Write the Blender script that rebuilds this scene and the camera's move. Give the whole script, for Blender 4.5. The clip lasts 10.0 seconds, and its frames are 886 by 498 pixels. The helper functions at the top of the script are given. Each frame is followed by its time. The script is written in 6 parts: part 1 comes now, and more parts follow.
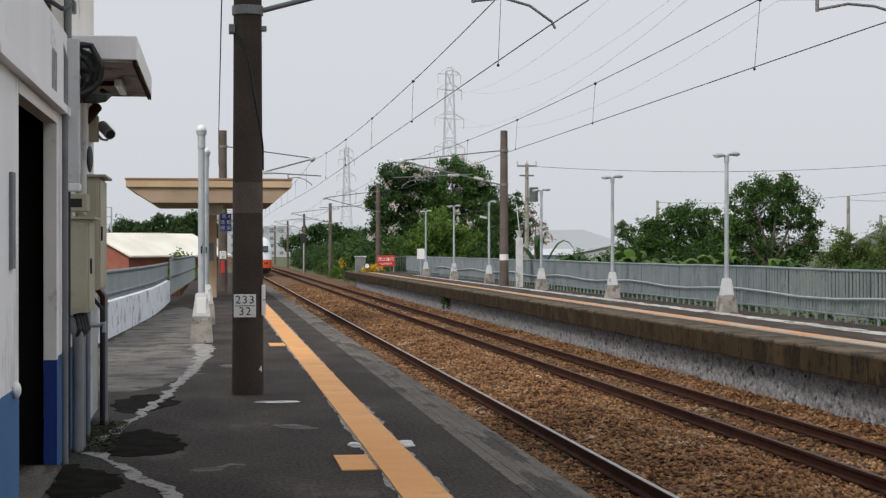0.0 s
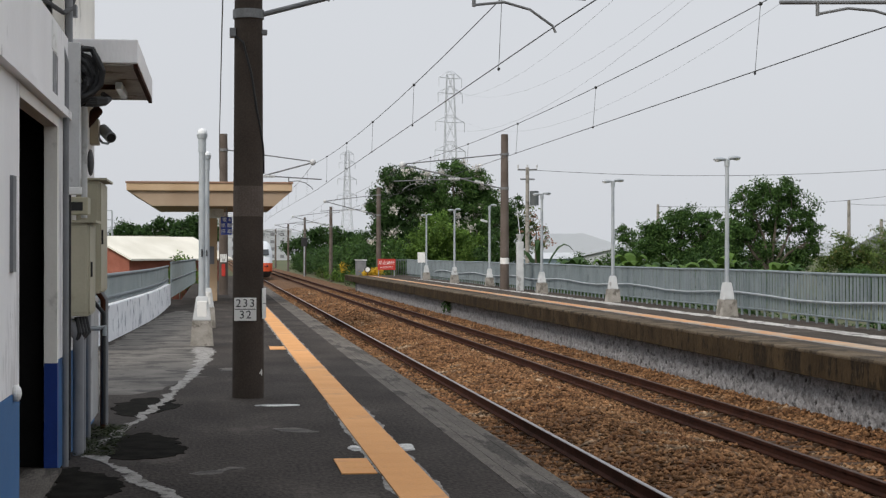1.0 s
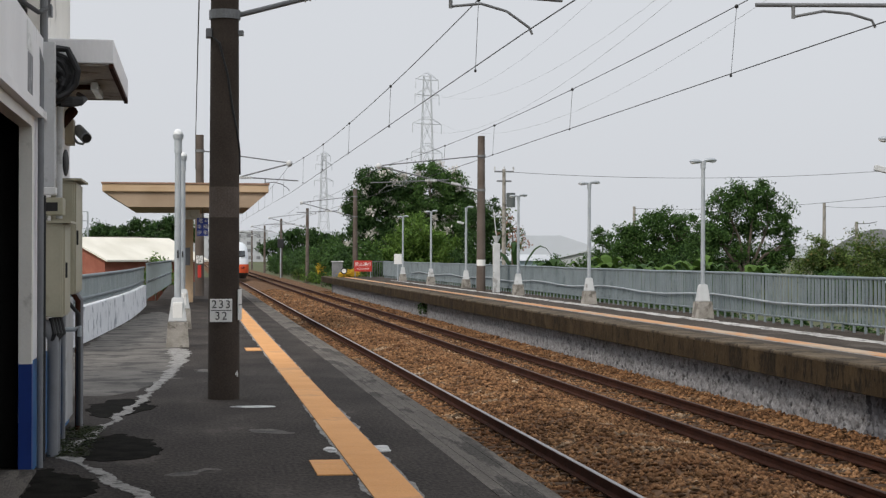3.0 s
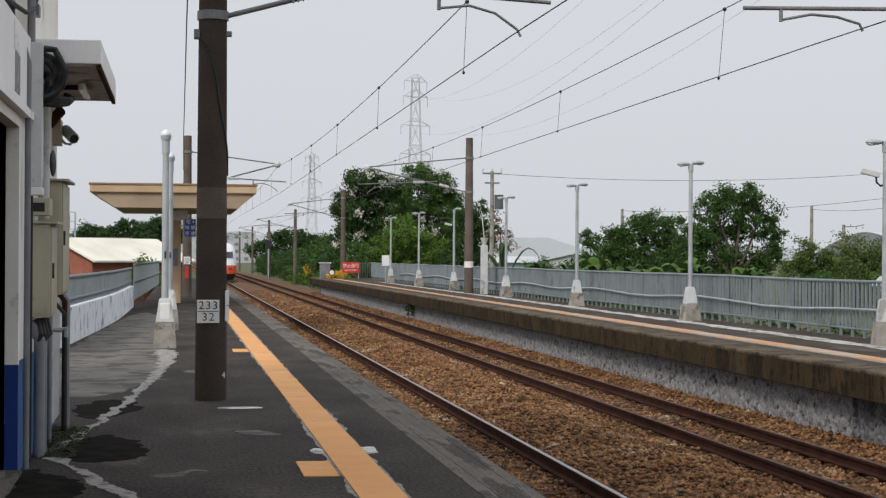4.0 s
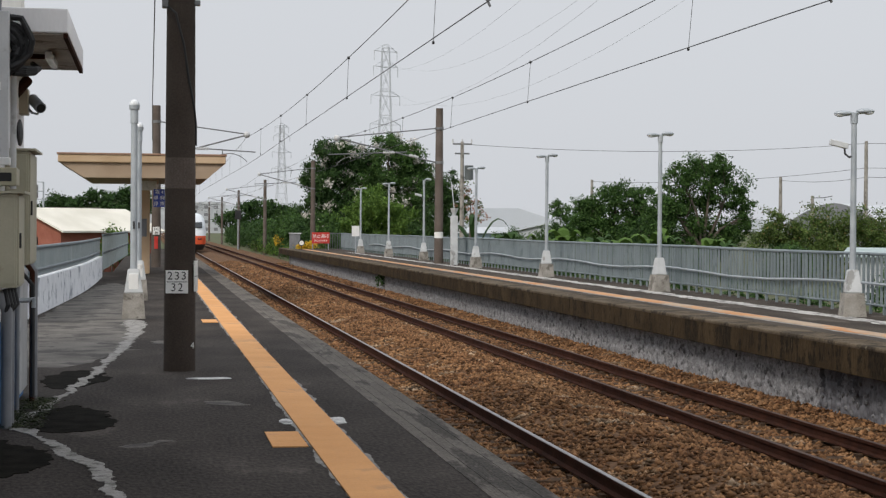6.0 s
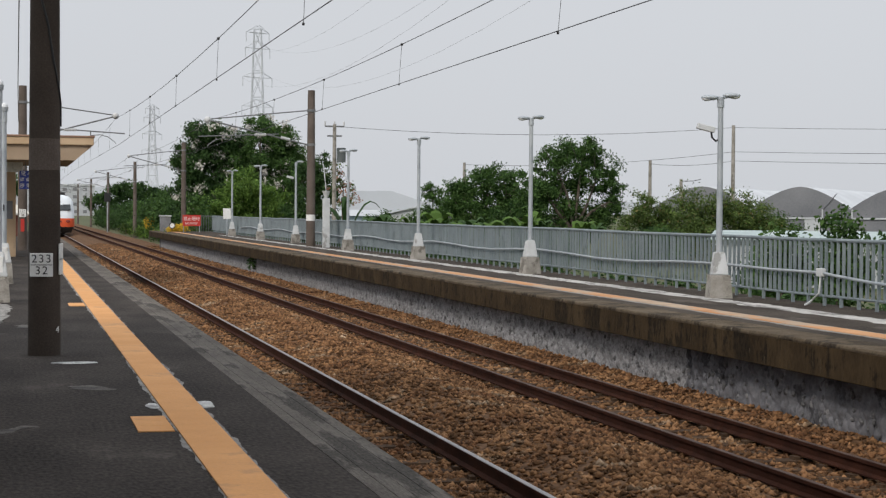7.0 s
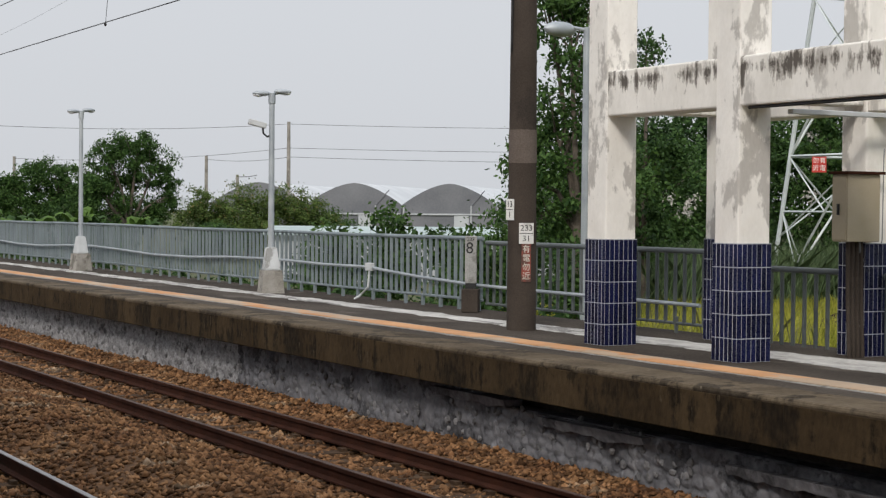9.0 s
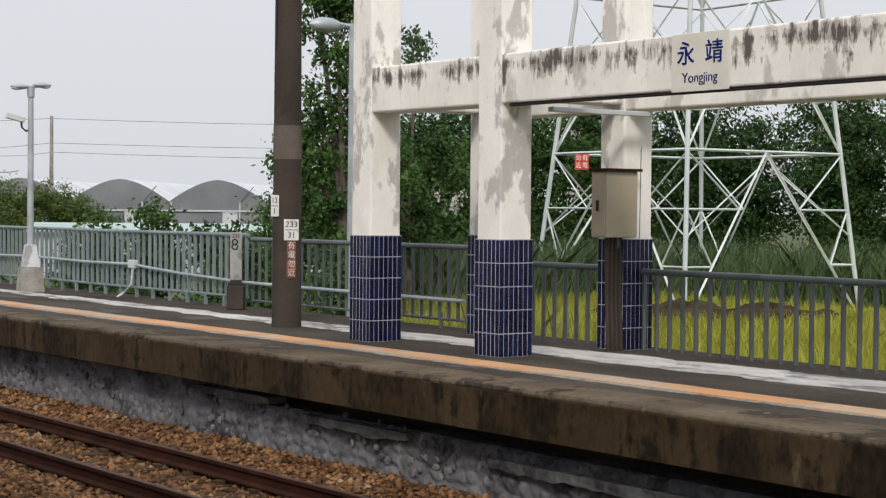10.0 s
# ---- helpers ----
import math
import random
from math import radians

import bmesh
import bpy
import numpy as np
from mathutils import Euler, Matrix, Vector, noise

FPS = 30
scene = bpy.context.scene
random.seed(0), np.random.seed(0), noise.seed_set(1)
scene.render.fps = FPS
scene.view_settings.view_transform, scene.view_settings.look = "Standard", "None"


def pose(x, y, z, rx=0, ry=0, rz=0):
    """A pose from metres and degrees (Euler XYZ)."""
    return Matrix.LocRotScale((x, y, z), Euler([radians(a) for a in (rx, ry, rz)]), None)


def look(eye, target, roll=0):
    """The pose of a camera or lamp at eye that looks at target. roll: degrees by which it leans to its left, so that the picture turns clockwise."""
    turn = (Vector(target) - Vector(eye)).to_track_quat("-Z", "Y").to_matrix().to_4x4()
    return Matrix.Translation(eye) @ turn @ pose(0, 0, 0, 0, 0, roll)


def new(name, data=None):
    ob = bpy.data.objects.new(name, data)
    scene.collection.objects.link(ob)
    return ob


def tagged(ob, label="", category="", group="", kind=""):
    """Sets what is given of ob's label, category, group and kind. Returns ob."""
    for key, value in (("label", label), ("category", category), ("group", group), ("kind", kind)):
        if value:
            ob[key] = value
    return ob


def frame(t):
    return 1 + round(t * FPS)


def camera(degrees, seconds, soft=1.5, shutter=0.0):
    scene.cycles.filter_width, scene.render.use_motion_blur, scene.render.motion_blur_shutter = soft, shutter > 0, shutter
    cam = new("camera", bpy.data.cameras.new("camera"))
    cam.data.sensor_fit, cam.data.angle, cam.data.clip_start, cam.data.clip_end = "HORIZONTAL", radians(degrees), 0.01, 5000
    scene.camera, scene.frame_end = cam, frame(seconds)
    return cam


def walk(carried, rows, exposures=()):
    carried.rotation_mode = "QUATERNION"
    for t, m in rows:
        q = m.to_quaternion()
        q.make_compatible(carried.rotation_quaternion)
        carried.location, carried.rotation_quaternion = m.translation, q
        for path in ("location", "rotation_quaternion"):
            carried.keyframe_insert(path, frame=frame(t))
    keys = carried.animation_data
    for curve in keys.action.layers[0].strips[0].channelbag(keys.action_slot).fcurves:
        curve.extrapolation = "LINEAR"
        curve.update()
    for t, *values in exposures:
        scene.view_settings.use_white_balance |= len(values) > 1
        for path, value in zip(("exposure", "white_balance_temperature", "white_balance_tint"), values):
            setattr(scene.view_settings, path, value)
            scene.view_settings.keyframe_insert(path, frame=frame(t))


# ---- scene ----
cam = camera(29.3, 10.0, soft=1.3)
# seconds, x, y, z, yaw to the right, pitch, lean
PATH = [
    (0.0, -0.015, -0.010, 1.605, 7.67, 0.04, -0.02), (0.5, -0.014, -0.018, 1.606, 7.67, 0.10, 0.08),
    (1.0, -0.014, -0.022, 1.607, 7.65, 0.16, 0.05), (1.5, -0.010, -0.028, 1.606, 7.84, 0.30, 0.06),
    (2.0, -0.010, -0.024, 1.604, 8.08, 0.22, 0.06), (2.5, -0.010, -0.014, 1.603, 8.26, 0.20, 0.08),
    (4.0, -0.006, -0.020, 1.603, 8.85, 0.28, 0.33), (4.5, 0.0, -0.010, 1.600, 9.08, 0.22, 0.35),
    (5.0, 0.002, -0.012, 1.599, 9.33, -0.02, 0.30), (5.2, 0.002, -0.014, 1.600, 9.39, -0.14, 0.30),
    (6.3, 0.006, -0.010, 1.603, 10.42, -0.92, 0.44), (6.5, 0.010, -0.006, 1.603, 11.05, -1.04, 0.46),
    (7.0, 0.044, 0.020, 1.599, 14.15, -1.26, 0.44), (7.5, 0.080, 0.048, 1.597, 17.70, -1.36, 0.48),
    (8.0, 0.125, 0.070, 1.601, 21.35, -1.44, 0.30), (8.5, 0.150, 0.070, 1.601, 24.83, -1.37, 0.24),
    (9.0, 0.168, 0.058, 1.598, 29.01, -1.29, 0.48), (9.5, 0.195, 0.050, 1.597, 32.80, -1.21, 0.42),
    (10.0, 0.250, 0.075, 1.595, 36.77, -1.34, 0.50)]
walk(cam, [(t, pose(x, y, z, 90 + p, -r, -a)) for t, x, y, z, a, p, r in PATH],
     [(0.0, 0.0), (5.0, -0.02), (6.4, -0.05), (8.2, -0.07), (9.0, -0.03), (9.5, 0.01), (10.0, 0.11)])

# ---- light: a bright overcast sky with a veiled sun behind the camera ----
SUN_AZ, SUN_EL = 222.0, 38.0
world = bpy.data.worlds.new("overcast_sky")
scene.world = world
world.use_nodes = True
wn, wl = world.node_tree.nodes, world.node_tree.links
wn.clear()
sky = wn.new("ShaderNodeTexSky")
sky.sky_type, sky.sun_disc = "NISHITA", False
sky.sun_elevation, sky.sun_rotation = radians(SUN_EL), radians(SUN_AZ)
sky.air_density, sky.dust_density, sky.ozone_density = 1.0, 4.0, 1.0
clear = wn.new("ShaderNodeHueSaturation")
clear.inputs["Saturation"].default_value = 0.25
clear.inputs["Value"].default_value = 0.10
cloud = wn.new("ShaderNodeMixRGB")
cloud.inputs["Fac"].default_value = 0.86
cloud.inputs["Color2"].default_value = (0.715, 0.740, 0.785, 1)
bgn = wn.new("ShaderNodeBackground")
bgn.inputs["Strength"].default_value = 1.0
wout = wn.new("ShaderNodeOutputWorld")
wl.new(sky.outputs[0], clear.inputs["Color"])
wl.new(clear.outputs[0], cloud.inputs["Color1"])
# the cloud cover grows brighter from the horizon to the zenith, as overcast skies do
dome = wn.new("ShaderNodeTexCoord")
split_dir = wn.new("ShaderNodeSeparateXYZ")
rise = wn.new("ShaderNodeMapRange")
rise.inputs["From Min"].default_value, rise.inputs["From Max"].default_value = 0.20, 0.95
rise.inputs["To Min"].default_value, rise.inputs["To Max"].default_value = 1.0, 1.85
wl.new(dome.outputs["Generated"], split_dir.inputs[0])
wl.new(split_dir.outputs["Z"], rise.inputs["Value"])
wl.new(rise.outputs[0], bgn.inputs["Strength"])
wl.new(cloud.outputs[0], bgn.inputs["Color"])
wl.new(bgn.outputs[0], wout.inputs["Surface"])
sun = new("sun", bpy.data.lights.new("sun", "SUN"))
sun.data.energy, sun.data.angle, sun.data.color = 2.0, radians(12), (1.0, 0.93, 0.84)
_a, _e = radians(SUN_AZ), radians(SUN_EL)
sun.matrix_world = look((math.sin(_a) * math.cos(_e) * 60, math.cos(_a) * math.cos(_e) * 60, math.sin(_e) * 60), (0, 0, 0))


# ---- materials ----
def surf(name, c1, c2, scale=3.0, rough=0.8, bump=0.3, fine=40.0, c3=None, cover=0.5, metal=0.0, jitter=0.0, stretch=(1, 1, 1), fleck=0.25, spec=0.4, drips=()):
    """Two colours mixed by broad noise, a third in sharp patches, fine grain in colour and relief."""
    m = bpy.data.materials.new(name)
    m.use_nodes = True
    n, l = m.node_tree.nodes, m.node_tree.links
    b = n["Principled BSDF"]
    b.inputs["Metallic"].default_value = metal
    b.inputs["Specular IOR Level"].default_value = spec
    place = n.new("ShaderNodeNewGeometry").outputs["Position"]
    mp = n.new("ShaderNodeMapping")
    mp.inputs["Scale"].default_value = stretch
    l.new(place, mp.inputs[0])

    def noise_node(s, detail=5):
        t = n.new("ShaderNodeTexNoise")
        t.inputs["Scale"].default_value, t.inputs["Detail"].default_value = s, detail
        l.new(mp.outputs[0], t.inputs["Vector"])
        return t

    def ramp(src, lo, hi):
        r = n.new("ShaderNodeMapRange")
        r.inputs["From Min"].default_value, r.inputs["From Max"].default_value = lo, hi
        l.new(src, r.inputs["Value"])
        return r.outputs[0]

    def mix(f, a, c, mode="MIX"):
        x = n.new("ShaderNodeMixRGB")
        x.blend_type = mode
        for sock, v in zip(x.inputs, (f, a, c)):
            if isinstance(v, (int, float)):
                sock.default_value = v
            elif isinstance(v, tuple):
                sock.default_value = (*v, 1)
            else:
                l.new(v, sock)
        return x.outputs[0]

    broad, grain = noise_node(scale), noise_node(fine, 3)
    col = mix(ramp(broad.outputs["Fac"], 0.35, 0.65), c1, c2)
    if c3:
        patch = noise_node(scale * 0.73 + 0.31, 8)
        patch.inputs["Roughness"].default_value = 0.64
        lo = 0.62 - 0.24 * cover
        col = mix(ramp(patch.outputs["Fac"], lo, lo + 0.05), col, c3)
    for tint, freq, lo, seed in drips:
        # narrow run-down streaks, broken up by a broader noise
        dm = n.new("ShaderNodeMapping")
        dm.inputs["Scale"].default_value, dm.inputs["Location"].default_value = (1, 1, 0.16), (seed, seed * 2.3, 0)
        l.new(place, dm.inputs[0])
        run, area = n.new("ShaderNodeTexNoise"), n.new("ShaderNodeTexNoise")
        run.inputs["Scale"].default_value, run.inputs["Detail"].default_value, run.inputs["Roughness"].default_value = freq, 6, 0.62
        area.inputs["Scale"].default_value, area.inputs["Detail"].default_value, area.inputs["Roughness"].default_value = 2.6, 8, 0.7
        l.new(dm.outputs[0], run.inputs["Vector"])
        l.new(place, area.inputs["Vector"])
        ad = n.new("ShaderNodeMath")
        ad.operation = "ADD"
        l.new(run.outputs["Fac"], ad.inputs[0])
        l.new(area.outputs["Fac"], ad.inputs[1])
        col = mix(ramp(ad.outputs[0], lo, lo + 0.11), col, tint)
    col = mix(fleck, col, mix(ramp(grain.outputs["Fac"], 0.3, 0.7), tuple(v * 0.45 for v in c1), tuple(min(1, v * 1.5) for v in c2)))
    if jitter:
        oi = n.new("ShaderNodeObjectInfo")
        hv = n.new("ShaderNodeHueSaturation")
        l.new(ramp_out(n, l, oi.outputs["Random"], 1 - jitter, 1 + jitter), hv.inputs["Value"])
        l.new(col, hv.inputs["Color"])
        col = hv.outputs[0]
    l.new(col, b.inputs["Base Color"])
    l.new(ramp_out(n, l, grain.outputs["Fac"], max(0.05, rough - 0.12), min(1, rough + 0.12)), b.inputs["Roughness"])
    if bump:
        bp = n.new("ShaderNodeBump")
        bp.inputs["Strength"].default_value, bp.inputs["Distance"].default_value = bump, 0.01
        l.new(grain.outputs["Fac"], bp.inputs["Height"])
        l.new(bp.outputs[0], b.inputs["Normal"])
    return m


def ramp_out(n, l, src, lo, hi):
    r = n.new("ShaderNodeMapRange")
    r.inputs["To Min"].default_value, r.inputs["To Max"].default_value = lo, hi
    l.new(src, r.inputs["Value"])
    return r.outputs[0]


def leafy(name, dark, light, rough=0.6, dry=None):
    """Foliage: every leaf its own tone between two greens, a few dry ones, and some light let through."""
    m = bpy.data.materials.new(name)
    m.use_nodes = True
    n, l = m.node_tree.nodes, m.node_tree.links
    b = n["Principled BSDF"]
    b.inputs["Roughness"].default_value = rough
    b.inputs["Specular IOR Level"].default_value = 0.15
    geo = n.new("ShaderNodeNewGeometry")
    cr = n.new("ShaderNodeValToRGB")
    cr.color_ramp.elements[0].color, cr.color_ramp.elements[1].color = (*dark, 1), (*light, 1)
    cr.color_ramp.elements[1].position = 0.93
    if dry:
        e = cr.color_ramp.elements.new(0.97)
        e.color = (*dry, 1)
    l.new(geo.outputs["Random Per Island"], cr.inputs[0])
    tc = n.new("ShaderNodeTexCoord")
    t = n.new("ShaderNodeTexNoise")
    t.inputs["Scale"].default_value = 0.6
    l.new(tc.outputs["Object"], t.inputs["Vector"])
    hv = n.new("ShaderNodeHueSaturation")
    l.new(ramp_out(n, l, t.outputs["Fac"], 0.55, 1.60), hv.inputs["Value"])
    l.new(cr.outputs[0], hv.inputs["Color"])
    l.new(hv.outputs[0], b.inputs["Base Color"])
    tr = n.new("ShaderNodeBsdfTranslucent")
    l.new(hv.outputs[0], tr.inputs["Color"])
    ms = n.new("ShaderNodeMixShader")
    ms.inputs[0].default_value = 0.18
    l.new(b.outputs[0], ms.inputs[1])
    l.new(tr.outputs[0], ms.inputs[2])
    l.new(ms.outputs[0], n["Material Output"].inputs["Surface"])
    return m


ASPHALT = surf("asphalt", (0.013, 0.0113, 0.0102), (0.061, 0.0525, 0.0465), 1.1, 0.93, 1.0, 34, (0.105, 0.092, 0.081), 0.10, spec=0.08, stretch=(1, 0.45, 1), fleck=0.5)
FAR_ASPHALT = surf("brown_worn_asphalt", (0.030, 0.0245, 0.020), (0.072, 0.060, 0.050), 1.0, 0.94, 0.7, 45, (0.11, 0.096, 0.082), 0.10, spec=0.08, stretch=(1, 0.5, 1), fleck=0.35)
ASPHALT_WORN = surf("worn_asphalt", (0.05, 0.047, 0.045), (0.11, 0.10, 0.094), 1.1, 0.93, 0.5, 60, (0.032, 0.031, 0.03), 0.35, spec=0.12)
COPING = surf("coping_concrete", (0.068, 0.060, 0.053), (0.165, 0.148, 0.130), 1.1, 0.93, 0.9, 30, (0.036, 0.033, 0.030), 0.40, spec=0.1, stretch=(2.2, 0.45, 1))
SLAB_DARK = surf("mouldy_concrete", (0.024, 0.0158, 0.0086), (0.060, 0.0410, 0.0220), 1.0, 0.95, 1.0, 18, (0.010, 0.008, 0.006), 0.30, stretch=(1, 1, 0.6), spec=0.08, drips=(((0.009, 0.0072, 0.0054), 4.5, 1.03, 1.0), ((0.105, 0.082, 0.052), 6.0, 1.18, 4.0), ((0.26, 0.23, 0.18), 13.0, 1.34, 9.0)))
SLAB_TOP = surf("slab_rim_concrete", (0.056, 0.042, 0.028), (0.130, 0.103, 0.072), 1.6, 0.95, 1.0, 20, (0.026, 0.021, 0.016), 0.42, spec=0.08, drips=(((0.20, 0.175, 0.135), 9.0, 1.18, 2.0),))
WHITEWASH = surf("whitewashed_stone", (0.17, 0.168, 0.175), (0.33, 0.327, 0.335), 6.5, 0.95, 0.9, 26, (0.075, 0.074, 0.076), 0.36, jitter=0.2, spec=0.1, fleck=0.35)
PALE_STONE = surf("limewashed_cobble", (0.10, 0.10, 0.106), (0.19, 0.187, 0.192), 9, 0.95, 0.6, 40, jitter=0.35, spec=0.08)
RENDER_GREY = surf("grey_render", (0.085, 0.085, 0.094), (0.19, 0.19, 0.205), 2.6, 0.95, 1.0, 16, (0.038, 0.038, 0.042), 0.36, spec=0.1, drips=(((0.30, 0.30, 0.32), 6.0, 1.15, 3.0),))
BALLAST = surf("ballast", (0.068, 0.033, 0.017), (0.150, 0.088, 0.050), 1.5, 0.97, 1.0, 13, (0.040, 0.021, 0.012), 0.14, spec=0.08, fleck=0.6)
SLEEPER = surf("sleeper_concrete", (0.040, 0.024, 0.015), (0.080, 0.050, 0.031), 2.5, 0.95, 0.8, 30, (0.10, 0.065, 0.04), 0.3, spec=0.1)
RUST = surf("rusty_rail", (0.022, 0.0075, 0.0042), (0.050, 0.0175, 0.0095), 4, 0.9, 0.5, 60, spec=0.12)
RAIL_TOP = surf("polished_rail", (0.20, 0.19, 0.185), (0.30, 0.285, 0.275), 3, 0.35, 0.1, 60, metal=0.9)
RAIL_TOP_DULL = surf("dull_rail_head", (0.040, 0.020, 0.014), (0.075, 0.040, 0.028), 3, 0.7, 0.2, 60, spec=0.3)
TACTILE = surf("tactile_orange", (0.57, 0.28, 0.103), (0.65, 0.335, 0.135), 1.2, 0.8, 0.3, 50, (0.50, 0.265, 0.12), 0.3, jitter=0.02, fleck=0.09, spec=0.2)
TACTILE_OLD = surf("worn_tactile", (0.44, 0.215, 0.092), (0.50, 0.28, 0.14), 0.9, 0.8, 0.3, 50, (0.36, 0.29, 0.215), 0.44, jitter=0.08, fleck=0.15, spec=0.2, stretch=(1, 0.5, 1))
WHITE_LINE = surf("worn_white_paint", (0.42, 0.42, 0.41), (0.60, 0.60, 0.58), 4, 0.8, 0.4, 60, (0.13, 0.13, 0.13), 0.45)
POLE_CONC = surf("brown_concrete", (0.042, 0.033, 0.027), (0.066, 0.053, 0.044), 1.6, 0.9, 0.3, 60, (0.034, 0.028, 0.024), 0.25, spec=0.15)
POLE_PALE = surf("pale_concrete", (0.085, 0.068, 0.057), (0.14, 0.115, 0.10), 1.5, 0.9, 0.3, 60, spec=0.15)
PLINTH = surf("plinth_concrete", (0.20, 0.185, 0.16), (0.33, 0.31, 0.28), 4, 0.9, 0.5, 50, (0.10, 0.09, 0.075), 0.35)
WHITE_METAL = surf("white_painted_steel", (0.44, 0.455, 0.46), (0.55, 0.565, 0.57), 3, 0.6, 0.1, 70, (0.28, 0.28, 0.27), 0.18, fleck=0.08)
GALV = surf("galvanised_steel", (0.30, 0.33, 0.36), (0.42, 0.45, 0.47), 3, 0.5, 0.1, 70, metal=0.3, fleck=0.10)
FENCE_BLUE = surf("blue_grey_fence_paint", (0.150, 0.182, 0.196), (0.198, 0.232, 0.246), 1.2, 0.6, 0.1, 60, (0.12, 0.15, 0.155), 0.2, fleck=0.12)
FENCE_GREEN = surf("grey_green_fence_paint", (0.072, 0.083, 0.084), (0.108, 0.122, 0.122), 1.2, 0.5, 0.1, 60, (0.068, 0.08, 0.085), 0.25, fleck=0.12)
WALL_WHITE = surf("white_wall_paint", (0.79, 0.78, 0.785), (0.87, 0.86, 0.865), 0.9, 0.85, 0.2, 40, (0.62, 0.61, 0.61), 0.16, fleck=0.05, stretch=(1, 1, 0.35), drips=(((0.50, 0.49, 0.485), 7.0, 1.20, 3.0), ((0.30, 0.29, 0.28), 16.0, 1.30, 6.0)))
WALL_CREAM = surf("cream_wall_paint", (0.72, 0.69, 0.64), (0.81, 0.78, 0.72), 0.9, 0.85, 0.2, 40, (0.48, 0.455, 0.41), 0.14, fleck=0.05)
WALL_BLUE = surf("blue_dado_paint", (0.035, 0.115, 0.27), (0.05, 0.15, 0.33), 1.2, 0.7, 0.2, 40, (0.028, 0.08, 0.19), 0.25, fleck=0.10)
DARK_BLUE = surf("deep_blue_paint", (0.004, 0.028, 0.17), (0.007, 0.038, 0.22), 2, 0.5, 0.1, 40, fleck=0.08)
# near-black colour that holds the shade inside the station doorway
DOORWAY_SHADE = surf("doorway_shade", (0.006, 0.006, 0.006), (0.011, 0.010, 0.010), 2, 0.8, 0.1, 40, spec=0.1)
PEELING = surf("peeling_white_paint", (0.74, 0.71, 0.665), (0.84, 0.81, 0.765), 3.2, 0.9, 0.35, 30, (0.45, 0.425, 0.395), 0.36, fleck=0.06, stretch=(1, 1, 0.55), drips=(((0.36, 0.335, 0.305), 10.0, 1.19, 5.0),))


def mould_streaks(name, top, deep):
    """White paint on a beam with black mould hanging in ragged runs from under its upper edge."""
    m = surf(name, (0.70, 0.67, 0.62), (0.81, 0.78, 0.73), 2.4, 0.9, 0.35, 24, (0.50, 0.475, 0.44), 0.30, fleck=0.07, stretch=(1, 1, 0.5))
    n, l = m.node_tree.nodes, m.node_tree.links
    b = n["Principled BSDF"]
    src = b.inputs["Base Color"].links[0].from_socket
    geo, xyz = n.new("ShaderNodeNewGeometry"), n.new("ShaderNodeSeparateXYZ")
    l.new(geo.outputs["Position"], xyz.inputs[0])

    def added(p, q_):
        a = n.new("ShaderNodeMath")
        l.new(p, a.inputs[0])
        l.new(q_, a.inputs[1])
        return a.outputs[0]

    def mapped(p, lo, hi, a, c):
        r = n.new("ShaderNodeMapRange")
        for key, val in (("From Min", lo), ("From Max", hi), ("To Min", a), ("To Max", c)):
            r.inputs[key].default_value = val
        l.new(p, r.inputs["Value"])
        return r.outputs[0]

    def clouds(scale, squash, detail, rough):
        mp, t = n.new("ShaderNodeMapping"), n.new("ShaderNodeTexNoise")
        mp.inputs["Scale"].default_value = (1, 1, squash)
        t.inputs["Scale"].default_value, t.inputs["Detail"].default_value, t.inputs["Roughness"].default_value = scale, detail, rough
        l.new(geo.outputs["Position"], mp.inputs[0])
        l.new(mp.outputs[0], t.inputs["Vector"])
        return t.outputs["Fac"]

    lift = added(mapped(xyz.outputs["Z"], deep, top - 0.14, -0.20, 0.13), mapped(xyz.outputs["Z"], top - 0.10, top - 0.02, 0.0, -0.13))
    mask = added(added(clouds(9.0, 0.22, 7, 0.72), clouds(1.5, 0.9, 9, 0.75)), lift)
    for tint, lo, hi in (((0.40, 0.375, 0.34), 1.06, 1.10), ((0.105, 0.092, 0.080), 1.135, 1.185)):
        mx = n.new("ShaderNodeMixRGB")
        l.new(mapped(mask, lo, hi, 0.0, 1.0), mx.inputs[0])
        l.new(src, mx.inputs[1])
        mx.inputs[2].default_value = (*tint, 1)
        src = mx.outputs[0]
    l.new(src, b.inputs["Base Color"])
    return m


STREAKED = mould_streaks("streaked_white_paint", 3.13, 2.66)
TILE_BLUE = surf("navy_glazed_tile", (0.004, 0.005, 0.026), (0.007, 0.009, 0.042), 4, 0.28, 0.05, 60, jitter=0.4, fleck=0.06, spec=0.22)
GROUT = surf("pale_grout", (0.30, 0.31, 0.35), (0.42, 0.43, 0.46), 6, 0.9, 0.3, 60)
CABINET = surf("beige_cabinet_paint", (0.36, 0.34, 0.25), (0.43, 0.40, 0.30), 2, 0.5, 0.1, 50, (0.32, 0.29, 0.21), 0.15, fleck=0.05)
BOX_TAN = surf("tan_box_paint", (0.34, 0.29, 0.20), (0.40, 0.34, 0.25), 2, 0.5, 0.1, 50, fleck=0.05)
PIPE_GREY = surf("grey_conduit", (0.14, 0.145, 0.155), (0.20, 0.205, 0.215), 3, 0.6, 0.1, 60, fleck=0.08)
BLACK = surf("black_rubber", (0.010, 0.010, 0.011), (0.02, 0.02, 0.021), 5, 0.6, 0.2, 60)
WIRE = surf("dark_wire", (0.035, 0.036, 0.04), (0.055, 0.056, 0.06), 2, 0.6, 0.0, 60)
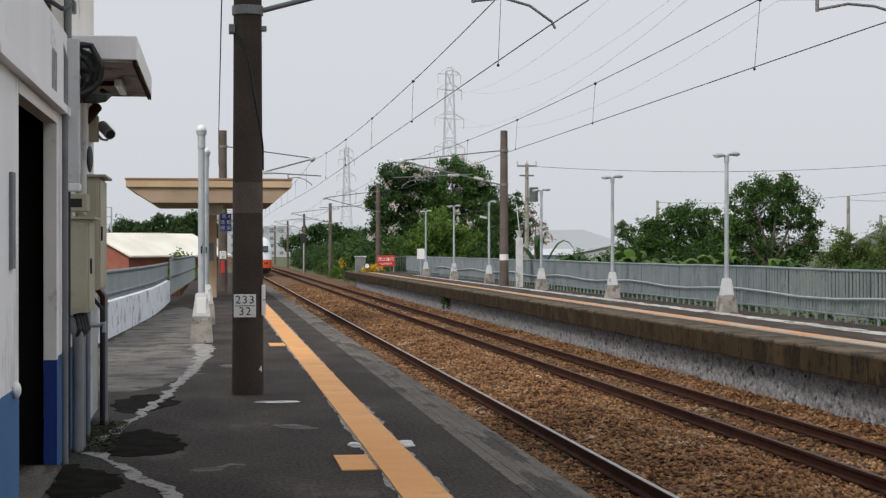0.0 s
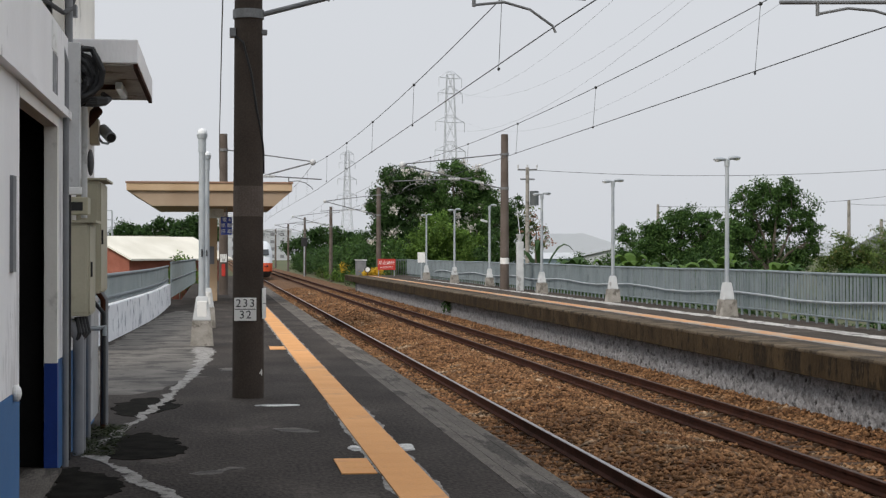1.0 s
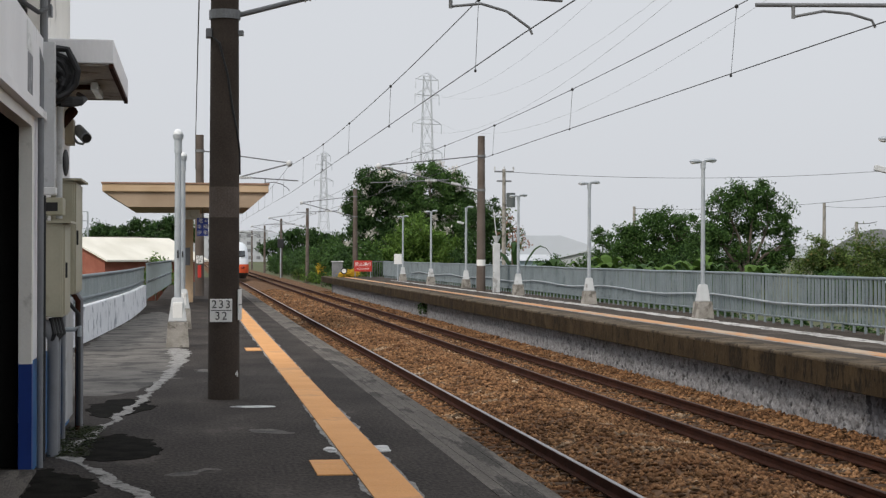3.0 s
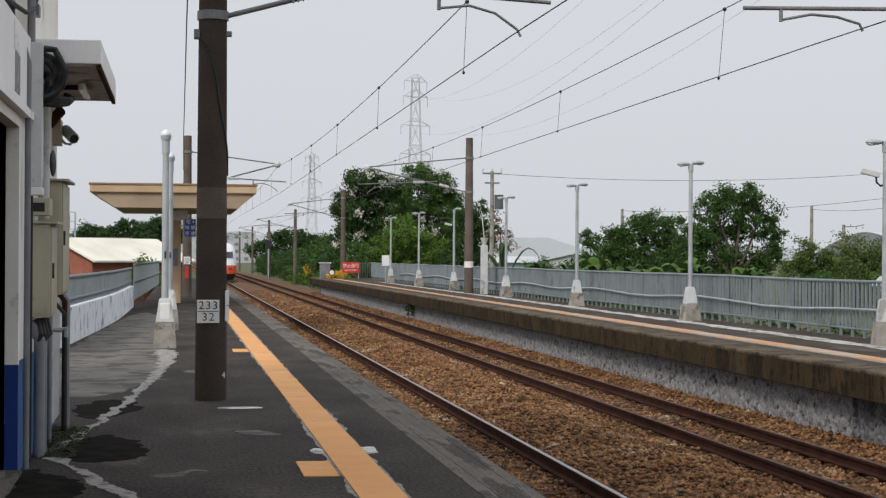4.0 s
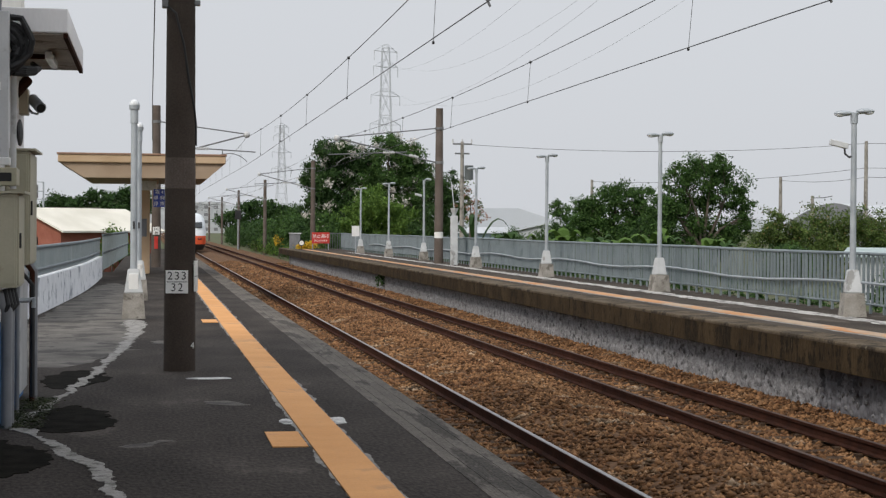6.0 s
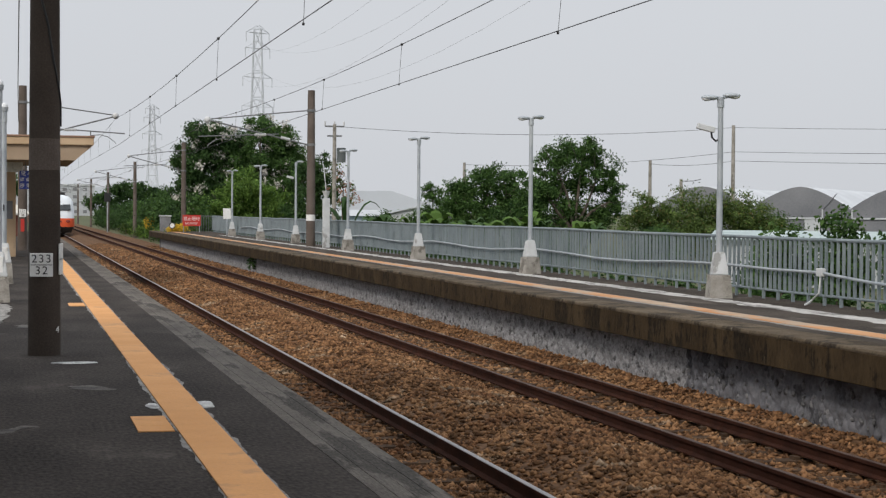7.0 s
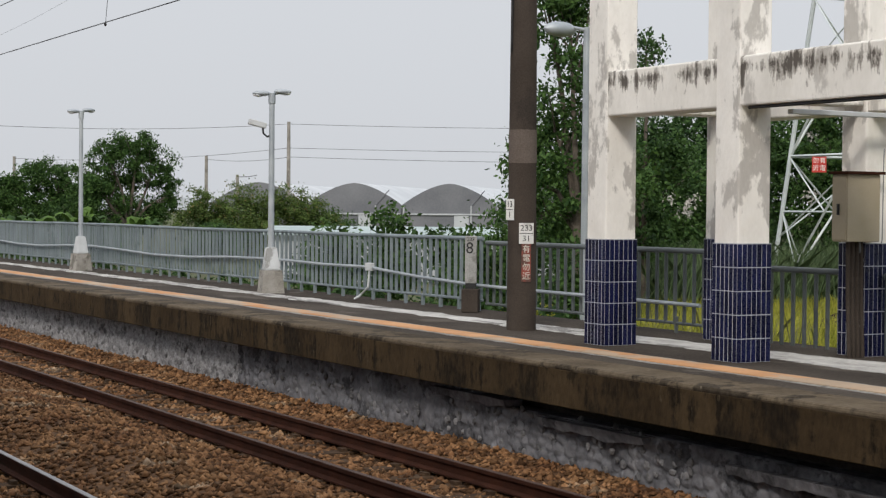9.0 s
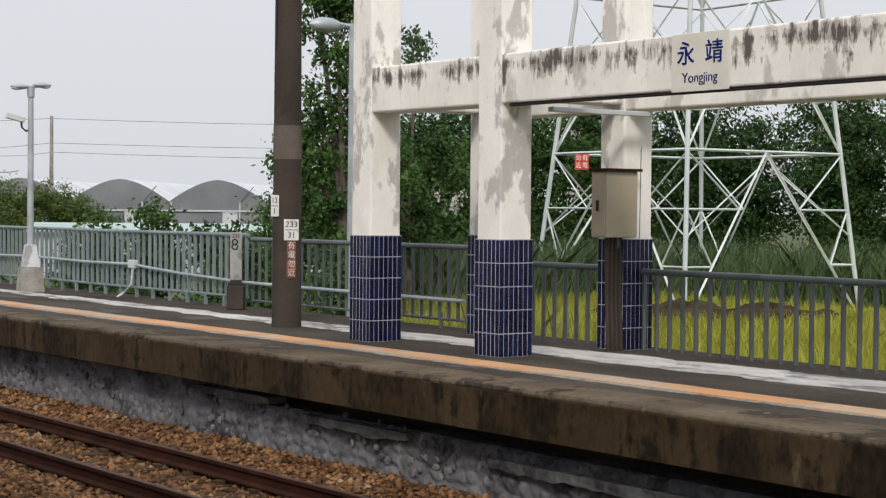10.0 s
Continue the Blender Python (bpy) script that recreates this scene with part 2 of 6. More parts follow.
WIRE_PALE = surf("pale_wire", (0.30, 0.31, 0.33), (0.36, 0.37, 0.39), 2, 0.6, 0.0, 60)
ARM = surf("grey_steel_arm", (0.13, 0.135, 0.14), (0.20, 0.205, 0.21), 3, 0.5, 0.1, 60, metal=0.3)
INSULATOR = surf("pale_insulator", (0.46, 0.465, 0.47), (0.54, 0.545, 0.545), 3, 0.5, 0.05, 60, (0.34, 0.34, 0.33), 0.14, fleck=0.06)
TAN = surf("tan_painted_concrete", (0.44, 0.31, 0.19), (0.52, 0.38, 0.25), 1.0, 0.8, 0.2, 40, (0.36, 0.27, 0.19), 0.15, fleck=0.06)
# copy of the tan, darkened to carry the shade under the shelter roof
TAN_SHADED = surf("shaded_tan_soffit", (0.30, 0.22, 0.15), (0.37, 0.28, 0.20), 1.0, 0.8, 0.2, 40, fleck=0.06)
SIGN_WHITE = surf("white_sign_enamel", (0.68, 0.68, 0.66), (0.76, 0.76, 0.74), 5, 0.4, 0.0, 60, (0.52, 0.51, 0.48), 0.12, fleck=0.05)
SIGN_CREAM = surf("cream_sign_panel", (0.60, 0.57, 0.50), (0.67, 0.64, 0.57), 3, 0.6, 0.1, 60, fleck=0.05)
SIGN_RED = surf("red_sign_paint", (0.42, 0.030, 0.022), (0.50, 0.045, 0.035), 3, 0.45, 0.0, 60, fleck=0.06)
SIGN_BLUE = surf("blue_sign_paint", (0.025, 0.045, 0.25), (0.035, 0.06, 0.31), 3, 0.45, 0.0, 60, fleck=0.06)
INK_BLACK = surf("black_lettering", (0.015, 0.015, 0.016), (0.025, 0.025, 0.026), 5, 0.6, 0.0, 60)
INK_BLUE = surf("navy_lettering", (0.007, 0.011, 0.11), (0.010, 0.016, 0.14), 5, 0.8, 0.0, 60, spec=0.1)
BRICK_RED = surf("red_brick_wall", (0.23, 0.075, 0.05), (0.30, 0.11, 0.075), 2, 0.9, 0.4, 30)
ROOF_CREAM = surf("cream_sheet_roof", (0.60, 0.57, 0.48), (0.72, 0.69, 0.60), 0.6, 0.6, 0.1, 30, fleck=0.06)
NET = surf("shade_net", (0.145, 0.15, 0.165), (0.205, 0.21, 0.225), 0.25, 0.9, 0.2, 8, fleck=0.1, spec=0.1)
FILM = surf("greenhouse_film", (0.44, 0.46, 0.48), (0.55, 0.57, 0.59), 0.3, 0.5, 0.1, 8, fleck=0.06)
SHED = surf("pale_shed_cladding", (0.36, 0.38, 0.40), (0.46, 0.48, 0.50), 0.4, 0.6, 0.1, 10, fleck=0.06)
TOWER = surf("galvanised_tower_steel", (0.42, 0.46, 0.47), (0.54, 0.58, 0.58), 1.5, 0.5, 0.1, 50, metal=0.15, fleck=0.08)
# tower steel paled and blued: the haze of distance sits in this colour
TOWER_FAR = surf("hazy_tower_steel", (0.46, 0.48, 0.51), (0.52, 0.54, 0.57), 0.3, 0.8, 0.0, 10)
BARK = surf("bark", (0.06, 0.048, 0.038), (0.12, 0.10, 0.08), 3, 0.95, 0.8, 25)
SOIL = surf("field_soil_and_weeds", (0.045, 0.055, 0.020), (0.09, 0.085, 0.035), 0.15, 0.95, 0.6, 3, (0.05, 0.08, 0.02), 0.5)
PADDY = surf("ripe_paddy_ground", (0.20, 0.21, 0.030), (0.28, 0.27, 0.045), 0.4, 0.95, 0.8, 9)
LEAF_DARK = leafy("dark_leaves", (0.012, 0.032, 0.010), (0.050, 0.098, 0.027))
LEAF_MID = leafy("mid_leaves", (0.018, 0.046, 0.013), (0.072, 0.135, 0.034))
LEAF_FRESH = leafy("fresh_leaves", (0.035, 0.080, 0.015), (0.14, 0.23, 0.045))
LEAF_OLIVE = leafy("olive_leaves", (0.030, 0.055, 0.013), (0.105, 0.155, 0.038), dry=(0.16, 0.13, 0.05))
LEAF_RICE = leafy("ripe_rice", (0.17, 0.19, 0.025), (0.36, 0.35, 0.060))
LEAF_MOSS = leafy("moss", (0.010, 0.016, 0.006), (0.04, 0.05, 0.018))
BLOOM_PALE = leafy("pale_seed_heads", (0.42, 0.40, 0.37), (0.62, 0.59, 0.55))
BLOOM_RED = leafy("reddish_seed_heads", (0.20, 0.10, 0.07), (0.33, 0.18, 0.13))
FLOWER = leafy("yellow_flowers", (0.45, 0.26, 0.02), (0.62, 0.42, 0.04))
STRAW = leafy("dry_reeds", (0.10, 0.11, 0.045), (0.24, 0.23, 0.12))
TRAIN_WHITE = surf("train_white_paint", (0.62, 0.66, 0.70), (0.68, 0.72, 0.76), 0.8, 0.35, 0.0, 30, fleck=0.04)
TRAIN_ORANGE = surf("train_orange_paint", (0.64, 0.095, 0.035), (0.70, 0.12, 0.048), 0.8, 0.35, 0.0, 30, fleck=0.04)
TRAIN_DARK = surf("train_underframe", (0.02, 0.02, 0.021), (0.04, 0.038, 0.036), 3, 0.7, 0.2, 30)
GLASS_DARK = surf("tinted_glass", (0.02, 0.026, 0.03), (0.03, 0.036, 0.042), 2, 0.08, 0.0, 30, spec=0.6)
LAMP_LENS = surf("clear_lamp_cover", (0.62, 0.64, 0.65), (0.70, 0.72, 0.73), 3, 0.2, 0.0, 30, fleck=0.03)


# ---- mesh helpers ----
def box(bm, x0, x1, y0, y1, z0, z1, bevel=0.0):
    r = bmesh.ops.create_cube(bm, size=1.0)
    for v in r["verts"]:
        v.co = Vector(((x0 + x1) / 2 + v.co.x * (x1 - x0), (y0 + y1) / 2 + v.co.y * (y1 - y0), (z0 + z1) / 2 + v.co.z * (z1 - z0)))
    if bevel:
        bmesh.ops.bevel(bm, geom=list({e for v in r["verts"] for e in v.link_edges}), offset=bevel, segments=2, affect="EDGES", profile=0.5)
    return bm


def tube(bm, p0, p1, r0, r1=None, n=10, caps=True):
    p0, p1 = Vector(p0), Vector(p1)
    d = p1 - p0
    r = bmesh.ops.create_cone(bm, cap_ends=caps, segments=n, radius1=r0, radius2=r0 if r1 is None else r1, depth=d.length)
    m = Matrix.Translation((p0 + p1) / 2) @ d.to_track_quat("Z", "Y").to_matrix().to_4x4()
    bmesh.ops.transform(bm, matrix=m, verts=r["verts"])
    return bm


def path_tube(bm, pts, r, n=8):
    """One bent tube through all the points, closed at its ends."""
    pts = [Vector(q) for q in pts]
    rings, side = [], None
    for i, q in enumerate(pts):
        d = (pts[min(i + 1, len(pts) - 1)] - pts[max(i - 1, 0)]).normalized()
        side = (side - d * side.dot(d)) if side is not None else d.orthogonal()
        side.normalize()
        up = d.cross(side)
        rings.append([bm.verts.new(q + (side * math.cos(6.28319 * k / n) + up * math.sin(6.28319 * k / n)) * r) for k in range(n)])
    for a, c in zip(rings, rings[1:]):
        for k in range(n):
            bm.faces.new((a[k], a[(k + 1) % n], c[(k + 1) % n], c[k]))
    bm.faces.new(rings[0][::-1])
    bm.faces.new(rings[-1])
    return bm


def ball(bm, c, rx, ry, rz, u=12, v=8):
    r = bmesh.ops.create_uvsphere(bm, u_segments=u, v_segments=v, radius=1)
    for q in r["verts"]:
        q.co = Vector((c[0] + q.co.x * rx, c[1] + q.co.y * ry, c[2] + q.co.z * rz))
    return bm


def prism(bm, profile, axis, a, b):
    """A closed profile of 2D points pushed along an axis from a to b."""
    def at(p, t):
        return {"x": (t, p[0], p[1]), "y": (p[0], t, p[1]), "z": (p[0], p[1], t)}[axis]
    va, vb = [bm.verts.new(at(p, a)) for p in profile], [bm.verts.new(at(p, b)) for p in profile]
    k = len(profile)
    bm.faces.new(va)
    bm.faces.new(vb[::-1])
    for i in range(k):
        bm.faces.new((va[i], vb[i], vb[(i + 1) % k], va[(i + 1) % k]))
    bmesh.ops.recalc_face_normals(bm, faces=bm.faces[:])
    return bm


def mesh_of(name, bm, material, smooth=False):
    me = bpy.data.meshes.new(name)
    bm.normal_update()
    bm.to_mesh(me)
    bm.free()
    me.materials.append(material)
    if smooth:
        me.shade_smooth()
        me.set_sharp_from_angle(angle=radians(40))
    return me


def part(name, bm, material, parent=None, label="", smooth=False, at=None):
    ob = new(name, mesh_of(name, bm, material, smooth))
    if parent is not None:
        ob.parent = parent
    if at is not None:
        ob.matrix_basis = at
    if label:
        tagged(ob, label)
    return ob


def share(name, mesh, parent, m):
    ob = new(name, mesh)
    ob.parent = parent
    ob.matrix_basis = m
    return ob


def thing(name, label, category, x=0, y=0, z=0, rz=0, group="", kind=""):
    ob = new(name)
    ob.empty_display_size = 0.1
    ob.matrix_basis = pose(x, y, z, 0, 0, rz)
    return tagged(ob, label, category, group, kind)


def B(*a, **k):
    return box(bmesh.new(), *a, **k)


def T(*a, **k):
    return tube(bmesh.new(), *a, **k)


def raw(name, verts, faces, material, parent=None):
    me = bpy.data.meshes.new(name)
    verts, faces = np.asarray(verts, np.float32), np.asarray(faces, np.int32)
    k = faces.shape[1]
    me.vertices.add(len(verts))
    me.vertices.foreach_set("co", verts.ravel())
    me.loops.add(faces.size)
    me.loops.foreach_set("vertex_index", faces.ravel())
    me.polygons.add(len(faces))
    me.polygons.foreach_set("loop_start", np.arange(0, faces.size, k, dtype=np.int32))
    me.update(calc_edges=True)
    me.materials.append(material)
    ob = new(name, me)
    if parent is not None:
        ob.parent = parent
    return ob


def lettering(name, words, size, material, parent, m, thick=0.002, spacing=1.0, bold=0.0):
    """Words as a flat mesh, centred, reading along local x with z up."""
    cu = bpy.data.curves.new(name, "FONT")
    cu.body, cu.size, cu.align_x, cu.align_y, cu.extrude, cu.space_line, cu.offset = words, size, "CENTER", "CENTER", thick, spacing, bold
    tmp = bpy.data.objects.new(name, cu)
    scene.collection.objects.link(tmp)
    bpy.context.view_layer.update()
    me = bpy.data.meshes.new_from_object(tmp.evaluated_get(bpy.context.evaluated_depsgraph_get()))
    bpy.data.objects.remove(tmp)
    me.materials.clear()
    me.materials.append(material)
    ob = new(name, me)
    ob.parent = parent
    ob.matrix_basis = m @ pose(0, 0, 0, 90, 0, 0)
    return ob


def leaves(rng, clumps, size, flat=0.0, ratio=0.5, fine=False):
    """Leaf blades about clump centres: rows of (x, y, z, spread, count). Returns verts and quads, or triangles where fine."""
    vs = []
    for x, y, z, s, k in clumps:
        k = int(k)
        c = np.array((x, y, z)) + rng.normal(0, 1, (k, 3)) * np.array((s, s, s * 0.75)) * 0.6
        d = rng.normal(0, 1, (k, 3)) + np.array((0, 0, -0.25))
        d[:, 2] *= 1 - flat
        d /= np.linalg.norm(d, axis=1)[:, None]
        e = np.cross(d, rng.normal(0, 1, (k, 3)))
        e /= np.linalg.norm(e, axis=1)[:, None] + 1e-9
        ln = (size * rng.uniform(0.6, 1.3, k))[:, None]
        w = ln * ratio * 0.5
        if fine:
            vs.append(np.stack([c + e * w * 1.2, c + d * ln, c - e * w * 1.2], 1).reshape(-1, 3))
        else:
            vs.append(np.stack([c, c + d * ln * 0.45 + e * w, c + d * ln, c + d * ln * 0.45 - e * w], 1).reshape(-1, 3))
    v = np.concatenate(vs)
    return v, np.arange(len(v)).reshape(-1, 3 if fine else 4)


def blades(rng, xs, ys, z, h, w, lean=0.35):
    """Upright tapering grass blades."""
    k = len(xs)
    p = np.stack([xs, ys, np.broadcast_to(z, k)], 1)
    a = rng.uniform(0, 6.283, k)
    side = np.stack([np.cos(a), np.sin(a), 0 * a], 1) * w
    hh = (h * rng.uniform(0.6, 1.15, k))[:, None]
    top = p + np.concatenate([rng.normal(0, lean, (k, 2)) * hh, hh], 1)
    mid = p + (top - p) * 0.55 + np.array((0, 0, 1)) * hh * 0.08
    v = np.stack([p - side, p + side, mid + side * 0.7, top, mid - side * 0.7], 1).reshape(-1, 3)
    return v, np.arange(len(v)).reshape(-1, 5)


# ---- setting: ground, tracks, platforms ----
GROUND_Z = -1.15
rng = np.random.default_rng(5)
part("ground", B(-900, 1400, -400, 3000, GROUND_Z - 0.5, GROUND_Z), SOIL)
tagged(bpy.data.objects["ground"], "flat weedy farmland soil reaching the horizon", "ground", kind="structure")

# ballast bed: a mound between the tracks, lower under the rails, rough on top
TRACK_1, TRACK_2, RAIL_Z, GAUGE = 3.80, 7.45, -0.762, 1.067
RAIL_W = 0.065


def bed_height(x, y):
    mound = 0.20 * math.exp(-((x - 5.62) / 0.75) ** 2)
    near = -0.02 if x < 3.0 else 0.0
    return -0.972 + mound + near + 0.07 * max(0.0, (x - 8.25)) + 0.022 * noise.noise((x * 2.1, y * 2.1, 0)) + 0.012 * noise.noise((x * 7, y * 7, 3))


xs = np.linspace(2.30, 9.60, 62)
ys = np.concatenate([np.arange(-6, 45, 0.14), np.arange(45, 160, 0.8), np.arange(160, 700, 8)])
verts = [(x, y, bed_height(x, y)) for y in ys for x in xs]
k = len(xs)
quads = [(j * k + i, j * k + i + 1, (j + 1) * k + i + 1, (j + 1) * k + i) for j in range(len(ys) - 1) for i in range(k - 1)]
tagged(raw("ballast_bed", verts, quads, BALLAST), "bed of brown crushed stone between the platforms", "ballast", kind="structure")
# bed beyond the far platform's end spreads out to the hedge
tagged(part("ballast_shoulder", prism(bmesh.new(), [(9.55, -1.2), (9.55, -0.95), (10.3, -0.97), (11.2, -1.2)], "y", 104, 700), BALLAST),
       "sloping shoulder of the stone bed beside the line", "ballast", kind="structure")


def stones(count, x0, x1, y0, y1, lo, hi, seed):
    r = np.random.default_rng(seed)
    x = r.uniform(x0, x1, count)
    y = y0 + (y1 - y0) * r.uniform(0, 1, count) ** 1.35
    z = np.array([bed_height(a, b) for a, b in zip(x, y)]) + r.uniform(-0.012, 0.018, count)
    base = np.array([(1, 0, 0), (0, 1, 0), (-1, 0, 0), (0, -1, 0), (0.1, 0.1, 1), (0, 0, -0.6)], float)
    s = r.uniform(lo, hi, (count, 1, 1))
    v = base[None] * s * r.uniform(0.55, 1.25, (count, 6, 1)) * np.array((1.2, 0.95, 0.75)) + r.normal(0, 1, (count, 6, 3)) * s * 0.16
    a = r.uniform(0, 6.283, count)
    c, sn = np.cos(a)[:, None], np.sin(a)[:, None]
    v = np.stack([v[..., 0] * c - v[..., 1] * sn, v[..., 0] * sn + v[..., 1] * c, v[..., 2]], -1) + np.stack([x, y, z], 1)[:, None]
    f = np.array([(0, 1, 4), (1, 2, 4), (2, 3, 4), (3, 0, 4), (1, 0, 5), (2, 1, 5), (3, 2, 5), (0, 3, 5)])
    return v.reshape(-1, 3), (f[None] + np.arange(count)[:, None, None] * 6).reshape(-1, 3)


def stone_material():
    m = surf("loose_ballast_stone", (0.080, 0.036, 0.0175), (0.205, 0.112, 0.054), 1.1, 0.97, 0.4, 40, (0.25, 0.19, 0.13), 0.15, spec=0.12)
    n, l = m.node_tree.nodes, m.node_tree.links
    b = n["Principled BSDF"]
    src = b.inputs["Base Color"].links[0].from_socket
    g = n.new("ShaderNodeNewGeometry")
    h = n.new("ShaderNodeHueSaturation")
    l.new(ramp_out(n, l, g.outputs["Random Per Island"], 0.35, 1.9), h.inputs["Value"])
    l.new(src, h.inputs["Color"])
    l.new(h.outputs[0], b.inputs["Base Color"])
    return m


STONE = stone_material()
v, f = stones(96000, 2.45, 9.35, 7.5, 66, 0.022, 0.056, 11)
v2, f2 = stones(15000, 2.45, 9.35, 60, 118, 0.04, 0.075, 12)
f = np.concatenate([f, f2 + len(v)])
v = np.concatenate([v, v2])
tagged(raw("ballast_stones", v, f, STONE), "loose angular brown and grey ballast stones", "ballast stones", kind="stuff")


def rail_profile(x):
    w = RAIL_W / 2
    return [(x - 0.06, -0.15), (x + 0.06, -0.15), (x + 0.06, -0.135), (x + 0.012, -0.115), (x + 0.010, -0.045), (x + w, -0.035), (x + w, -0.006),
            (x - w, -0.006), (x - w, -0.035), (x - 0.010, -0.045), (x - 0.012, -0.115), (x - 0.06, -0.135)]


def sleeper_mesh():
    bm = prism(bmesh.new(), [(-0.13, -0.16), (0.13, -0.16), (0.105, 0), (-0.105, 0)], "x", -1.05, 1.05)
    for s in (-1, 1):
        for d in (-0.1, 0.1):
            box(bm, s * GAUGE / 2 + s * 0.03 + d - 0.03, s * GAUGE / 2 + s * 0.03 + d + 0.03, -0.06, 0.06, 0, 0.035)
    return mesh_of("sleeper", bm, SLEEPER)


SLEEPER_ME = sleeper_mesh()
for name, cx, head in (("railway_track_near", TRACK_1, RAIL_TOP), ("railway_track_far", TRACK_2, RAIL_TOP_DULL)):
    tr = thing("railway_track", "narrow-gauge railway track with rusty rails on sleepers", "railway track", cx, 0, RAIL_Z, group="railway tracks", kind="structure")
    for s in (-1, 1):
        x = s * (GAUGE + RAIL_W) / 2
        rl = part("rail", prism(bmesh.new(), rail_profile(x), "y", -8, 900), RUST, tr)
        part("railhead", B(x - 0.027, x + 0.027, -8, 900, -0.007, 0.0), head, rl, "worn running surface of the rail")
    y = 5.2
    while y < 90:
        share("sleeper", SLEEPER_ME, tr, pose(0, y, -0.188, 0, 0, 0))
        y += 0.61

# near platform
platform = part("platform_near", B(-2.2, 2.02, -14, 60, -1.5, 0.0), ASPHALT)
tagged(platform, "patched dark asphalt railway platform", "platform", kind="structure")
box_end = part("platform_near_end", B(-1.2, 2.02, 60, 122, -1.5, -0.003), ASPHALT)
tagged(box_end, "far end of the dark asphalt platform", "platform", kind="structure")
side = part("forecourt", B(-9, -2.2, -14, 30, -1.5, -0.02), ASPHALT_WORN)
tagged(side, "worn asphalt beside the station building", "pavement", kind="structure")
tagged(part("platform_wall_near", B(2.02, 2.22, -14, 122, -1.5, -0.16), SLAB_DARK), "stained concrete wall under the platform edge", "platform wall", kind="structure")
coping = thing("platform_coping", "weathered concrete coping slabs along the platform edge", "coping", kind="structure")
y = -14.6
cope = bmesh.new()
for i in range(4):
    box(cope, 0.1015 * i + 0.0012, 0.1015 * (i + 1) - 0.0012, 0.0015, 1.7985, -0.16 if i in (0, 3) else -0.05, 0.004 + 0.001 * (i % 2), bevel=0.0025)
COPE_ME = mesh_of("coping_slab", cope, COPING)
while y < 122:
    share("coping_slab", COPE_ME, coping, pose(2.02, y, 0, 0, 0, 0))
    y += 1.8

# far platform: asphalt top, deep mouldy edge beam over a whitewashed stone wall
FAR_Z, FAR_EDGE = 0.14, 8.98
tagged(part("platform_far", B(9.55, 12.9, -12, 116, -1.5, FAR_Z), FAR_ASPHALT), "brown-grey worn asphalt of the opposite platform", "platform", kind="structure")
edge = thing("platform_edge_beam", "mouldy dark concrete edge beam of the opposite platform", "platform edge", kind="structure")
y, r = -4.0, random.Random(3)
while y < 115:
    ln = 3.6
    bm = box(bmesh.new(), FAR_EDGE, 9.55, y + 0.001, y + ln - 0.001, FAR_Z - 0.40, FAR_Z - 0.045, bevel=0.008)
    pc = part("edge_beam", bm, SLAB_DARK, edge)
    part("edge_top", box(bmesh.new(), FAR_EDGE - 0.003, 9.55, y + 0.001, y + ln - 0.001, FAR_Z - 0.060, FAR_Z + 0.006, bevel=0.026), SLAB_TOP, pc)
    y += ln
wall = thing("stone_retaining_wall", "whitewashed rough stone wall under the platform edge", "retaining wall", kind="structure")
part("wall_backing", B(9.36, 9.56, 15.6, 114, -1.5, FAR_Z - 0.40), RENDER_GREY, wall)
part("wall_backing", B(9.36, 9.56, -6, 15.6, -1.5, -0.44), RENDER_GREY, wall)
# rubble face: every stone bulges out of its own cell between sunken joints
ys = np.concatenate([np.arange(8, 46, 0.032), np.arange(46, 112.5, 0.12)])
zs = np.linspace(-1.12, FAR_Z - 0.395, 27)
verts = []
for y in ys:
    for z in zs:
        d, _ = noise.voronoi((y * 6.2, z * 6.8, 0.5))
        gap = max(0.0, min(1.0, (d[1] - d[0]) * 2.6))
        if y < 15.6:
            z = -1.12 + (z + 1.12) * 0.78
        verts.append((9.335 - 0.045 * gap ** 0.5 - 0.03 * noise.noise((y * 1.3, z * 2, 4)), y, z))
k = len(zs)
split = int(np.searchsorted(ys, 22.5))
# the stretch below y 22.5 takes a darker grey than the rest
for name, j0, j1, mat, words in (("rubble_face", 0, split, RENDER_GREY, "darker grey rubble stones"), ("rubble_face", split, len(ys) - 1, WHITEWASH, "whitewashed rubble stones in sunken joints")):
    quads = [(j * k + i, (j + 1) * k + i, (j + 1) * k + i + 1, j * k + i + 1) for j in range(j1 - j0) for i in range(k - 1)]
    tagged(raw(name, verts[j0 * k:(j1 + 1) * k], quads, mat, wall), words)
r = random.Random(8)


def knob(k):
    q = random.Random(k)
    bm = bmesh.new()
    bmesh.ops.create_icosphere(bm, subdivisions=1, radius=1)
    for vv in bm.verts:
        vv.co *= q.uniform(0.8, 1.12)
    return mesh_of("wall_stone", bm, PALE_STONE)


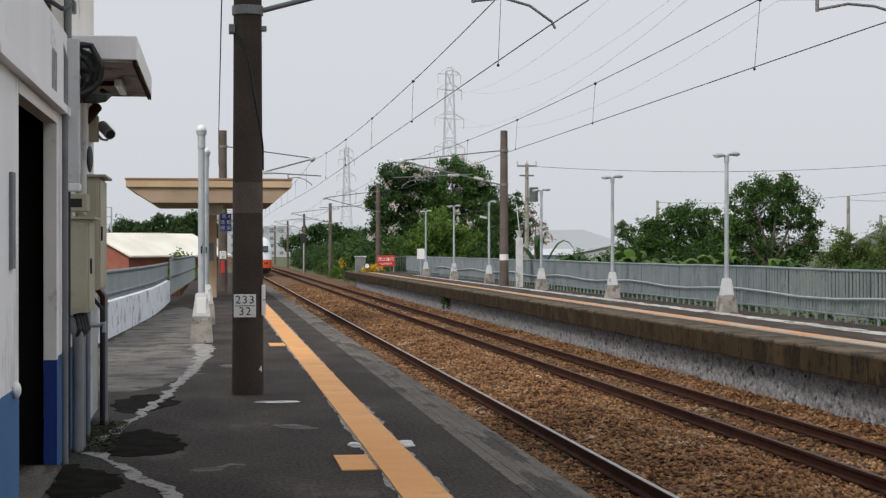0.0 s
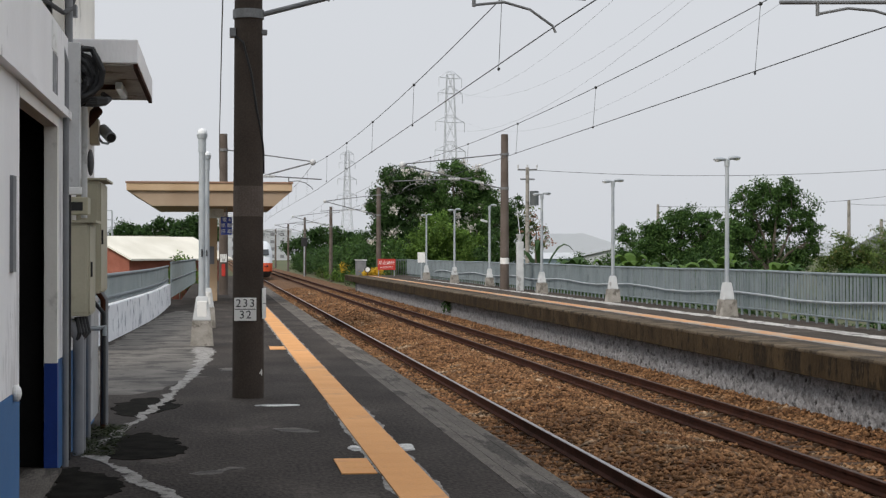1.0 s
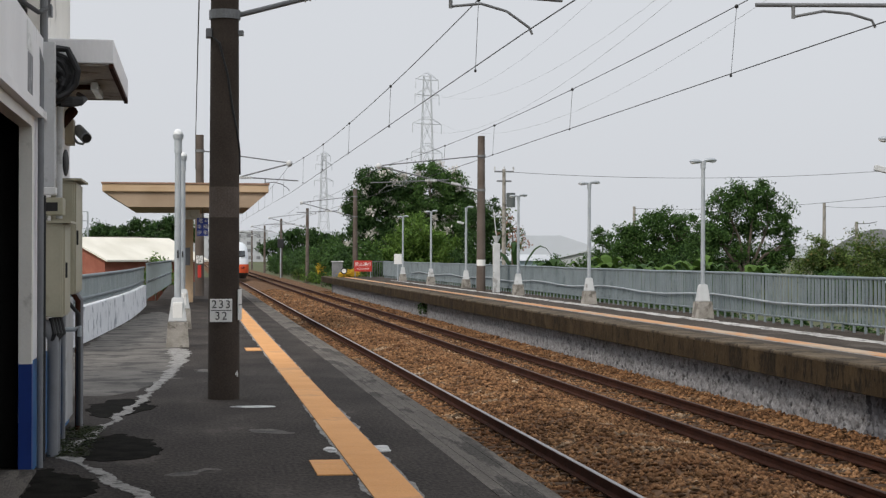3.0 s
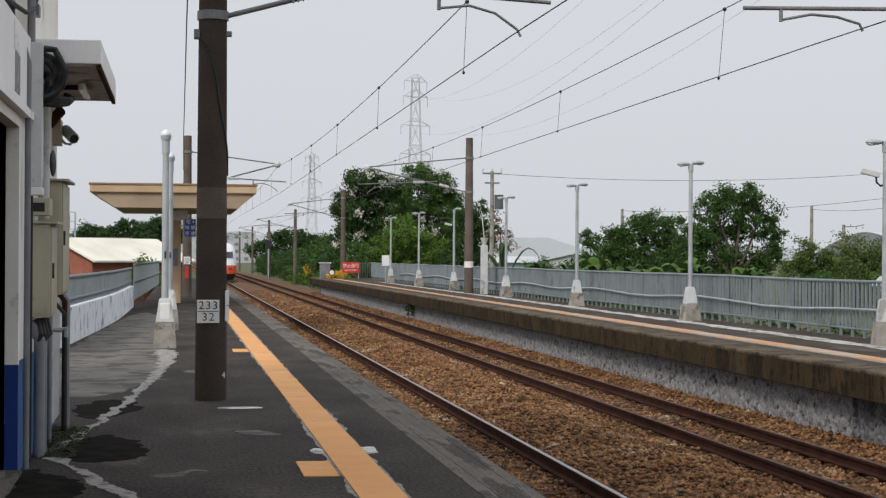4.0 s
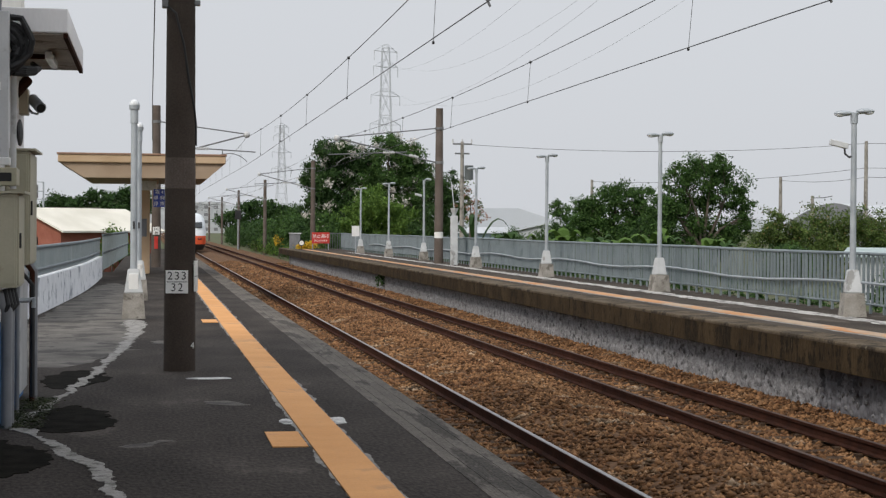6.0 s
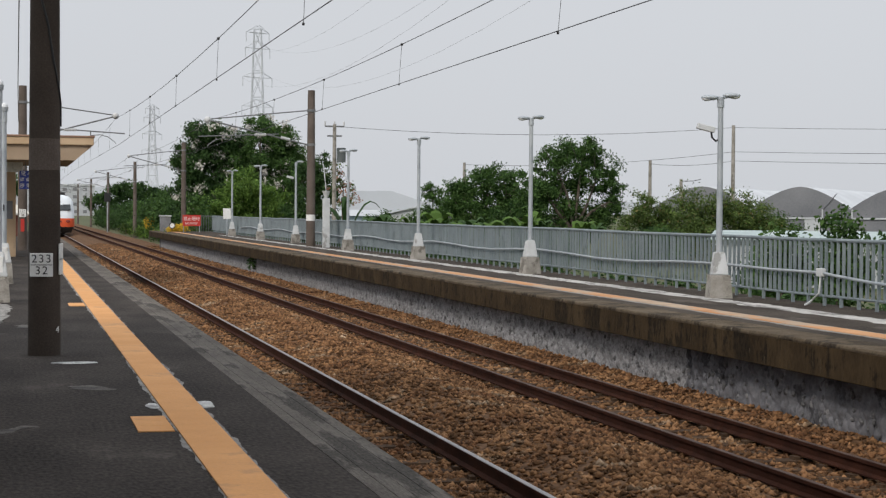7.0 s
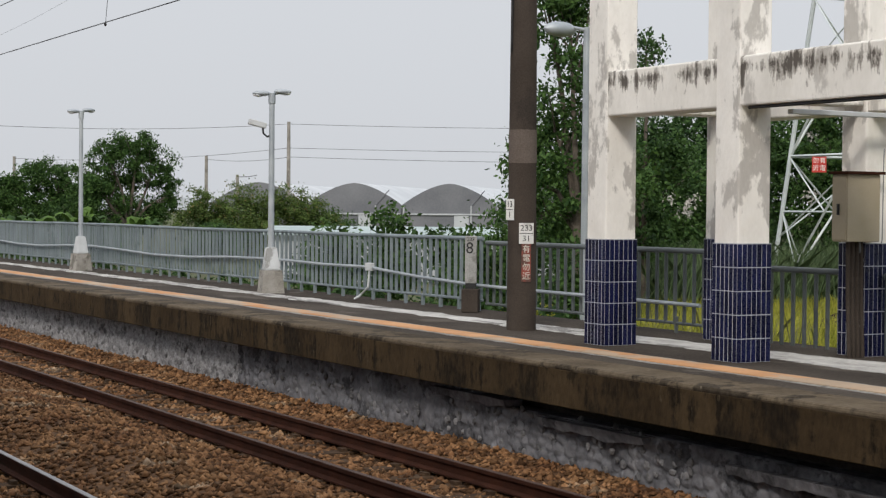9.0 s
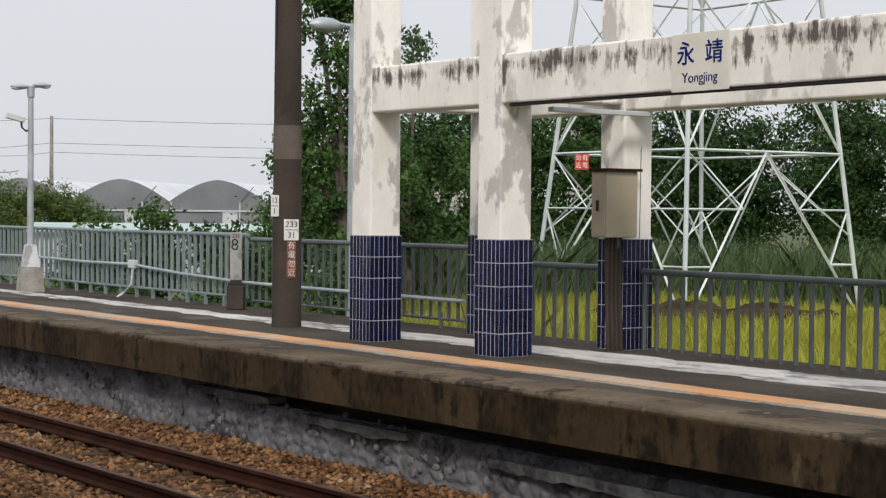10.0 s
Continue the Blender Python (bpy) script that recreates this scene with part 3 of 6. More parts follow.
def broken_ledge(y0, y1, z):
    """A rough strip of mortar left under the beam, its lower edge wandering."""
    bm, rings = bmesh.new(), []
    n = int((y1 - y0) / 0.12)
    for i in range(n + 1):
        y = y0 + (y1 - y0) * i / n
        d = 0.09 + 0.06 * noise.noise((y * 1.7, 3.0, 0)) + 0.03 * noise.noise((y * 6.0, 8.0, 0))
        out = 9.20 + 0.05 * noise.noise((y * 2.3, 1.0, 0))
        rings.append([bm.verts.new(q_) for q_ in ((9.42, y, z), (out, y, z), (out + 0.03, y, z - d), (9.42, y, z - d))])
    for a, c in zip(rings, rings[1:]):
        for k in range(4):
            bm.faces.new((a[k], a[(k + 1) % 4], c[(k + 1) % 4], c[k]))
    bm.faces.new(rings[0][::-1])
    bm.faces.new(rings[-1])
    return bm


KNOBS = [knob(k) for k in range(12)]
for i in range(300):
    y = 12 + 30 * r.random() ** 1.3
    share("wall_stone", KNOBS[r.randrange(12)], wall, Matrix.LocRotScale((9.302, y, r.uniform(-0.86, -0.40)), Euler((r.uniform(0, 3), 0, 0)), (0.024, r.uniform(0.035, 0.06), r.uniform(0.03, 0.055))))
for y0, y1, z in ((4, 11.4, -0.53), (12.6, 14.4, -0.45), (15.0, 16.6, -0.35)):
    tagged(part("ledge", broken_ledge(y0, y1, z), RENDER_GREY, wall), "broken grey ledge under the edge beam")
tagged(part("platform_end_wall", B(9.35, 12.9, 112, 113, -1.5, -0.4), RENDER_GREY, wall), "grey end of the wall")


# warning strips of tiles and worn white lines
def tile_mesh(name, w, d, mat, studs=True):
    bm = box(bmesh.new(), -w / 2, w / 2, -d / 2, d / 2, 0, 0.010, bevel=0.0012)
    if studs:
        for i in range(3):
            x = -w / 2 + w * (i + 0.5) / 3
            box(bm, x - 0.022, x + 0.022, -d / 2 + 0.02, d / 2 - 0.02, 0.010, 0.013)
    return mesh_of(name, bm, mat)


strip = thing("warning_strip", "orange tactile warning strip along the platform", "tactile paving", kind="structure")
TILE_ME = tile_mesh("tactile_tile", 0.32, 0.2999, TACTILE, False)
for i in range(185):
    share("tactile_tile", TILE_ME, strip, pose(1.345, 7.0 + 0.30 * i, 0.002))
fstrip = thing("warning_strip", "faded orange tactile strip on the opposite platform", "tactile paving", kind="structure")
FTILE_ME = tile_mesh("tactile_tile", 0.33, 0.2988, TACTILE_OLD, False)
for i in range(280):
    share("tactile_tile", FTILE_ME, fstrip, pose(10.12, 6.0 + 0.30 * i, FAR_Z + 0.002))
part("tile_run", B(9.94, 10.30, 90, 112, FAR_Z - 0.01, FAR_Z + 0.012), TACTILE_OLD, fstrip)
for y0 in (12.3, 28.45):
    guide = thing("guide_tiles", "orange tactile tiles set beside the warning strip", "tactile paving", 1.03, y0, 0.0, group="guide tiles")
    for i in range(3):
        part("tactile_tile", box(bmesh.new(), -0.13, 0.13, 0.3 * i + 0.002, 0.3 * i + 0.298, -0.005, 0.009, bevel=0.002), TACTILE, guide)


def ragged(name, outline, z, mat, label, category, seed=1, amp=0.05, step=0.08):
    """A thin painted or wet patch with a wandering, frayed edge."""
    pts = list(outline)
    for _ in range(2):
        pts = [q for (x0, y0), (x1, y1) in zip(pts, pts[1:] + pts[:1]) for q in ((x0 * 0.75 + x1 * 0.25, y0 * 0.75 + y1 * 0.25), (x0 * 0.25 + x1 * 0.75, y0 * 0.25 + y1 * 0.75))]
    ring, pts = pts, []
    for (x0, y0), (x1, y1) in zip(ring, ring[1:] + ring[:1]):
        n = max(1, int(math.hypot(x1 - x0, y1 - y0) / step))
        for i in range(n):
            x, y = x0 + (x1 - x0) * i / n, y0 + (y1 - y0) * i / n
            f = noise.turbulence_vector((x * 3.1, y * 1.6, seed * 7.7), 5, False, amplitude_scale=0.62, frequency_scale=2.3)
            pts.append((x + amp * f[0], y + amp * 1.4 * f[1]))
    bm = bmesh.new()
    bm.faces.new([bm.verts.new((x, y, z)) for x, y in pts])
    bmesh.ops.triangulate(bm, faces=bm.faces[:])
    low = bmesh.ops.extrude_face_region(bm, geom=bm.faces[:])
    for e in low["geom"]:
        if isinstance(e, bmesh.types.BMVert):
            e.co.z -= 0.004
    bmesh.ops.recalc_face_normals(bm, faces=bm.faces[:])
    return tagged(part(name, bm, mat), label, category, kind="structure")


WET = surf("wet_asphalt", (0.005, 0.0047, 0.004), (0.017, 0.0155, 0.013), 5, 1.0, 0.3, 50, spec=0.02)
DUSTY = surf("dusty_worn_asphalt", (0.085, 0.078, 0.071), (0.16, 0.148, 0.135), 1.6, 0.93, 0.4, 50, (0.04, 0.039, 0.037), 0.45, spec=0.12)
CEMENT_PALE = surf("frayed_white_cement", (0.30, 0.29, 0.275), (0.52, 0.505, 0.48), 3, 0.93, 0.5, 30, (0.11, 0.105, 0.10), 0.36, spec=0.1, stretch=(1, 0.4, 1))
CEMENT = surf("pale_cement_patch", (0.19, 0.18, 0.168), (0.31, 0.30, 0.283), 9, 0.93, 0.5, 60, (0.085, 0.08, 0.075), 0.32, spec=0.1)
ragged("paint_patch", [(1.08, 13.75), (1.19, 13.75), (1.19, 14.15), (1.08, 14.1)], 0.004, WHITE_LINE, "worn white paint spot beside the strip", "paint patch", 2, 0.04)
ragged("paint_patch", [(1.50, 13.7), (1.63, 13.7), (1.63, 14.25), (1.50, 14.2)], 0.004, WHITE_LINE, "worn white paint spot beside the strip", "paint patch", 3, 0.04)
ragged("paint_patch", [(0.40, 17.9), (0.86, 17.86), (0.86, 18.1), (0.42, 18.1)], 0.004, WHITE_LINE, "worn white paint dash by the pole", "paint patch", 4, 0.03)
ragged("worn_patch", [(-1.9, 19.5), (-0.35, 19.5), (-0.15, 30.5), (-0.35, 45), (-1.2, 50), (-1.9, 30)], 0.0025, DUSTY, "dusty worn patch of the asphalt", "asphalt patch", 5, 0.10, 0.30)


def trail(centre, seed):
    """A crack filling of changing width along a centre line of (x, y, half width)."""
    ragged("cement_trail", [(x - 0.72 * w, y) for x, y, w in centre] + [(x + 0.72 * w, y) for x, y, w in centre[::-1]], 0.0055, CEMENT, "pale cement crack filling across the asphalt", "cement patch", seed, 0.085, 0.03)


trail([(-0.24, 29.3, 0.26), (-0.18, 26.8, 0.17), (-0.22, 25.0, 0.15), (-0.34, 22.4, 0.10), (-0.52, 19.4, 0.07), (-0.72, 16.9, 0.06), (-0.92, 15.0, 0.06), (-1.06, 14.0, 0.07)], 6)
trail([(-1.04, 13.75, 0.08), (-0.90, 13.45, 0.08), (-0.74, 12.85, 0.09), (-0.56, 12.2, 0.09), (-0.38, 11.55, 0.08), (-0.22, 10.7, 0.07), (-0.12, 9.6, 0.05)], 7)
ragged("damp_stain", [(-0.90, 15.2), (-0.62, 15.5), (-0.36, 14.6), (-0.30, 13.9), (-0.48, 13.3), (-0.80, 13.35), (-0.88, 14.0)], 0.0045, WET, "dark damp stain on the asphalt", "stain", 8, 0.14, 0.04)
ragged("damp_stain", [(-1.02, 18.8), (-0.62, 19.2), (-0.38, 18.0), (-0.55, 17.2), (-0.80, 16.8), (-1.05, 17.2)], 0.0045, WET, "dark damp stain on the asphalt", "stain", 9, 0.14, 0.04)
ragged("damp_stain", [(-1.15, 13.0), (-0.85, 12.8), (-0.70, 12.0), (-0.75, 11.0), (-1.15, 11.0)], 0.0045, WET, "dark damp stain by the doorway", "stain", 10, 0.12, 0.04)
ragged("white_border", [(11.20, 5), (12.05, 5), (12.0, 13.5), (11.82, 16), (11.78, 30), (11.72, 100), (11.45, 100), (11.40, 40), (11.34, 18)], FAR_Z + 0.004, CEMENT_PALE, "frayed white border line on the opposite platform", "painted line", 11, 0.10, 0.08)
for i, (x0, x1, z, y0, y1) in enumerate(((1.165, 1.30, 0, 6, 20), (1.42, 1.53, 0, 6, 20), (1.155, 1.30, 0, 20, 62), (1.42, 1.535, 0, 20, 62), (9.87, 10.05, FAR_Z, 6, 60), (10.2, 10.38, FAR_Z, 6, 60))):
    ragged("strip_mortar", [(x0, y0), (x1, y0), (x1, y1), (x0, y1)], z + 0.003, CEMENT, "frayed pale mortar edge of the tile strip", "mortar", 20 + i, 0.035, 0.07)
for i, (x0, y0, x1, y1) in enumerate(((-0.2, 12.5, 0.2, 12.9), (0.0, 23.2, 0.5, 24.0), (0.55, 15.2, 0.9, 15.7), (-0.6, 22.0, -0.1, 22.5))):
    ragged("scuffed_patch", [(x0, y0 + 0.1), (x0 + 0.4 * (x1 - x0), y0), (x1, y0 + 0.2), (x1 - 0.1, y1 - 0.1), (x0 + 0.5 * (x1 - x0), y1), (x0 + 0.08, y1 - 0.2)], 0.0022, DUSTY, "scuffed grey patch of the asphalt", "asphalt patch", 40 + i, 0.16, 0.04)


# ---- railings of the opposite platform ----
FENCE_X = 12.62


def slat_fence(y0, y1, z0, z1, split, seed):
    """Long panel fence: round top rail, flat slats, lower rail and short feet."""
    f = thing("slat_fence", "blue-grey painted steel slat fence along the opposite platform", "fence", FENCE_X, 0, FAR_Z)
    r = random.Random(seed)
    y, sag = y0, 0.0
    while y < y1:
        e = min(y + 2.4, y1)
        nxt = r.uniform(-0.012, 0.012)
        part("top_rail", T((0, y, z1 + sag), (0, e + 0.02, z1 + nxt), 0.030, n=8), FENCE_BLUE, f)
        part("lower_rail", T((0, y, z0 + sag), (0, e + 0.02, z0 + nxt), 0.022, n=8), FENCE_BLUE, f)
        sag, y = nxt, e
    slat = mesh_of("slat", B(-0.021, 0.021, -0.020, 0.020, z0 - 0.02, z1 - 0.005), FENCE_BLUE)
    foot = mesh_of("foot", B(-0.02, 0.02, -0.028, 0.028, -0.14, z0 - 0.01), FENCE_BLUE)
    y, far = y0 + 0.06, []
    while y < y1:
        if y < split:
            share("slat", slat, f, pose(r.uniform(-0.006, 0.006), y, r.uniform(-0.006, 0.006), r.uniform(-0.6, 0.6), 0, r.uniform(-8, 8)))
        else:
            far.append(y)
        y += 0.19
    vs, fs = [], []
    for y in far:
        b = len(vs)
        vs += [(sx * 0.021, y + sy * 0.02, z) for z in (z0 - 0.02, z1 - 0.005) for sx, sy in ((-1, -1), (1, -1), (1, 1), (-1, 1))]
        fs += [(b + i, b + (i + 1) % 4, b + 4 + (i + 1) % 4, b + 4 + i) for i in range(4)]
    tagged(raw("far_slats", vs, fs, FENCE_BLUE, f), kind="stuff")
    y = y0 + 0.12
    while y < y1:
        share("foot", foot, f, pose(0, y, 0))
        y += 0.57
    return f


def picket_rail(y0, y1, z1, x=FENCE_X, step=0.19, foot=-0.1, mid=None):
    f = thing("picket_railing", "grey-green steel railing with upright pickets on the platform edge", "railing", x, 0, FAR_Z, group="picket railings")
    part("top_rail", T((0, y0, z1), (0, y1, z1), 0.034, n=10), FENCE_GREEN, f, smooth=True)
    if mid:
        part("lower_rail", T((0, y0, mid), (0, y1, mid), 0.02, n=8), FENCE_GREEN, f)
    p = mesh_of("picket", T((0, 0, foot), (0, 0, z1 - 0.01), 0.024, n=10), FENCE_GREEN, True)
    n = max(2, int(round((y1 - y0) / step)))
    for i in range(n + 1):
        share("picket", p, f, pose(0, y0 + 0.03 + (y1 - y0 - 0.06) * i / n, 0))
    return f


slat_fence(21.3, 112, 0.165, 1.06, 74, 4)
picket_rail(15.9, 21.2, 1.00, mid=0.12, step=0.19, foot=0.10)
for y in (16.65, 18.55, 20.45):
    part("post", T((0, y, -0.1), (0, y, 0.2), 0.024, n=10), FENCE_GREEN, bpy.data.objects["picket_railing"])
picket_rail(13.75, 15.3, 0.84)
picket_rail(2.018, 13.04, 0.82, x=FENCE_X - 0.06)
# conduit clipped along the slat fence
cond = thing("cable_conduit", "pale cable pipe slung along the fence", "conduit", FENCE_X - 0.07, 0, FAR_Z)
pts = [(0, 16.1, 0.36), (0, 19.5, 0.37), (0, 21.4, 0.38), (0, 23.2, 0.44), (0, 24.4, 0.50), (0, 24.8, 0.53), (0, 26.6, 0.52)]
pts += [(0, 26.6 + 2.2 * i, 0.50 + 0.05 * math.sin(i * 1.3)) for i in range(1, 33)]
part("pipe", path_tube(bmesh.new(), pts, 0.024), GALV, cond)
part("junction_box", B(-0.05, 0.03, 24.72, 24.92, 0.47, 0.60, bevel=0.01), WHITE_METAL, cond)
part("down_pipe", path_tube(bmesh.new(), [(-0.02, 24.8, 0.5), (-0.05, 24.8, 0.2), (-0.12, 24.95, 0.06), (-0.2, 25.0, 0.0)], 0.018), WHITE_METAL, cond)
# fence return at the platform's end
ret = thing("end_railing", "grey-green railing closing the platform end", "railing", 0, 112.3, FAR_Z)
part("top_rail", T((11.6, 0, 1.05), (12.9, 0, 1.05), 0.03), FENCE_GREEN, ret)
for i in range(9):
    part("picket", B(11.6 + 0.16 * i - 0.02, 11.6 + 0.16 * i + 0.02, -0.02, 0.02, 0, 1.05), FENCE_GREEN, ret)


# ---- lamp posts ----
def platform_lamp(x, y, z, top, cone=True, heads=2, turn=0.0, camera_arm=False, label="white steel platform lamp post on a concrete plinth"):
    p = thing("platform_lamp", label, "lamp post", x, y, z, turn, group="platform lamps")
    if cone:
        bm = bmesh.new()
        prism(bm, [(-0.20, -0.20), (0.20, -0.20), (0.20, 0.20), (-0.20, 0.20)], "z", 0, 0.4)
        for vv in bm.verts:
            if vv.co.z > 0.2:
                vv.co.x *= 0.82
                vv.co.y *= 0.82
        part("plinth", bm, PLINTH, p)
        bm = bmesh.new()
        prism(bm, [(-0.14, -0.14), (0.14, -0.14), (0.14, 0.14), (-0.14, 0.14)], "z", 0.40, 0.80)
        for vv in bm.verts:
            if vv.co.z > 0.6:
                vv.co.x *= 0.62
                vv.co.y *= 0.62
        bmesh.ops.bevel(bm, geom=bm.edges[:], offset=0.015, segments=2, affect="EDGES")
        part("base_cover", bm, WHITE_METAL, p)
    part("post", T((0, 0, 0.4), (0, 0, top), 0.057, 0.045, n=14), GALV, p, smooth=True)
    part("collar", T((0, 0, top - 0.16), (0, 0, top + 0.02), 0.062, n=14), GALV, p, smooth=True)
    for s in ((-1, 1) if heads == 2 else (1,)):
        h = part("lamp_head", ball(bmesh.new(), (s * 0.19, 0, top + 0.03 + 0.02 * s), 0.16, 0.075, 0.05, 14, 8), GALV, p, smooth=True)
        part("lens", ball(bmesh.new(), (s * 0.24, 0, top + 0.012 + 0.02 * s), 0.10, 0.058, 0.045, 12, 6), LAMP_LENS, h, "clear lamp cover", smooth=True)
        part("arm", T((0, 0, top), (s * 0.12, 0, top + 0.03), 0.025), GALV, h)
    if camera_arm:
        a = part("camera_bracket", path_tube(bmesh.new(), [(0, 0, 2.76), (-0.08, 0, 2.72), (-0.15, 0, 2.78), (-0.16, 0, 2.88), (-0.22, 0, 2.92)], 0.018), BLACK, p)
        bm = B(-0.42, -0.10, -0.05, 0.05, 2.89, 2.99, bevel=0.015)
        bmesh.ops.rotate(bm, cent=(-0.24, 0, 2.93), matrix=Matrix.Rotation(radians(14), 3, "Y"), verts=bm.verts[:])
        part("camera_housing", bm, WHITE_METAL, a, "white surveillance camera housing")
    return p


platform_lamp(11.88, 27.35, FAR_Z, 3.46, turn=-10, camera_arm=True, label="lamp post with a white surveillance camera on its shaft")
platform_lamp(11.90, 38.55, FAR_Z, 3.68, turn=8)
for y in (50.3, 61.6, 84.7, 96.2):
    platform_lamp(11.95, y, FAR_Z, 3.66, turn=4)
platform_lamp(12.2, 75.2, FAR_Z, 3.6, heads=1, camera_arm=True, label="lamp post with a white surveillance camera on its shaft")


def globe_lamp(x, y, top):
    p = thing("platform_lamp", "grey steel lamp post with a domed top on a plinth", "lamp post", x, y, 0, group="near platform lamps")
    bm = bmesh.new()
    prism(bm, [(-0.20, -0.20), (0.20, -0.20), (0.20, 0.20), (-0.20, 0.20)], "z", 0, 0.44)
    for vv in bm.verts:
        if vv.co.z > 0.2:
            vv.co.x *= 0.84
            vv.co.y *= 0.84
    part("plinth", bm, PLINTH, p)
    bm = bmesh.new()
    prism(bm, [(-0.16, -0.16), (0.16, -0.16), (0.16, 0.16), (-0.16, 0.16)], "z", 0.44, 0.86)
    for vv in bm.verts:
        if vv.co.z > 0.6:
            vv.co.x *= 0.62
            vv.co.y *= 0.62
    bmesh.ops.bevel(bm, geom=bm.edges[:], offset=0.015, segments=2, affect="EDGES")
    c = part("base_cover", bm, WHITE_METAL, p)
    part("cover_plate", B(-0.085, 0.085, -0.150, -0.125, 0.50, 0.78, bevel=0.01), SIGN_WHITE, c)
    part("post", T((0, 0, 0.44), (0, 0, top), 0.062, 0.055, n=16), GALV, p, smooth=True)
    part("collar", T((0, 0, top - 0.26), (0, 0, top - 0.02), 0.068, n=16), GALV, p, smooth=True)
    hd = part("lamp_head", T((0, 0, top - 0.02), (0, 0, top + 0.06), 0.085, 0.095, n=16), GALV, p, smooth=True)
    part("dome", ball(bmesh.new(), (0, 0, top + 0.07), 0.085, 0.085, 0.09, 16, 10), LAMP_LENS, hd, "clear domed lamp cover", smooth=True)
    part("clip", B(-0.015, 0.015, -0.075, -0.055, 1.55, 1.68), BLACK, p)
    return p


globe_lamp(-0.245, 29.9, 3.64)
globe_lamp(-0.20, 37.2, 3.68)


# ---- catenary poles ----
def number_plate(parent, x, y, z, w, h, words, size, turn=0):
    pl = part("number_plate", box(bmesh.new(), -w / 2, w / 2, -0.006, 0.006, -h / 2, h / 2, bevel=0.004), SIGN_WHITE, parent, "white enamel pole number plate", at=pose(x, y, z, 0, 0, turn))
    for i, s in enumerate(words):
        dz = (0.25 - 0.5 * i) * h if len(words) > 1 else 0
        figures, pitch = s.replace(" ", ""), size * (0.60 if " " in s else 0.53)
        for c, figure in enumerate(figures):
            lettering("number", figure, size, INK_BLACK, pl, pose((c - (len(figures) - 1) / 2) * pitch, -0.008, dz))
    if len(words) > 1:
        part("divider", B(-w / 2 + 0.01, w / 2 - 0.01, -0.008, -0.005, -0.004, 0.004), INK_BLACK, pl)
    return pl


def ribbed(p0, p1, count, wide, slim, n=12):
    """One turned insulator body with sheds standing out along it."""
    p0, p1 = Vector(p0), Vector(p1)
    d = p1 - p0
    side_ = d.orthogonal().normalized()
    up = d.normalized().cross(side_)
    bm, rings = bmesh.new(), []
    for i in range(count):
        for f, rr in ((0.0, slim), (0.30, wide), (0.45, wide), (0.75, slim)):
            c = p0 + d * ((i + f) / count)
            rings.append([bm.verts.new(c + (side_ * math.cos(6.28319 * k / n) + up * math.sin(6.28319 * k / n)) * rr) for k in range(n)])
    for a, c in zip(rings, rings[1:]):
        for k in range(n):
            bm.faces.new((a[k], a[(k + 1) % n], c[(k + 1) % n], c[k]))
    bm.faces.new(rings[0][::-1])
    bm.faces.new(rings[-1])
    bmesh.ops.recalc_face_normals(bm, faces=bm.faces[:])
    return bm


def catenary_pole(x, y, z, h, r0, r1, mat, label, side, tx, wire_z=4.14, mess_z=5.12, arms=True, push=False):
    """A tapered concrete mast with a hinged cantilever reaching over the track at tx."""
    p = thing("catenary_pole", label, "catenary pole", x, y, z, group="catenary poles")
    part("mast", T((0, 0, -0.3), (0, 0, h), r0, r1, n=28), mat, p, smooth=True)
    if arms:
        d, w, m_ = tx - x, wire_z - z, mess_z - z
        s = 1 if d > 0 else -1
        for zz in (w + 0.14, m_ + 0.55):
            part("clamp", T((0, 0, zz - 0.05), (0, 0, zz + 0.05), r1 + 0.035, n=20), ARM, p)
        part("top_tube", T((s * r1, 0, m_ + 0.55), (d, 0, m_ + 0.12), 0.024), ARM, p)
        st = part("strut_tube", T((s * r1, 0, w + 0.14), (d + s * 0.05, 0, m_ + 0.10), 0.030), ARM, p)
        a, c = r1 + 0.72, r1 + 1.11
        bm = ribbed((s * a, 0, w + 0.14 + (m_ - w - 0.04) * a / abs(d)), (s * c, 0, w + 0.14 + (m_ - w - 0.04) * c / abs(d)), 7, 0.075, 0.04)
        part("insulator", bm, INSULATOR, st, "ribbed pale insulator")
        e = -s if push else s
        part("register_tube", T((d * 0.32, 0, w + (0.30 if push else 0.55)), (d + s * (1.38 if push else 0.35), 0, w + (0.22 if push else 0.40)), 0.024), ARM, p)
        arm = [(d - e * 0.95, 0, w + 0.10 if push else w + 0.30), (d - e * 0.6, 0, w + 0.17 if push else w + 0.34), (d - e * 0.3, 0, w + 0.15 if push else w + 0.26), (d - e * 0.04, 0, w + 0.08), (d, 0, w)]
        ra = part("register_arm", path_tube(bmesh.new(), arm, 0.016), ARM, p)
        part("drop_bracket", path_tube(bmesh.new(), [(d - e * 0.95, 0, w + (0.24 if push else 0.48)), (d - e * 0.95, 0, w + (0.08 if push else 0.28))], 0.022), ARM, ra)
        bm = ribbed((d * 0.44, 0, w + (0.29 if push else 0.51)), (d * 0.44 + s * 0.48, 0, w + (0.29 if push else 0.51)), 8, 0.07, 0.036)
        part("insulator", bm, INSULATOR, p, "ribbed pale insulator")
        part("wire_clamp", ball(bmesh.new(), (d, 0, mess_z - z + 0.1), 0.13, 0.13, 0.13), INSULATOR, p)
    return p


mast = catenary_pole(0.35, 19.05, 0, 7.6, 0.178, 0.140, POLE_CONC, "tall dark brown concrete catenary mast standing in the platform", 1, 3.85)
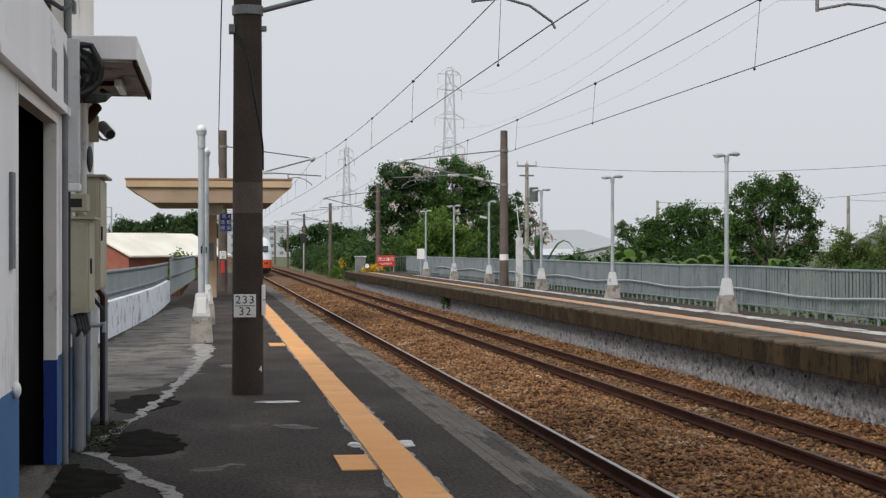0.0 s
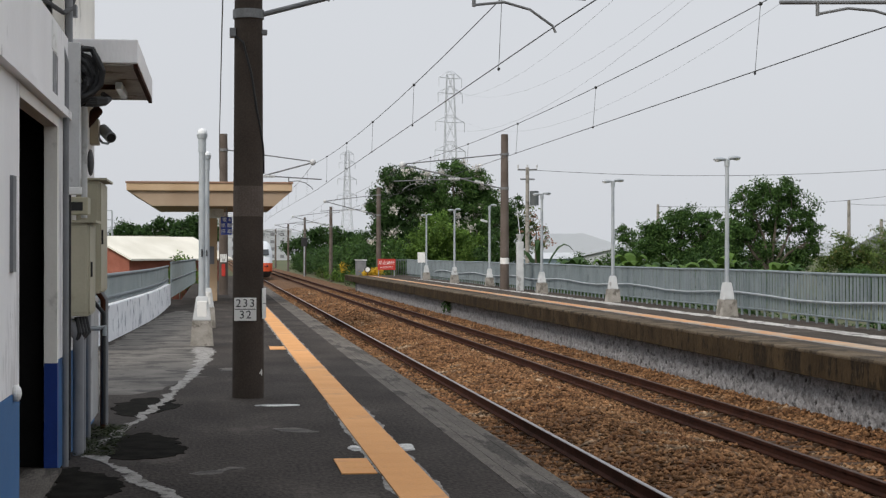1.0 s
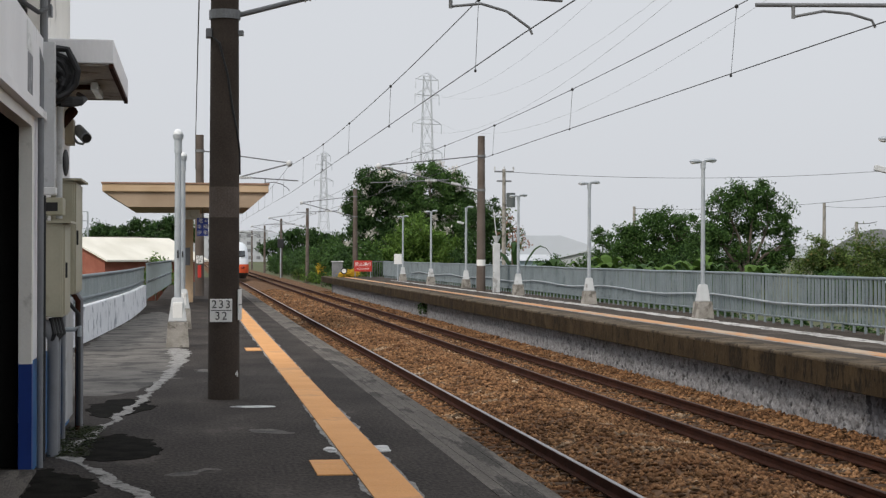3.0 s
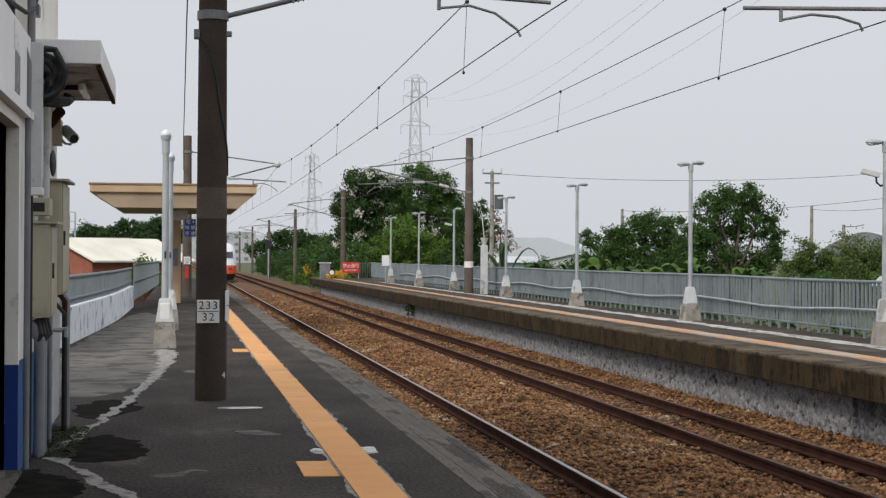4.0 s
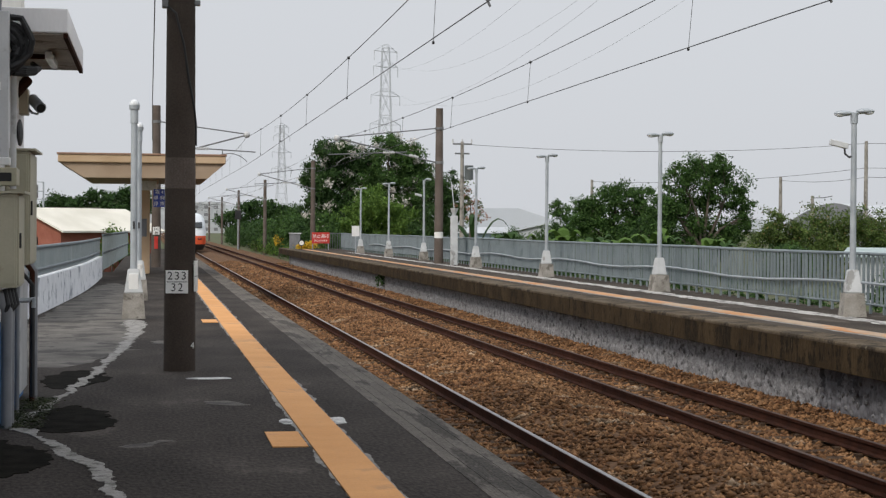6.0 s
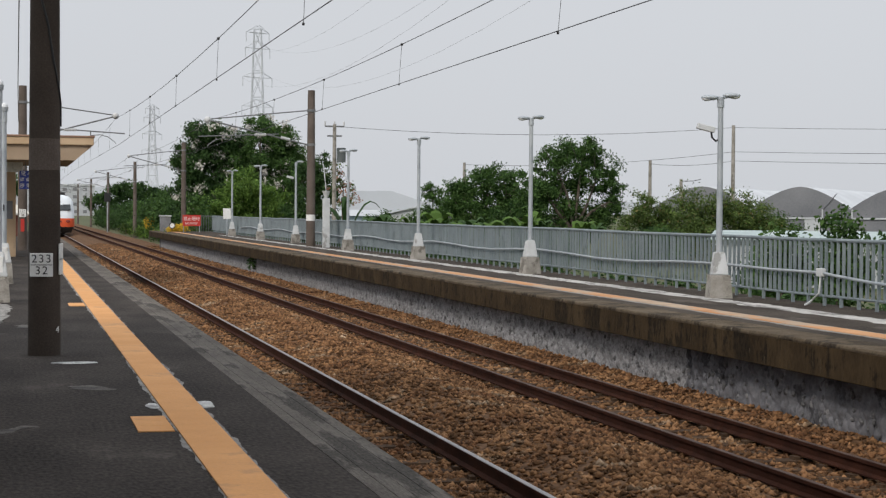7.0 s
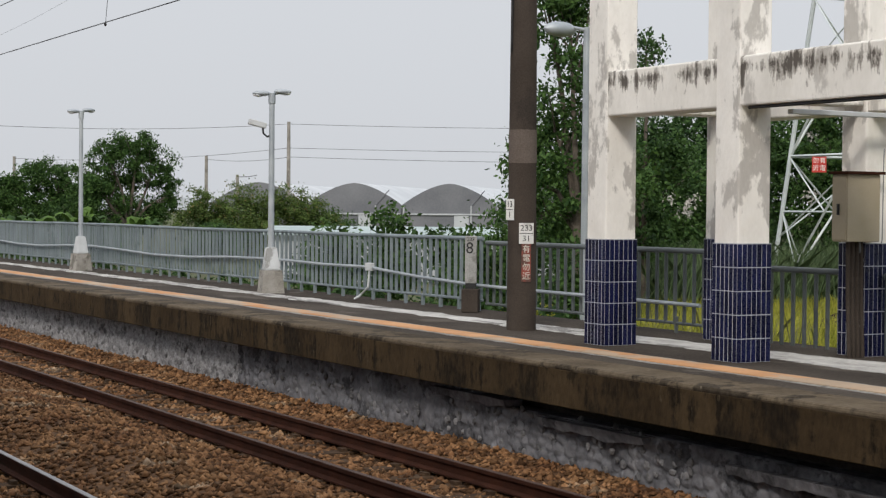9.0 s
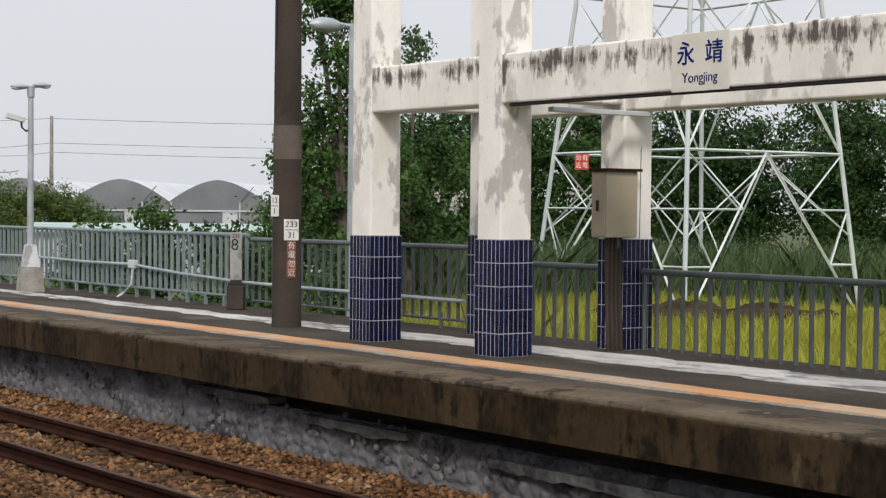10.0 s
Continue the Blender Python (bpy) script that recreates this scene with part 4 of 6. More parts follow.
number_plate(mast, -0.035, -0.186, 0.99, 0.245, 0.255, ("2 3 3", "3 2"), 0.125)
pl = number_plate(mast, 0.175, -0.02, 1.05, 0.20, 0.34, ("", ""), 0.1, turn=78)
part("pale_band", T((0, 0, 2.02), (0, 0, 2.36), 0.1685, 0.1668, n=28, caps=False), POLE_PALE, mast, "paler repainted band")
cb = bmesh.new()
path_tube(cb, [(-0.16, -0.06, 4.05), (-0.06, -0.15, 3.95), (0.03, -0.158, 3.6), (0.09, -0.14, 3.2), (0.14, -0.09, 2.95), (0.165, -0.03, 2.75), (0.168, 0.0, 2.5)], 0.014)
part("cable", cb, BLACK, mast)
part("bracket", box(bmesh.new(), -0.21, -0.14, -0.10, 0.06, 4.02, 4.12, bevel=0.01), ARM, mast)
part("bracket", box(bmesh.new(), 0.14, 0.21, -0.06, 0.02, 4.05, 4.11, bevel=0.01), ARM, mast)
lettering("painted_mark", "4", 0.10, SIGN_WHITE, mast, pose(0.14, -0.115, 0.28, 0, 0, 40))
mast2 = catenary_pole(11.15, 17.85, FAR_Z, 7.6, 0.185, 0.140, POLE_CONC, "tall dark brown concrete catenary mast on the opposite platform", -1, 7.48, push=True)
number_plate(mast2, -0.048, -0.179, 1.19, 0.185, 0.255, ("233", "31"), 0.10, turn=-16)
part("pale_band", T((0, 0, 2.05), (0, 0, 2.46), 0.1755, 0.1733, n=28, caps=False), POLE_PALE, mast2, "paler repainted band")
number_plate(mast2, -0.186, -0.02, 1.48, 0.14, 0.26, ("13", "1"), 0.10, turn=-80)
band = part("warning_patch", box(bmesh.new(), -0.058, 0.058, -0.006, 0.006, -0.23, 0.23, bevel=0.003), surf("faded_red_paint", (0.20, 0.045, 0.035), (0.30, 0.08, 0.06), 8, 0.8, 0.2, 60, (0.09, 0.06, 0.05), 0.45), mast2, "faded red warning patch with pale characters", at=pose(-0.048, -0.180, 0.83, 0, 0, -16))
for i, s in enumerate("有電勿近"):
    lettering("character", s, 0.100, SIGN_CREAM, band, pose(0, -0.007, 0.165 - 0.11 * i))
path = [(-0.19, -0.06, 5), (-0.19, -0.05, 4.3), (-0.20, -0.04, 3.4)]
part("cable", path_tube(bmesh.new(), path, 0.012), BLACK, mast2)
pole3 = catenary_pole(11.70, 68.3, FAR_Z, 6.35, 0.19, 0.145, POLE_PALE, "brown concrete catenary mast on the opposite platform", -1, 7.5)
part("white_band", T((0, 0, 1.05), (0, 0, 1.30), 0.183, n=20, caps=False), SIGN_WHITE, pole3, "white painted band")
pole4 = catenary_pole(0.30, 67.0, 0, 6.3, 0.19, 0.15, POLE_PALE, "brown concrete catenary mast beside the shelter", 1, 3.8)
number_plate(pole4, 0.0, -0.20, 1.42, 0.26, 0.30, ("233", "34"), 0.12)
part("warning_patch", box(bmesh.new(), -0.07, 0.07, -0.205, -0.19, 0.72, 1.2), SIGN_RED, pole4, "faded red warning patch")
for y in (117, 166, 215, 264, 320):
    catenary_pole(11.2, y, -1.1, 7.3, 0.19, 0.145, POLE_PALE, "distant concrete catenary mast beside the line", -1, 7.5)
    if y > 130:
        catenary_pole(-0.6, y, -1.1, 7.3, 0.19, 0.145, POLE_PALE, "distant concrete catenary mast beside the line", 1, 3.8)


# ---- overhead wires ----
def run(name, pts, r, mat, label, category="overhead wire"):
    bm = bmesh.new()
    path_tube(bm, pts, r, n=5)
    return tagged(part(name, bm, mat), label, category)


def mess(y):
    t = ((y - 19) / 49.0) % 1.0
    return 4.87 + 1.25 * (t - 0.5) ** 2


for cx, y0 in ((3.85, 19), (7.50, 18)):
    spans = [(-30 + 49 * i) for i in range(-1, 9)]
    st = [(cx + (0.12 if i % 2 else -0.12), y, 4.14) for i, y in enumerate(spans)]
    run("contact_wire", st, 0.0075, WIRE, "dark copper contact wire above the track")
    ms = [(cx, 4 + 2.5 * i, mess(4 + 2.5 * i)) for i in range(-6, 150)]
    mw = thing("messenger_wire", "dark messenger wire with droppers holding the contact wire", "overhead wire")
    part("wire", path_tube(bmesh.new(), ms, 0.0075, n=5), WIRE, mw)
    for y in (13.9, 23.0, 33.3, 42.1, 50.5, 59.5, 72.3, 82.3, 91.1, 99.5, 108.5, 121.3, 131.3, 140.1):
        d = part("dropper", T((cx, y, 4.14), (cx, y - 0.25, mess(y)), 0.004, n=4), WIRE, mw)
        if y < 70:
            part("clip", ball(bmesh.new(), (cx, y - 0.25, mess(y)), 0.03, 0.03, 0.03, 8, 6), BLACK, d)
            part("clip", ball(bmesh.new(), (cx, y, 4.15), 0.02, 0.025, 0.025, 8, 6), BLACK, d)
run("feeder_cable", [(0.12, 19.0, 6.4), (0.10, 30, 5.75), (0.10, 50, 5.05), (0.14, 67, 4.95)], 0.012, WIRE, "dark feeder cable hung from mast to mast")


# ---- shelter on the near platform ----
sh = thing("platform_shelter", "tan concrete cantilever shelter on the platform", "shelter", -0.15, 58, 0)
bm = bmesh.new()
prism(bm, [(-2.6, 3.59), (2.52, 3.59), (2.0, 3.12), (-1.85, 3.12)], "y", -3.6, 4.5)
part("soffit", bm, TAN_SHADED, sh)
part("roof_slab", box(bmesh.new(), -2.65, 2.57, -3.7, 4.6, 3.592, 3.87, bevel=0.03), TAN, sh)
part("roof_rim", box(bmesh.new(), -2.68, 2.60, -3.73, 4.63, 3.835, 3.895, bevel=0.01), surf("dark_roof_rim", (0.22, 0.13, 0.09), (0.30, 0.19, 0.13), 2, 0.8, 0.2, 40), sh)
part("pillar", box(bmesh.new(), -0.17, 0.20, -0.2, 0.2, 0, 3.13, bevel=0.02), TAN, sh)
part("pillar", box(bmesh.new(), -0.17, 0.20, 3.0, 3.4, 0, 3.13, bevel=0.02), TAN, sh)
part("white_panel", box(bmesh.new(), -0.22, 0.42, -0.26, -0.22, 2.80, 3.2, bevel=0.01), SIGN_WHITE, sh)
part("notice", box(bmesh.new(), -0.13, 0.10, -0.215, -0.201, 1.25, 1.85), PIPE_GREY, sh, "dark notice board on the pillar")
part("drain", ball(bmesh.new(), (-2.0, -3.5, 3.34), 0.08, 0.06, 0.06), BLACK, sh)
sb = thing("stop_marker", "blue stop board with white characters hung beneath the shelter", "sign", 0.34, 55.6, 0)
part("board", box(bmesh.new(), -0.18, 0.18, -0.012, 0.012, 2.22, 2.80), SIGN_BLUE, sb)
for i, s in enumerate(("電 4", "車 輛", "停 車")):
    lettering("inscription", s, 0.155, SIGN_WHITE, sb, pose(0, -0.016, 2.70 - 0.19 * i))
part("hanger", T((0, 0, 2.8), (0, 0, 3.14), 0.015), ARM, sb)


# ---- portal frame of the opposite platform ----
portal = thing("concrete_portal", "peeling white concrete portal frame with navy tiled column feet", "portal frame", 0, 0, FAR_Z)
C_Y, C_X, CW, CD = (13.27, 15.53), (10.875, 12.52), 0.40, 0.37
TILE_UP = mesh_of("tile", box(bmesh.new(), -0.0270, 0.0270, -0.004, 0.004, -0.1115, 0.1115, bevel=0.002), TILE_BLUE)
for cx in C_X:
    for cy in C_Y:
        col = part("column", box(bmesh.new(), cx - CW / 2, cx + CW / 2, cy - CD / 2, cy + CD / 2, -0.05, 7.5, bevel=0.02), PEELING, portal, "peeling white column")
        part("grout", box(bmesh.new(), cx - CW / 2 - 0.0105, cx + CW / 2 + 0.0105, cy - CD / 2 - 0.0105, cy + CD / 2 + 0.0105, 0, 1.165), GROUT, col)
        for row in range(5):
            z = 0.115 + 0.2325 * row
            n = 7
            for i in range(n):
                o = (CW + 0.024) * ((i + 0.5) / n - 0.5)
                share("tile", TILE_UP, col, pose(cx + o, cy - CD / 2 - 0.009, z))
            n = 6
            for i in range(n):
                o = (CD + 0.024) * ((i + 0.5) / n - 0.5)
                share("tile", TILE_UP, col, pose(cx - CW / 2 - 0.009, cy + o, z, 0, 0, 90))
for cx in C_X:
    part("long_beam", box(bmesh.new(), cx - 0.19, cx + 0.19, 3.0, 15.36, 2.50, 2.99, bevel=0.02), STREAKED, portal, "white concrete beam with black mould streaks")
for cy in C_Y:
    part("cross_beam", box(bmesh.new(), C_X[0] + 0.22, C_X[1] - 0.22, cy - 0.17, cy + 0.17, 2.56, 2.94, bevel=0.02), PEELING, portal)
for cy in (3.2, 8.0):
    for cx in C_X:
        part("column", box(bmesh.new(), cx - CW / 2, cx + CW / 2, cy - CD / 2 - 4, cy + CD / 2 - 4, -0.05, 7.5, bevel=0.02), PEELING, portal)
part("gutter_pipe", T((C_X[0] - 0.17, 3.0, 2.483), (C_X[0] - 0.15, 13.0, 2.483), 0.016), BLACK, portal)
part("tube_light", box(bmesh.new(), C_X[0] + 0.2, C_X[1] - 0.1, 12.77, 12.85, 2.425, 2.475, bevel=0.008), FILM, portal, "fluorescent light batten under the beams")
name_board = thing("station_name_sign", "cream station name panel with blue lettering on the beam", "sign", C_X[0] - 0.195, 10.38, FAR_Z + 2.735)
part("panel", box(bmesh.new(), -0.008, 0.004, -0.34, 0.34, -0.25, 0.25, bevel=0.003), SIGN_CREAM, name_board)
lettering("inscription", "永  靖", 0.215, INK_BLUE, name_board, pose(-0.010, 0, 0.065, 0, 0, -90), bold=0.002)
lettering("inscription", "Yongjing", 0.122, INK_BLUE, name_board, pose(-0.010, 0, -0.135, 0, 0, -90))

# switch box on the back column
bx = thing("switch_box", "tan steel switch box fixed to the back column", "switch box", 12.18, 13.12, FAR_Z)
part("body", box(bmesh.new(), -0.22, 0.22, -0.16, 0.06, 1.18, 1.86, bevel=0.01), BOX_TAN, bx)
part("door", box(bmesh.new(), -0.232, -0.221, -0.15, 0.05, 1.2, 1.84, bevel=0.004), BOX_TAN, bx)
part("rain_cap", box(bmesh.new(), -0.25, 0.25, -0.2, 0.08, 1.862, 1.89), RUST, bx)
part("lock", box(bmesh.new(), -0.245, -0.233, -0.06, -0.03, 1.45, 1.56), BLACK, bx)
for i, x in enumerate((-0.08, -0.02, 0.04, 0.1)):
    part("conduit", path_tube(bmesh.new(), [(x, -0.02, 1.18), (x, -0.03, 0.6), (x + 0.01, -0.05, 0.0)], 0.022), POLE_CONC, bx)
part("conduit", path_tube(bmesh.new(), [(0.42, -0.0, 2.36), (0.38, -0.02, 2.1), (0.37, -0.02, 1.2), (0.3, -0.02, 0.95), (0.12, -0.02, 0.98), (0.06, -0.02, 1.18)], 0.018), PIPE_GREY, bx)

# distance post, white pole and other platform furniture
p8 = thing("kilometre_post", "white kilometre post with a black figure on a block", "distance post", 12.36, 21.2, FAR_Z)
part("block", box(bmesh.new(), -0.12, 0.12, -0.12, 0.12, 0, 0.34, bevel=0.015), POLE_CONC, p8)
part("neck", B(-0.075, 0.075, -0.05, 0.05, 0.34, 0.42), BLACK, p8)
b8 = part("board", box(bmesh.new(), -0.085, 0.085, -0.03, 0.03, 0.42, 1.10, bevel=0.008), surf("weathered_grey_white_paint", (0.26, 0.26, 0.25), (0.36, 0.355, 0.34), 5, 0.8, 0.2, 50, (0.17, 0.165, 0.155), 0.3), p8)
lettering("figure", "8", 0.23, INK_BLACK, b8, pose(-0.015, -0.034, 0.92))
lettering("figure", "233", 0.075, INK_BLACK, b8, pose(0, -0.034, 1.05))
p8.matrix_basis = pose(12.36, 21.2, FAR_Z, 0, 0, -38)
wp = thing("white_post", "plain thick white square post beside the fence", "post", 11.96, 66.2, FAR_Z)
part("shaft", box(bmesh.new(), -0.13, 0.13, -0.13, 0.13, 0, 1.95, bevel=0.02), WHITE_METAL, wp)
part("funnel", T((0, 0, 1.95), (0, 0, 2.25), 0.05, 0.17, n=12), WHITE_METAL, wp)
part("rod", T((0, 0, 2.2), (-0.12, 0, 3.3), 0.018, n=8), WHITE_METAL, wp)
rs = thing("warning_sign", "red no-entry sign with white characters on two legs", "sign", 11.15, 111.0, FAR_Z)
bd = part("board", box(bmesh.new(), -0.58, 0.58, -0.012, 0.012, 0.40, 1.12, bevel=0.004), SIGN_RED, rs)
lettering("inscription", "禁止通行", 0.27, SIGN_WHITE, bd, pose(0, -0.016, 0.86))
lettering("inscription", "NO ENTRY", 0.17, SIGN_WHITE, bd, pose(0, -0.016, 0.57))
for x in (-0.52, 0.52):
    part("leg", B(x - 0.02, x + 0.02, 0.014, 0.05, 0, 1.0), GALV, rs)
cab = thing("relay_cabinet", "pale grey relay cabinet at the platform end", "cabinet", 9.75, 114.5, GROUND_Z)
part("body", box(bmesh.new(), -0.34, 0.34, -0.3, 0.3, 0, 2.28, bevel=0.02), PIPE_GREY, cab)
part("roof", box(bmesh.new(), -0.4, 0.4, -0.36, 0.36, 2.29, 2.36, bevel=0.01), WHITE_METAL, cab)
sg = thing("round_sign", "small round white marker with a dark rim", "sign", 9.95, 111.6, FAR_Z)
part("post", B(-0.02, 0.02, 0.012, 0.05, 0, 0.5), BLACK, sg)
part("disc", T((0, 0.010, 0.42), (0, -0.012, 0.42), 0.21, n=24), BLACK, sg)
part("face", T((0, -0.013, 0.42), (0, -0.018, 0.42), 0.15, n=24), SIGN_WHITE, sg)
ns = thing("notice_stand", "small pale notice stand near the fence", "sign", 11.88, 98, FAR_Z)
part("post", B(-0.03, 0.03, -0.03, 0.03, 0, 1.1), GALV, ns)
part("board", box(bmesh.new(), -0.22, 0.22, -0.04, 0.04, 0.95, 1.55, bevel=0.01), SIGN_WHITE, ns)

# ---- station building on the near platform ----
WX = -1.17
bl = thing("station_building", "white station building with a blue dado and a dark doorway", "building", 0, 0, 0, kind="structure")


def wall_piece(name, y0, y1, z0, z1, mat, x1=WX, x0=WX - 0.09, label=""):
    return part(name, B(x0, x1, y0, y1, z0, z1), mat, bl, label)


wall_piece("wall", -6, 10.3, 0.80, 2.66, WALL_WHITE)
wall_piece("dado", -6, 10.3, 0, 0.796, WALL_BLUE, WX + 0.003)
wall_piece("wall", 12.80, 16.60, 0.82, 2.66, WALL_WHITE)
wall_piece("dado", 12.80, 16.60, 0, 0.816, WALL_BLUE, WX + 0.003)
wall_piece("lintel", -6, 13.30, 2.662, 3.26, WALL_WHITE, WX + 0.03)
wall_piece("ledge", -6, 13.30, 2.63, 2.69, WALL_WHITE, WX + 0.06)
wall_piece("wall", 13.30, 16.60, 2.662, 9.0, WALL_CREAM, WX)
wall_piece("upper_wall", -6, 13.295, 3.42, 9.0, WALL_CREAM, WX - 0.35, WX - 0.6)
part("end_wall", B(-8, WX - 0.111, 16.4, 16.6, 0, 9.0), WALL_CREAM, bl)
part("rear_wall", B(-8.2, -8, -6, 16.6, 0, 9.0), WALL_WHITE, bl)
part("front_wall", B(-8, WX - 0.111, -6.2, -6.0, 0, 9.0), WALL_WHITE, bl)
part("flat_roof", B(-8.0, WX - 0.112, -6.0, 16.4, 8.8, 8.95), PLINTH, bl)
part("ledge_roof", B(-8, WX - 0.09, -6, 13.29, 3.262, 3.40), PLINTH, bl)
part("floor_inside", B(-8, WX - 0.001, -6, 16.3, 0.001, 0.02), ASPHALT, bl)
part("doorstep", B(WX - 0.22, WX + 0.04, 10.31, 12.70, 0.0, 0.03), COPING, bl)
part("door_jamb", B(WX - 0.09, WX + 0.004, 12.70, 12.798, 0.80, 2.62), WALL_CREAM, bl, "cream painted door jamb")
part("door_jamb", B(WX - 0.09, WX + 0.006, 12.70, 12.797, 0.03, 0.799), DARK_BLUE, bl, "deep blue foot of the jamb")
part("door_head", B(WX - 0.09, WX + 0.004, 10.31, 12.70, 2.54, 2.62), WALL_CREAM, bl, "cream painted door head")
# added panels, coloured near black so the open doorway stays in deep shade
part("partition", B(-2.0, -1.95, 8.0, 16.3, 0.02, 3.2), DOORWAY_SHADE, bl, "near-black backing giving the doorway its shade")
part("partition", B(-1.949, WX - 0.115, 12.86, 12.92, 0.02, 3.2), DOORWAY_SHADE, bl, "near-black backing giving the doorway its shade")
part("inner_ceiling", B(-1.949, WX - 0.115, 8.0, 12.85, 2.70, 2.75), DOORWAY_SHADE, bl)
flaked = surf("bare_grey_patch", (0.16, 0.16, 0.17), (0.30, 0.30, 0.31), 6, 0.9, 0.3, 40, (0.55, 0.55, 0.56), 0.35, stretch=(1, 1, 0.4))
ob = part("flaked_patch", B(WX + 0.0305, WX + 0.033, 12.05, 12.42, 2.74, 3.02), flaked, bl, "grey flaked patch of the wall")
ob = part("flaked_patch", B(WX + 0.0305, WX + 0.034, 11.98, 12.36, 3.03, 3.23), SIGN_WHITE, bl, "fresh white patch of the wall")
part("wall_plate", B(WX + 0.001, WX + 0.02, 9.82, 9.98, 1.50, 2.05), PIPE_GREY, bl, "narrow grey plate beside the door")
part("door_handle", ball(bmesh.new(), (WX + 0.02, 10.0, 0.80), 0.03, 0.05, 0.05), SIGN_WHITE, bl)
# canopy slab
cn = part("canopy", box(bmesh.new(), WX + 0.004, -0.62, 13.5, 16.6, 3.10, 3.29, bevel=0.01), WALL_WHITE, bl, "white concrete canopy slab")
# stain patches over a base greyer and darker than the slab's white
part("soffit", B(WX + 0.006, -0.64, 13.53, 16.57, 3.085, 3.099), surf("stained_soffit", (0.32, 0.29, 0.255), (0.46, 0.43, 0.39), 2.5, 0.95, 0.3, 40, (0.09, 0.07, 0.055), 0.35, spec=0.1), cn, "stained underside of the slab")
part("soffit_edge", B(-0.655, -0.622, 13.5, 16.6, 3.06, 3.098), RUST, cn, "rusty drip edge")
part("tube_light", box(bmesh.new(), -0.86, -0.80, 14.6, 15.5, 3.0, 3.065, bevel=0.01), LAMP_LENS, cn)
part("light_bracket", B(-1.1, -0.80, 14.9, 14.95, 3.03, 3.07), RUST, cn)


def beige_box(y0, y1, x1, z0, z1, label, mat=CABINET):
    t = thing("meter_cabinet", label, "cabinet", WX, (y0 + y1) / 2, 0, group="meter cabinets")
    d = (y1 - y0) / 2
    bd_ = part("body", box(bmesh.new(), 0.0, x1, -d, d, z0, z1, bevel=0.008), mat, t)
    part("end_panel", box(bmesh.new(), 0.015, x1 - 0.015, -d - 0.006, -d + 0.01, z0 + 0.03, z1 - 0.03, bevel=0.003), mat, bd_)
    dr = part("door", box(bmesh.new(), x1, x1 + 0.015, -d + 0.02, d - 0.02, z0 + 0.02, z1 - 0.02, bevel=0.004), mat, t)
    part("latch", B(x1 + 0.015, x1 + 0.03, -d + 0.05, -d + 0.08, (z0 + z1) / 2 - 0.06, (z0 + z1) / 2 + 0.06), BLACK, dr)
    part("hood", box(bmesh.new(), -0.0, x1 + 0.06, -d - 0.03, d + 0.03, z1 + 0.001, z1 + 0.02), mat, t)
    return t


beige_box(13.62, 14.25, 0.16, 1.11, 1.85, "beige steel meter cabinet on the wall")
beige_box(14.45, 15.3, 0.19, 1.27, 2.22, "tall beige steel meter cabinet with a hood")
sm = thing("control_box", "small grey control box between the cabinets", "control box", WX, 14.0, 0)
part("body", box(bmesh.new(), 0.0, 0.14, -0.15, 0.15, 1.92, 2.06, bevel=0.008), CABINET, sm)
part("vent", B(0.01, 0.10, -0.157, -0.150, 1.95, 2.02), BLACK, sm)
svc = thing("service_pipes", "grey conduits and pipes running down the wall", "pipes", WX, 0, 0)
PIPES = ((13.02, 0.024, 0.014, 0.0, 3.16, PIPE_GREY), (13.44, 0.012, 0.02, 0.0, 3.2, BLACK), (14.3, 0.026, 0.052, 1.9, 3.10, INSULATOR), (14.9, 0.02, 0.05, 0.0, 1.2, PIPE_GREY),
         (13.75, 0.045, 0.03, 0.0, 1.05, PIPE_GREY), (13.95, 0.035, 0.05, 0.0, 1.05, PIPE_GREY), (16.2, 0.035, 0.09, 0.0, 1.3, PIPE_GREY), (15.8, 0.025, 0.11, 0.0, 1.3, RUST), (15.2, 0.02, 0.16, 0.1, 1.2, BLACK))
for y, rr, off, z0, zt, mat in PIPES:
    part("pipe", path_tube(bmesh.new(), [(off + rr, y, z0), (off + rr, y, zt - 0.12), (off * 0.5, y - 0.04, zt), (0.0, y - 0.05, zt)], rr, n=12), mat, svc, smooth=True)
part("cable_trunk", box(bmesh.new(), 0.001, 0.120, 13.28, 13.39, 2.12, 3.235, bevel=0.008), INSULATOR, svc, "pale cable trunking")
part("trunk_foot", box(bmesh.new(), 0.001, 0.130, 13.26, 13.40, 2.06, 2.12, bevel=0.008), SIGN_WHITE, svc)
part("wall_board", box(bmesh.new(), 0.001, 0.06, 15.4, 16.3, 0.10, 1.2, bevel=0.008), INSULATOR, svc, "pale panel on the wall foot")
part("tap", path_tube(bmesh.new(), [(0.05, 14.4, 0.98), (0.20, 14.4, 0.98), (0.24, 14.4, 1.0), (0.24, 14.4, 0.92)], 0.02), GALV, svc)
cl = bmesh.new()
for i in range(4):
    path_tube(cl, [(0.06 + 0.02 * i, 13.72 + 0.05 * i, 1.10), (0.09 + 0.02 * i, 13.7 + 0.05 * i, 0.98), (0.05, 13.75, 0.86)], 0.02)
part("cable_tail", cl, BLACK, svc, "black cables leaving the cabinet")
part("upper_cable", path_tube(bmesh.new(), [(-0.08, 12.2, 3.42), (0.02, 13.0, 3.42), (0.05, 13.35, 3.5), (0.06, 13.5, 3.62), (0.06, 13.55, 4.6)], 0.018), BLACK, svc)
part("upper_pipe", T((0.03, 13.36, 3.16), (0.03, 13.36, 8.5), 0.030, n=12), PIPE_GREY, svc)
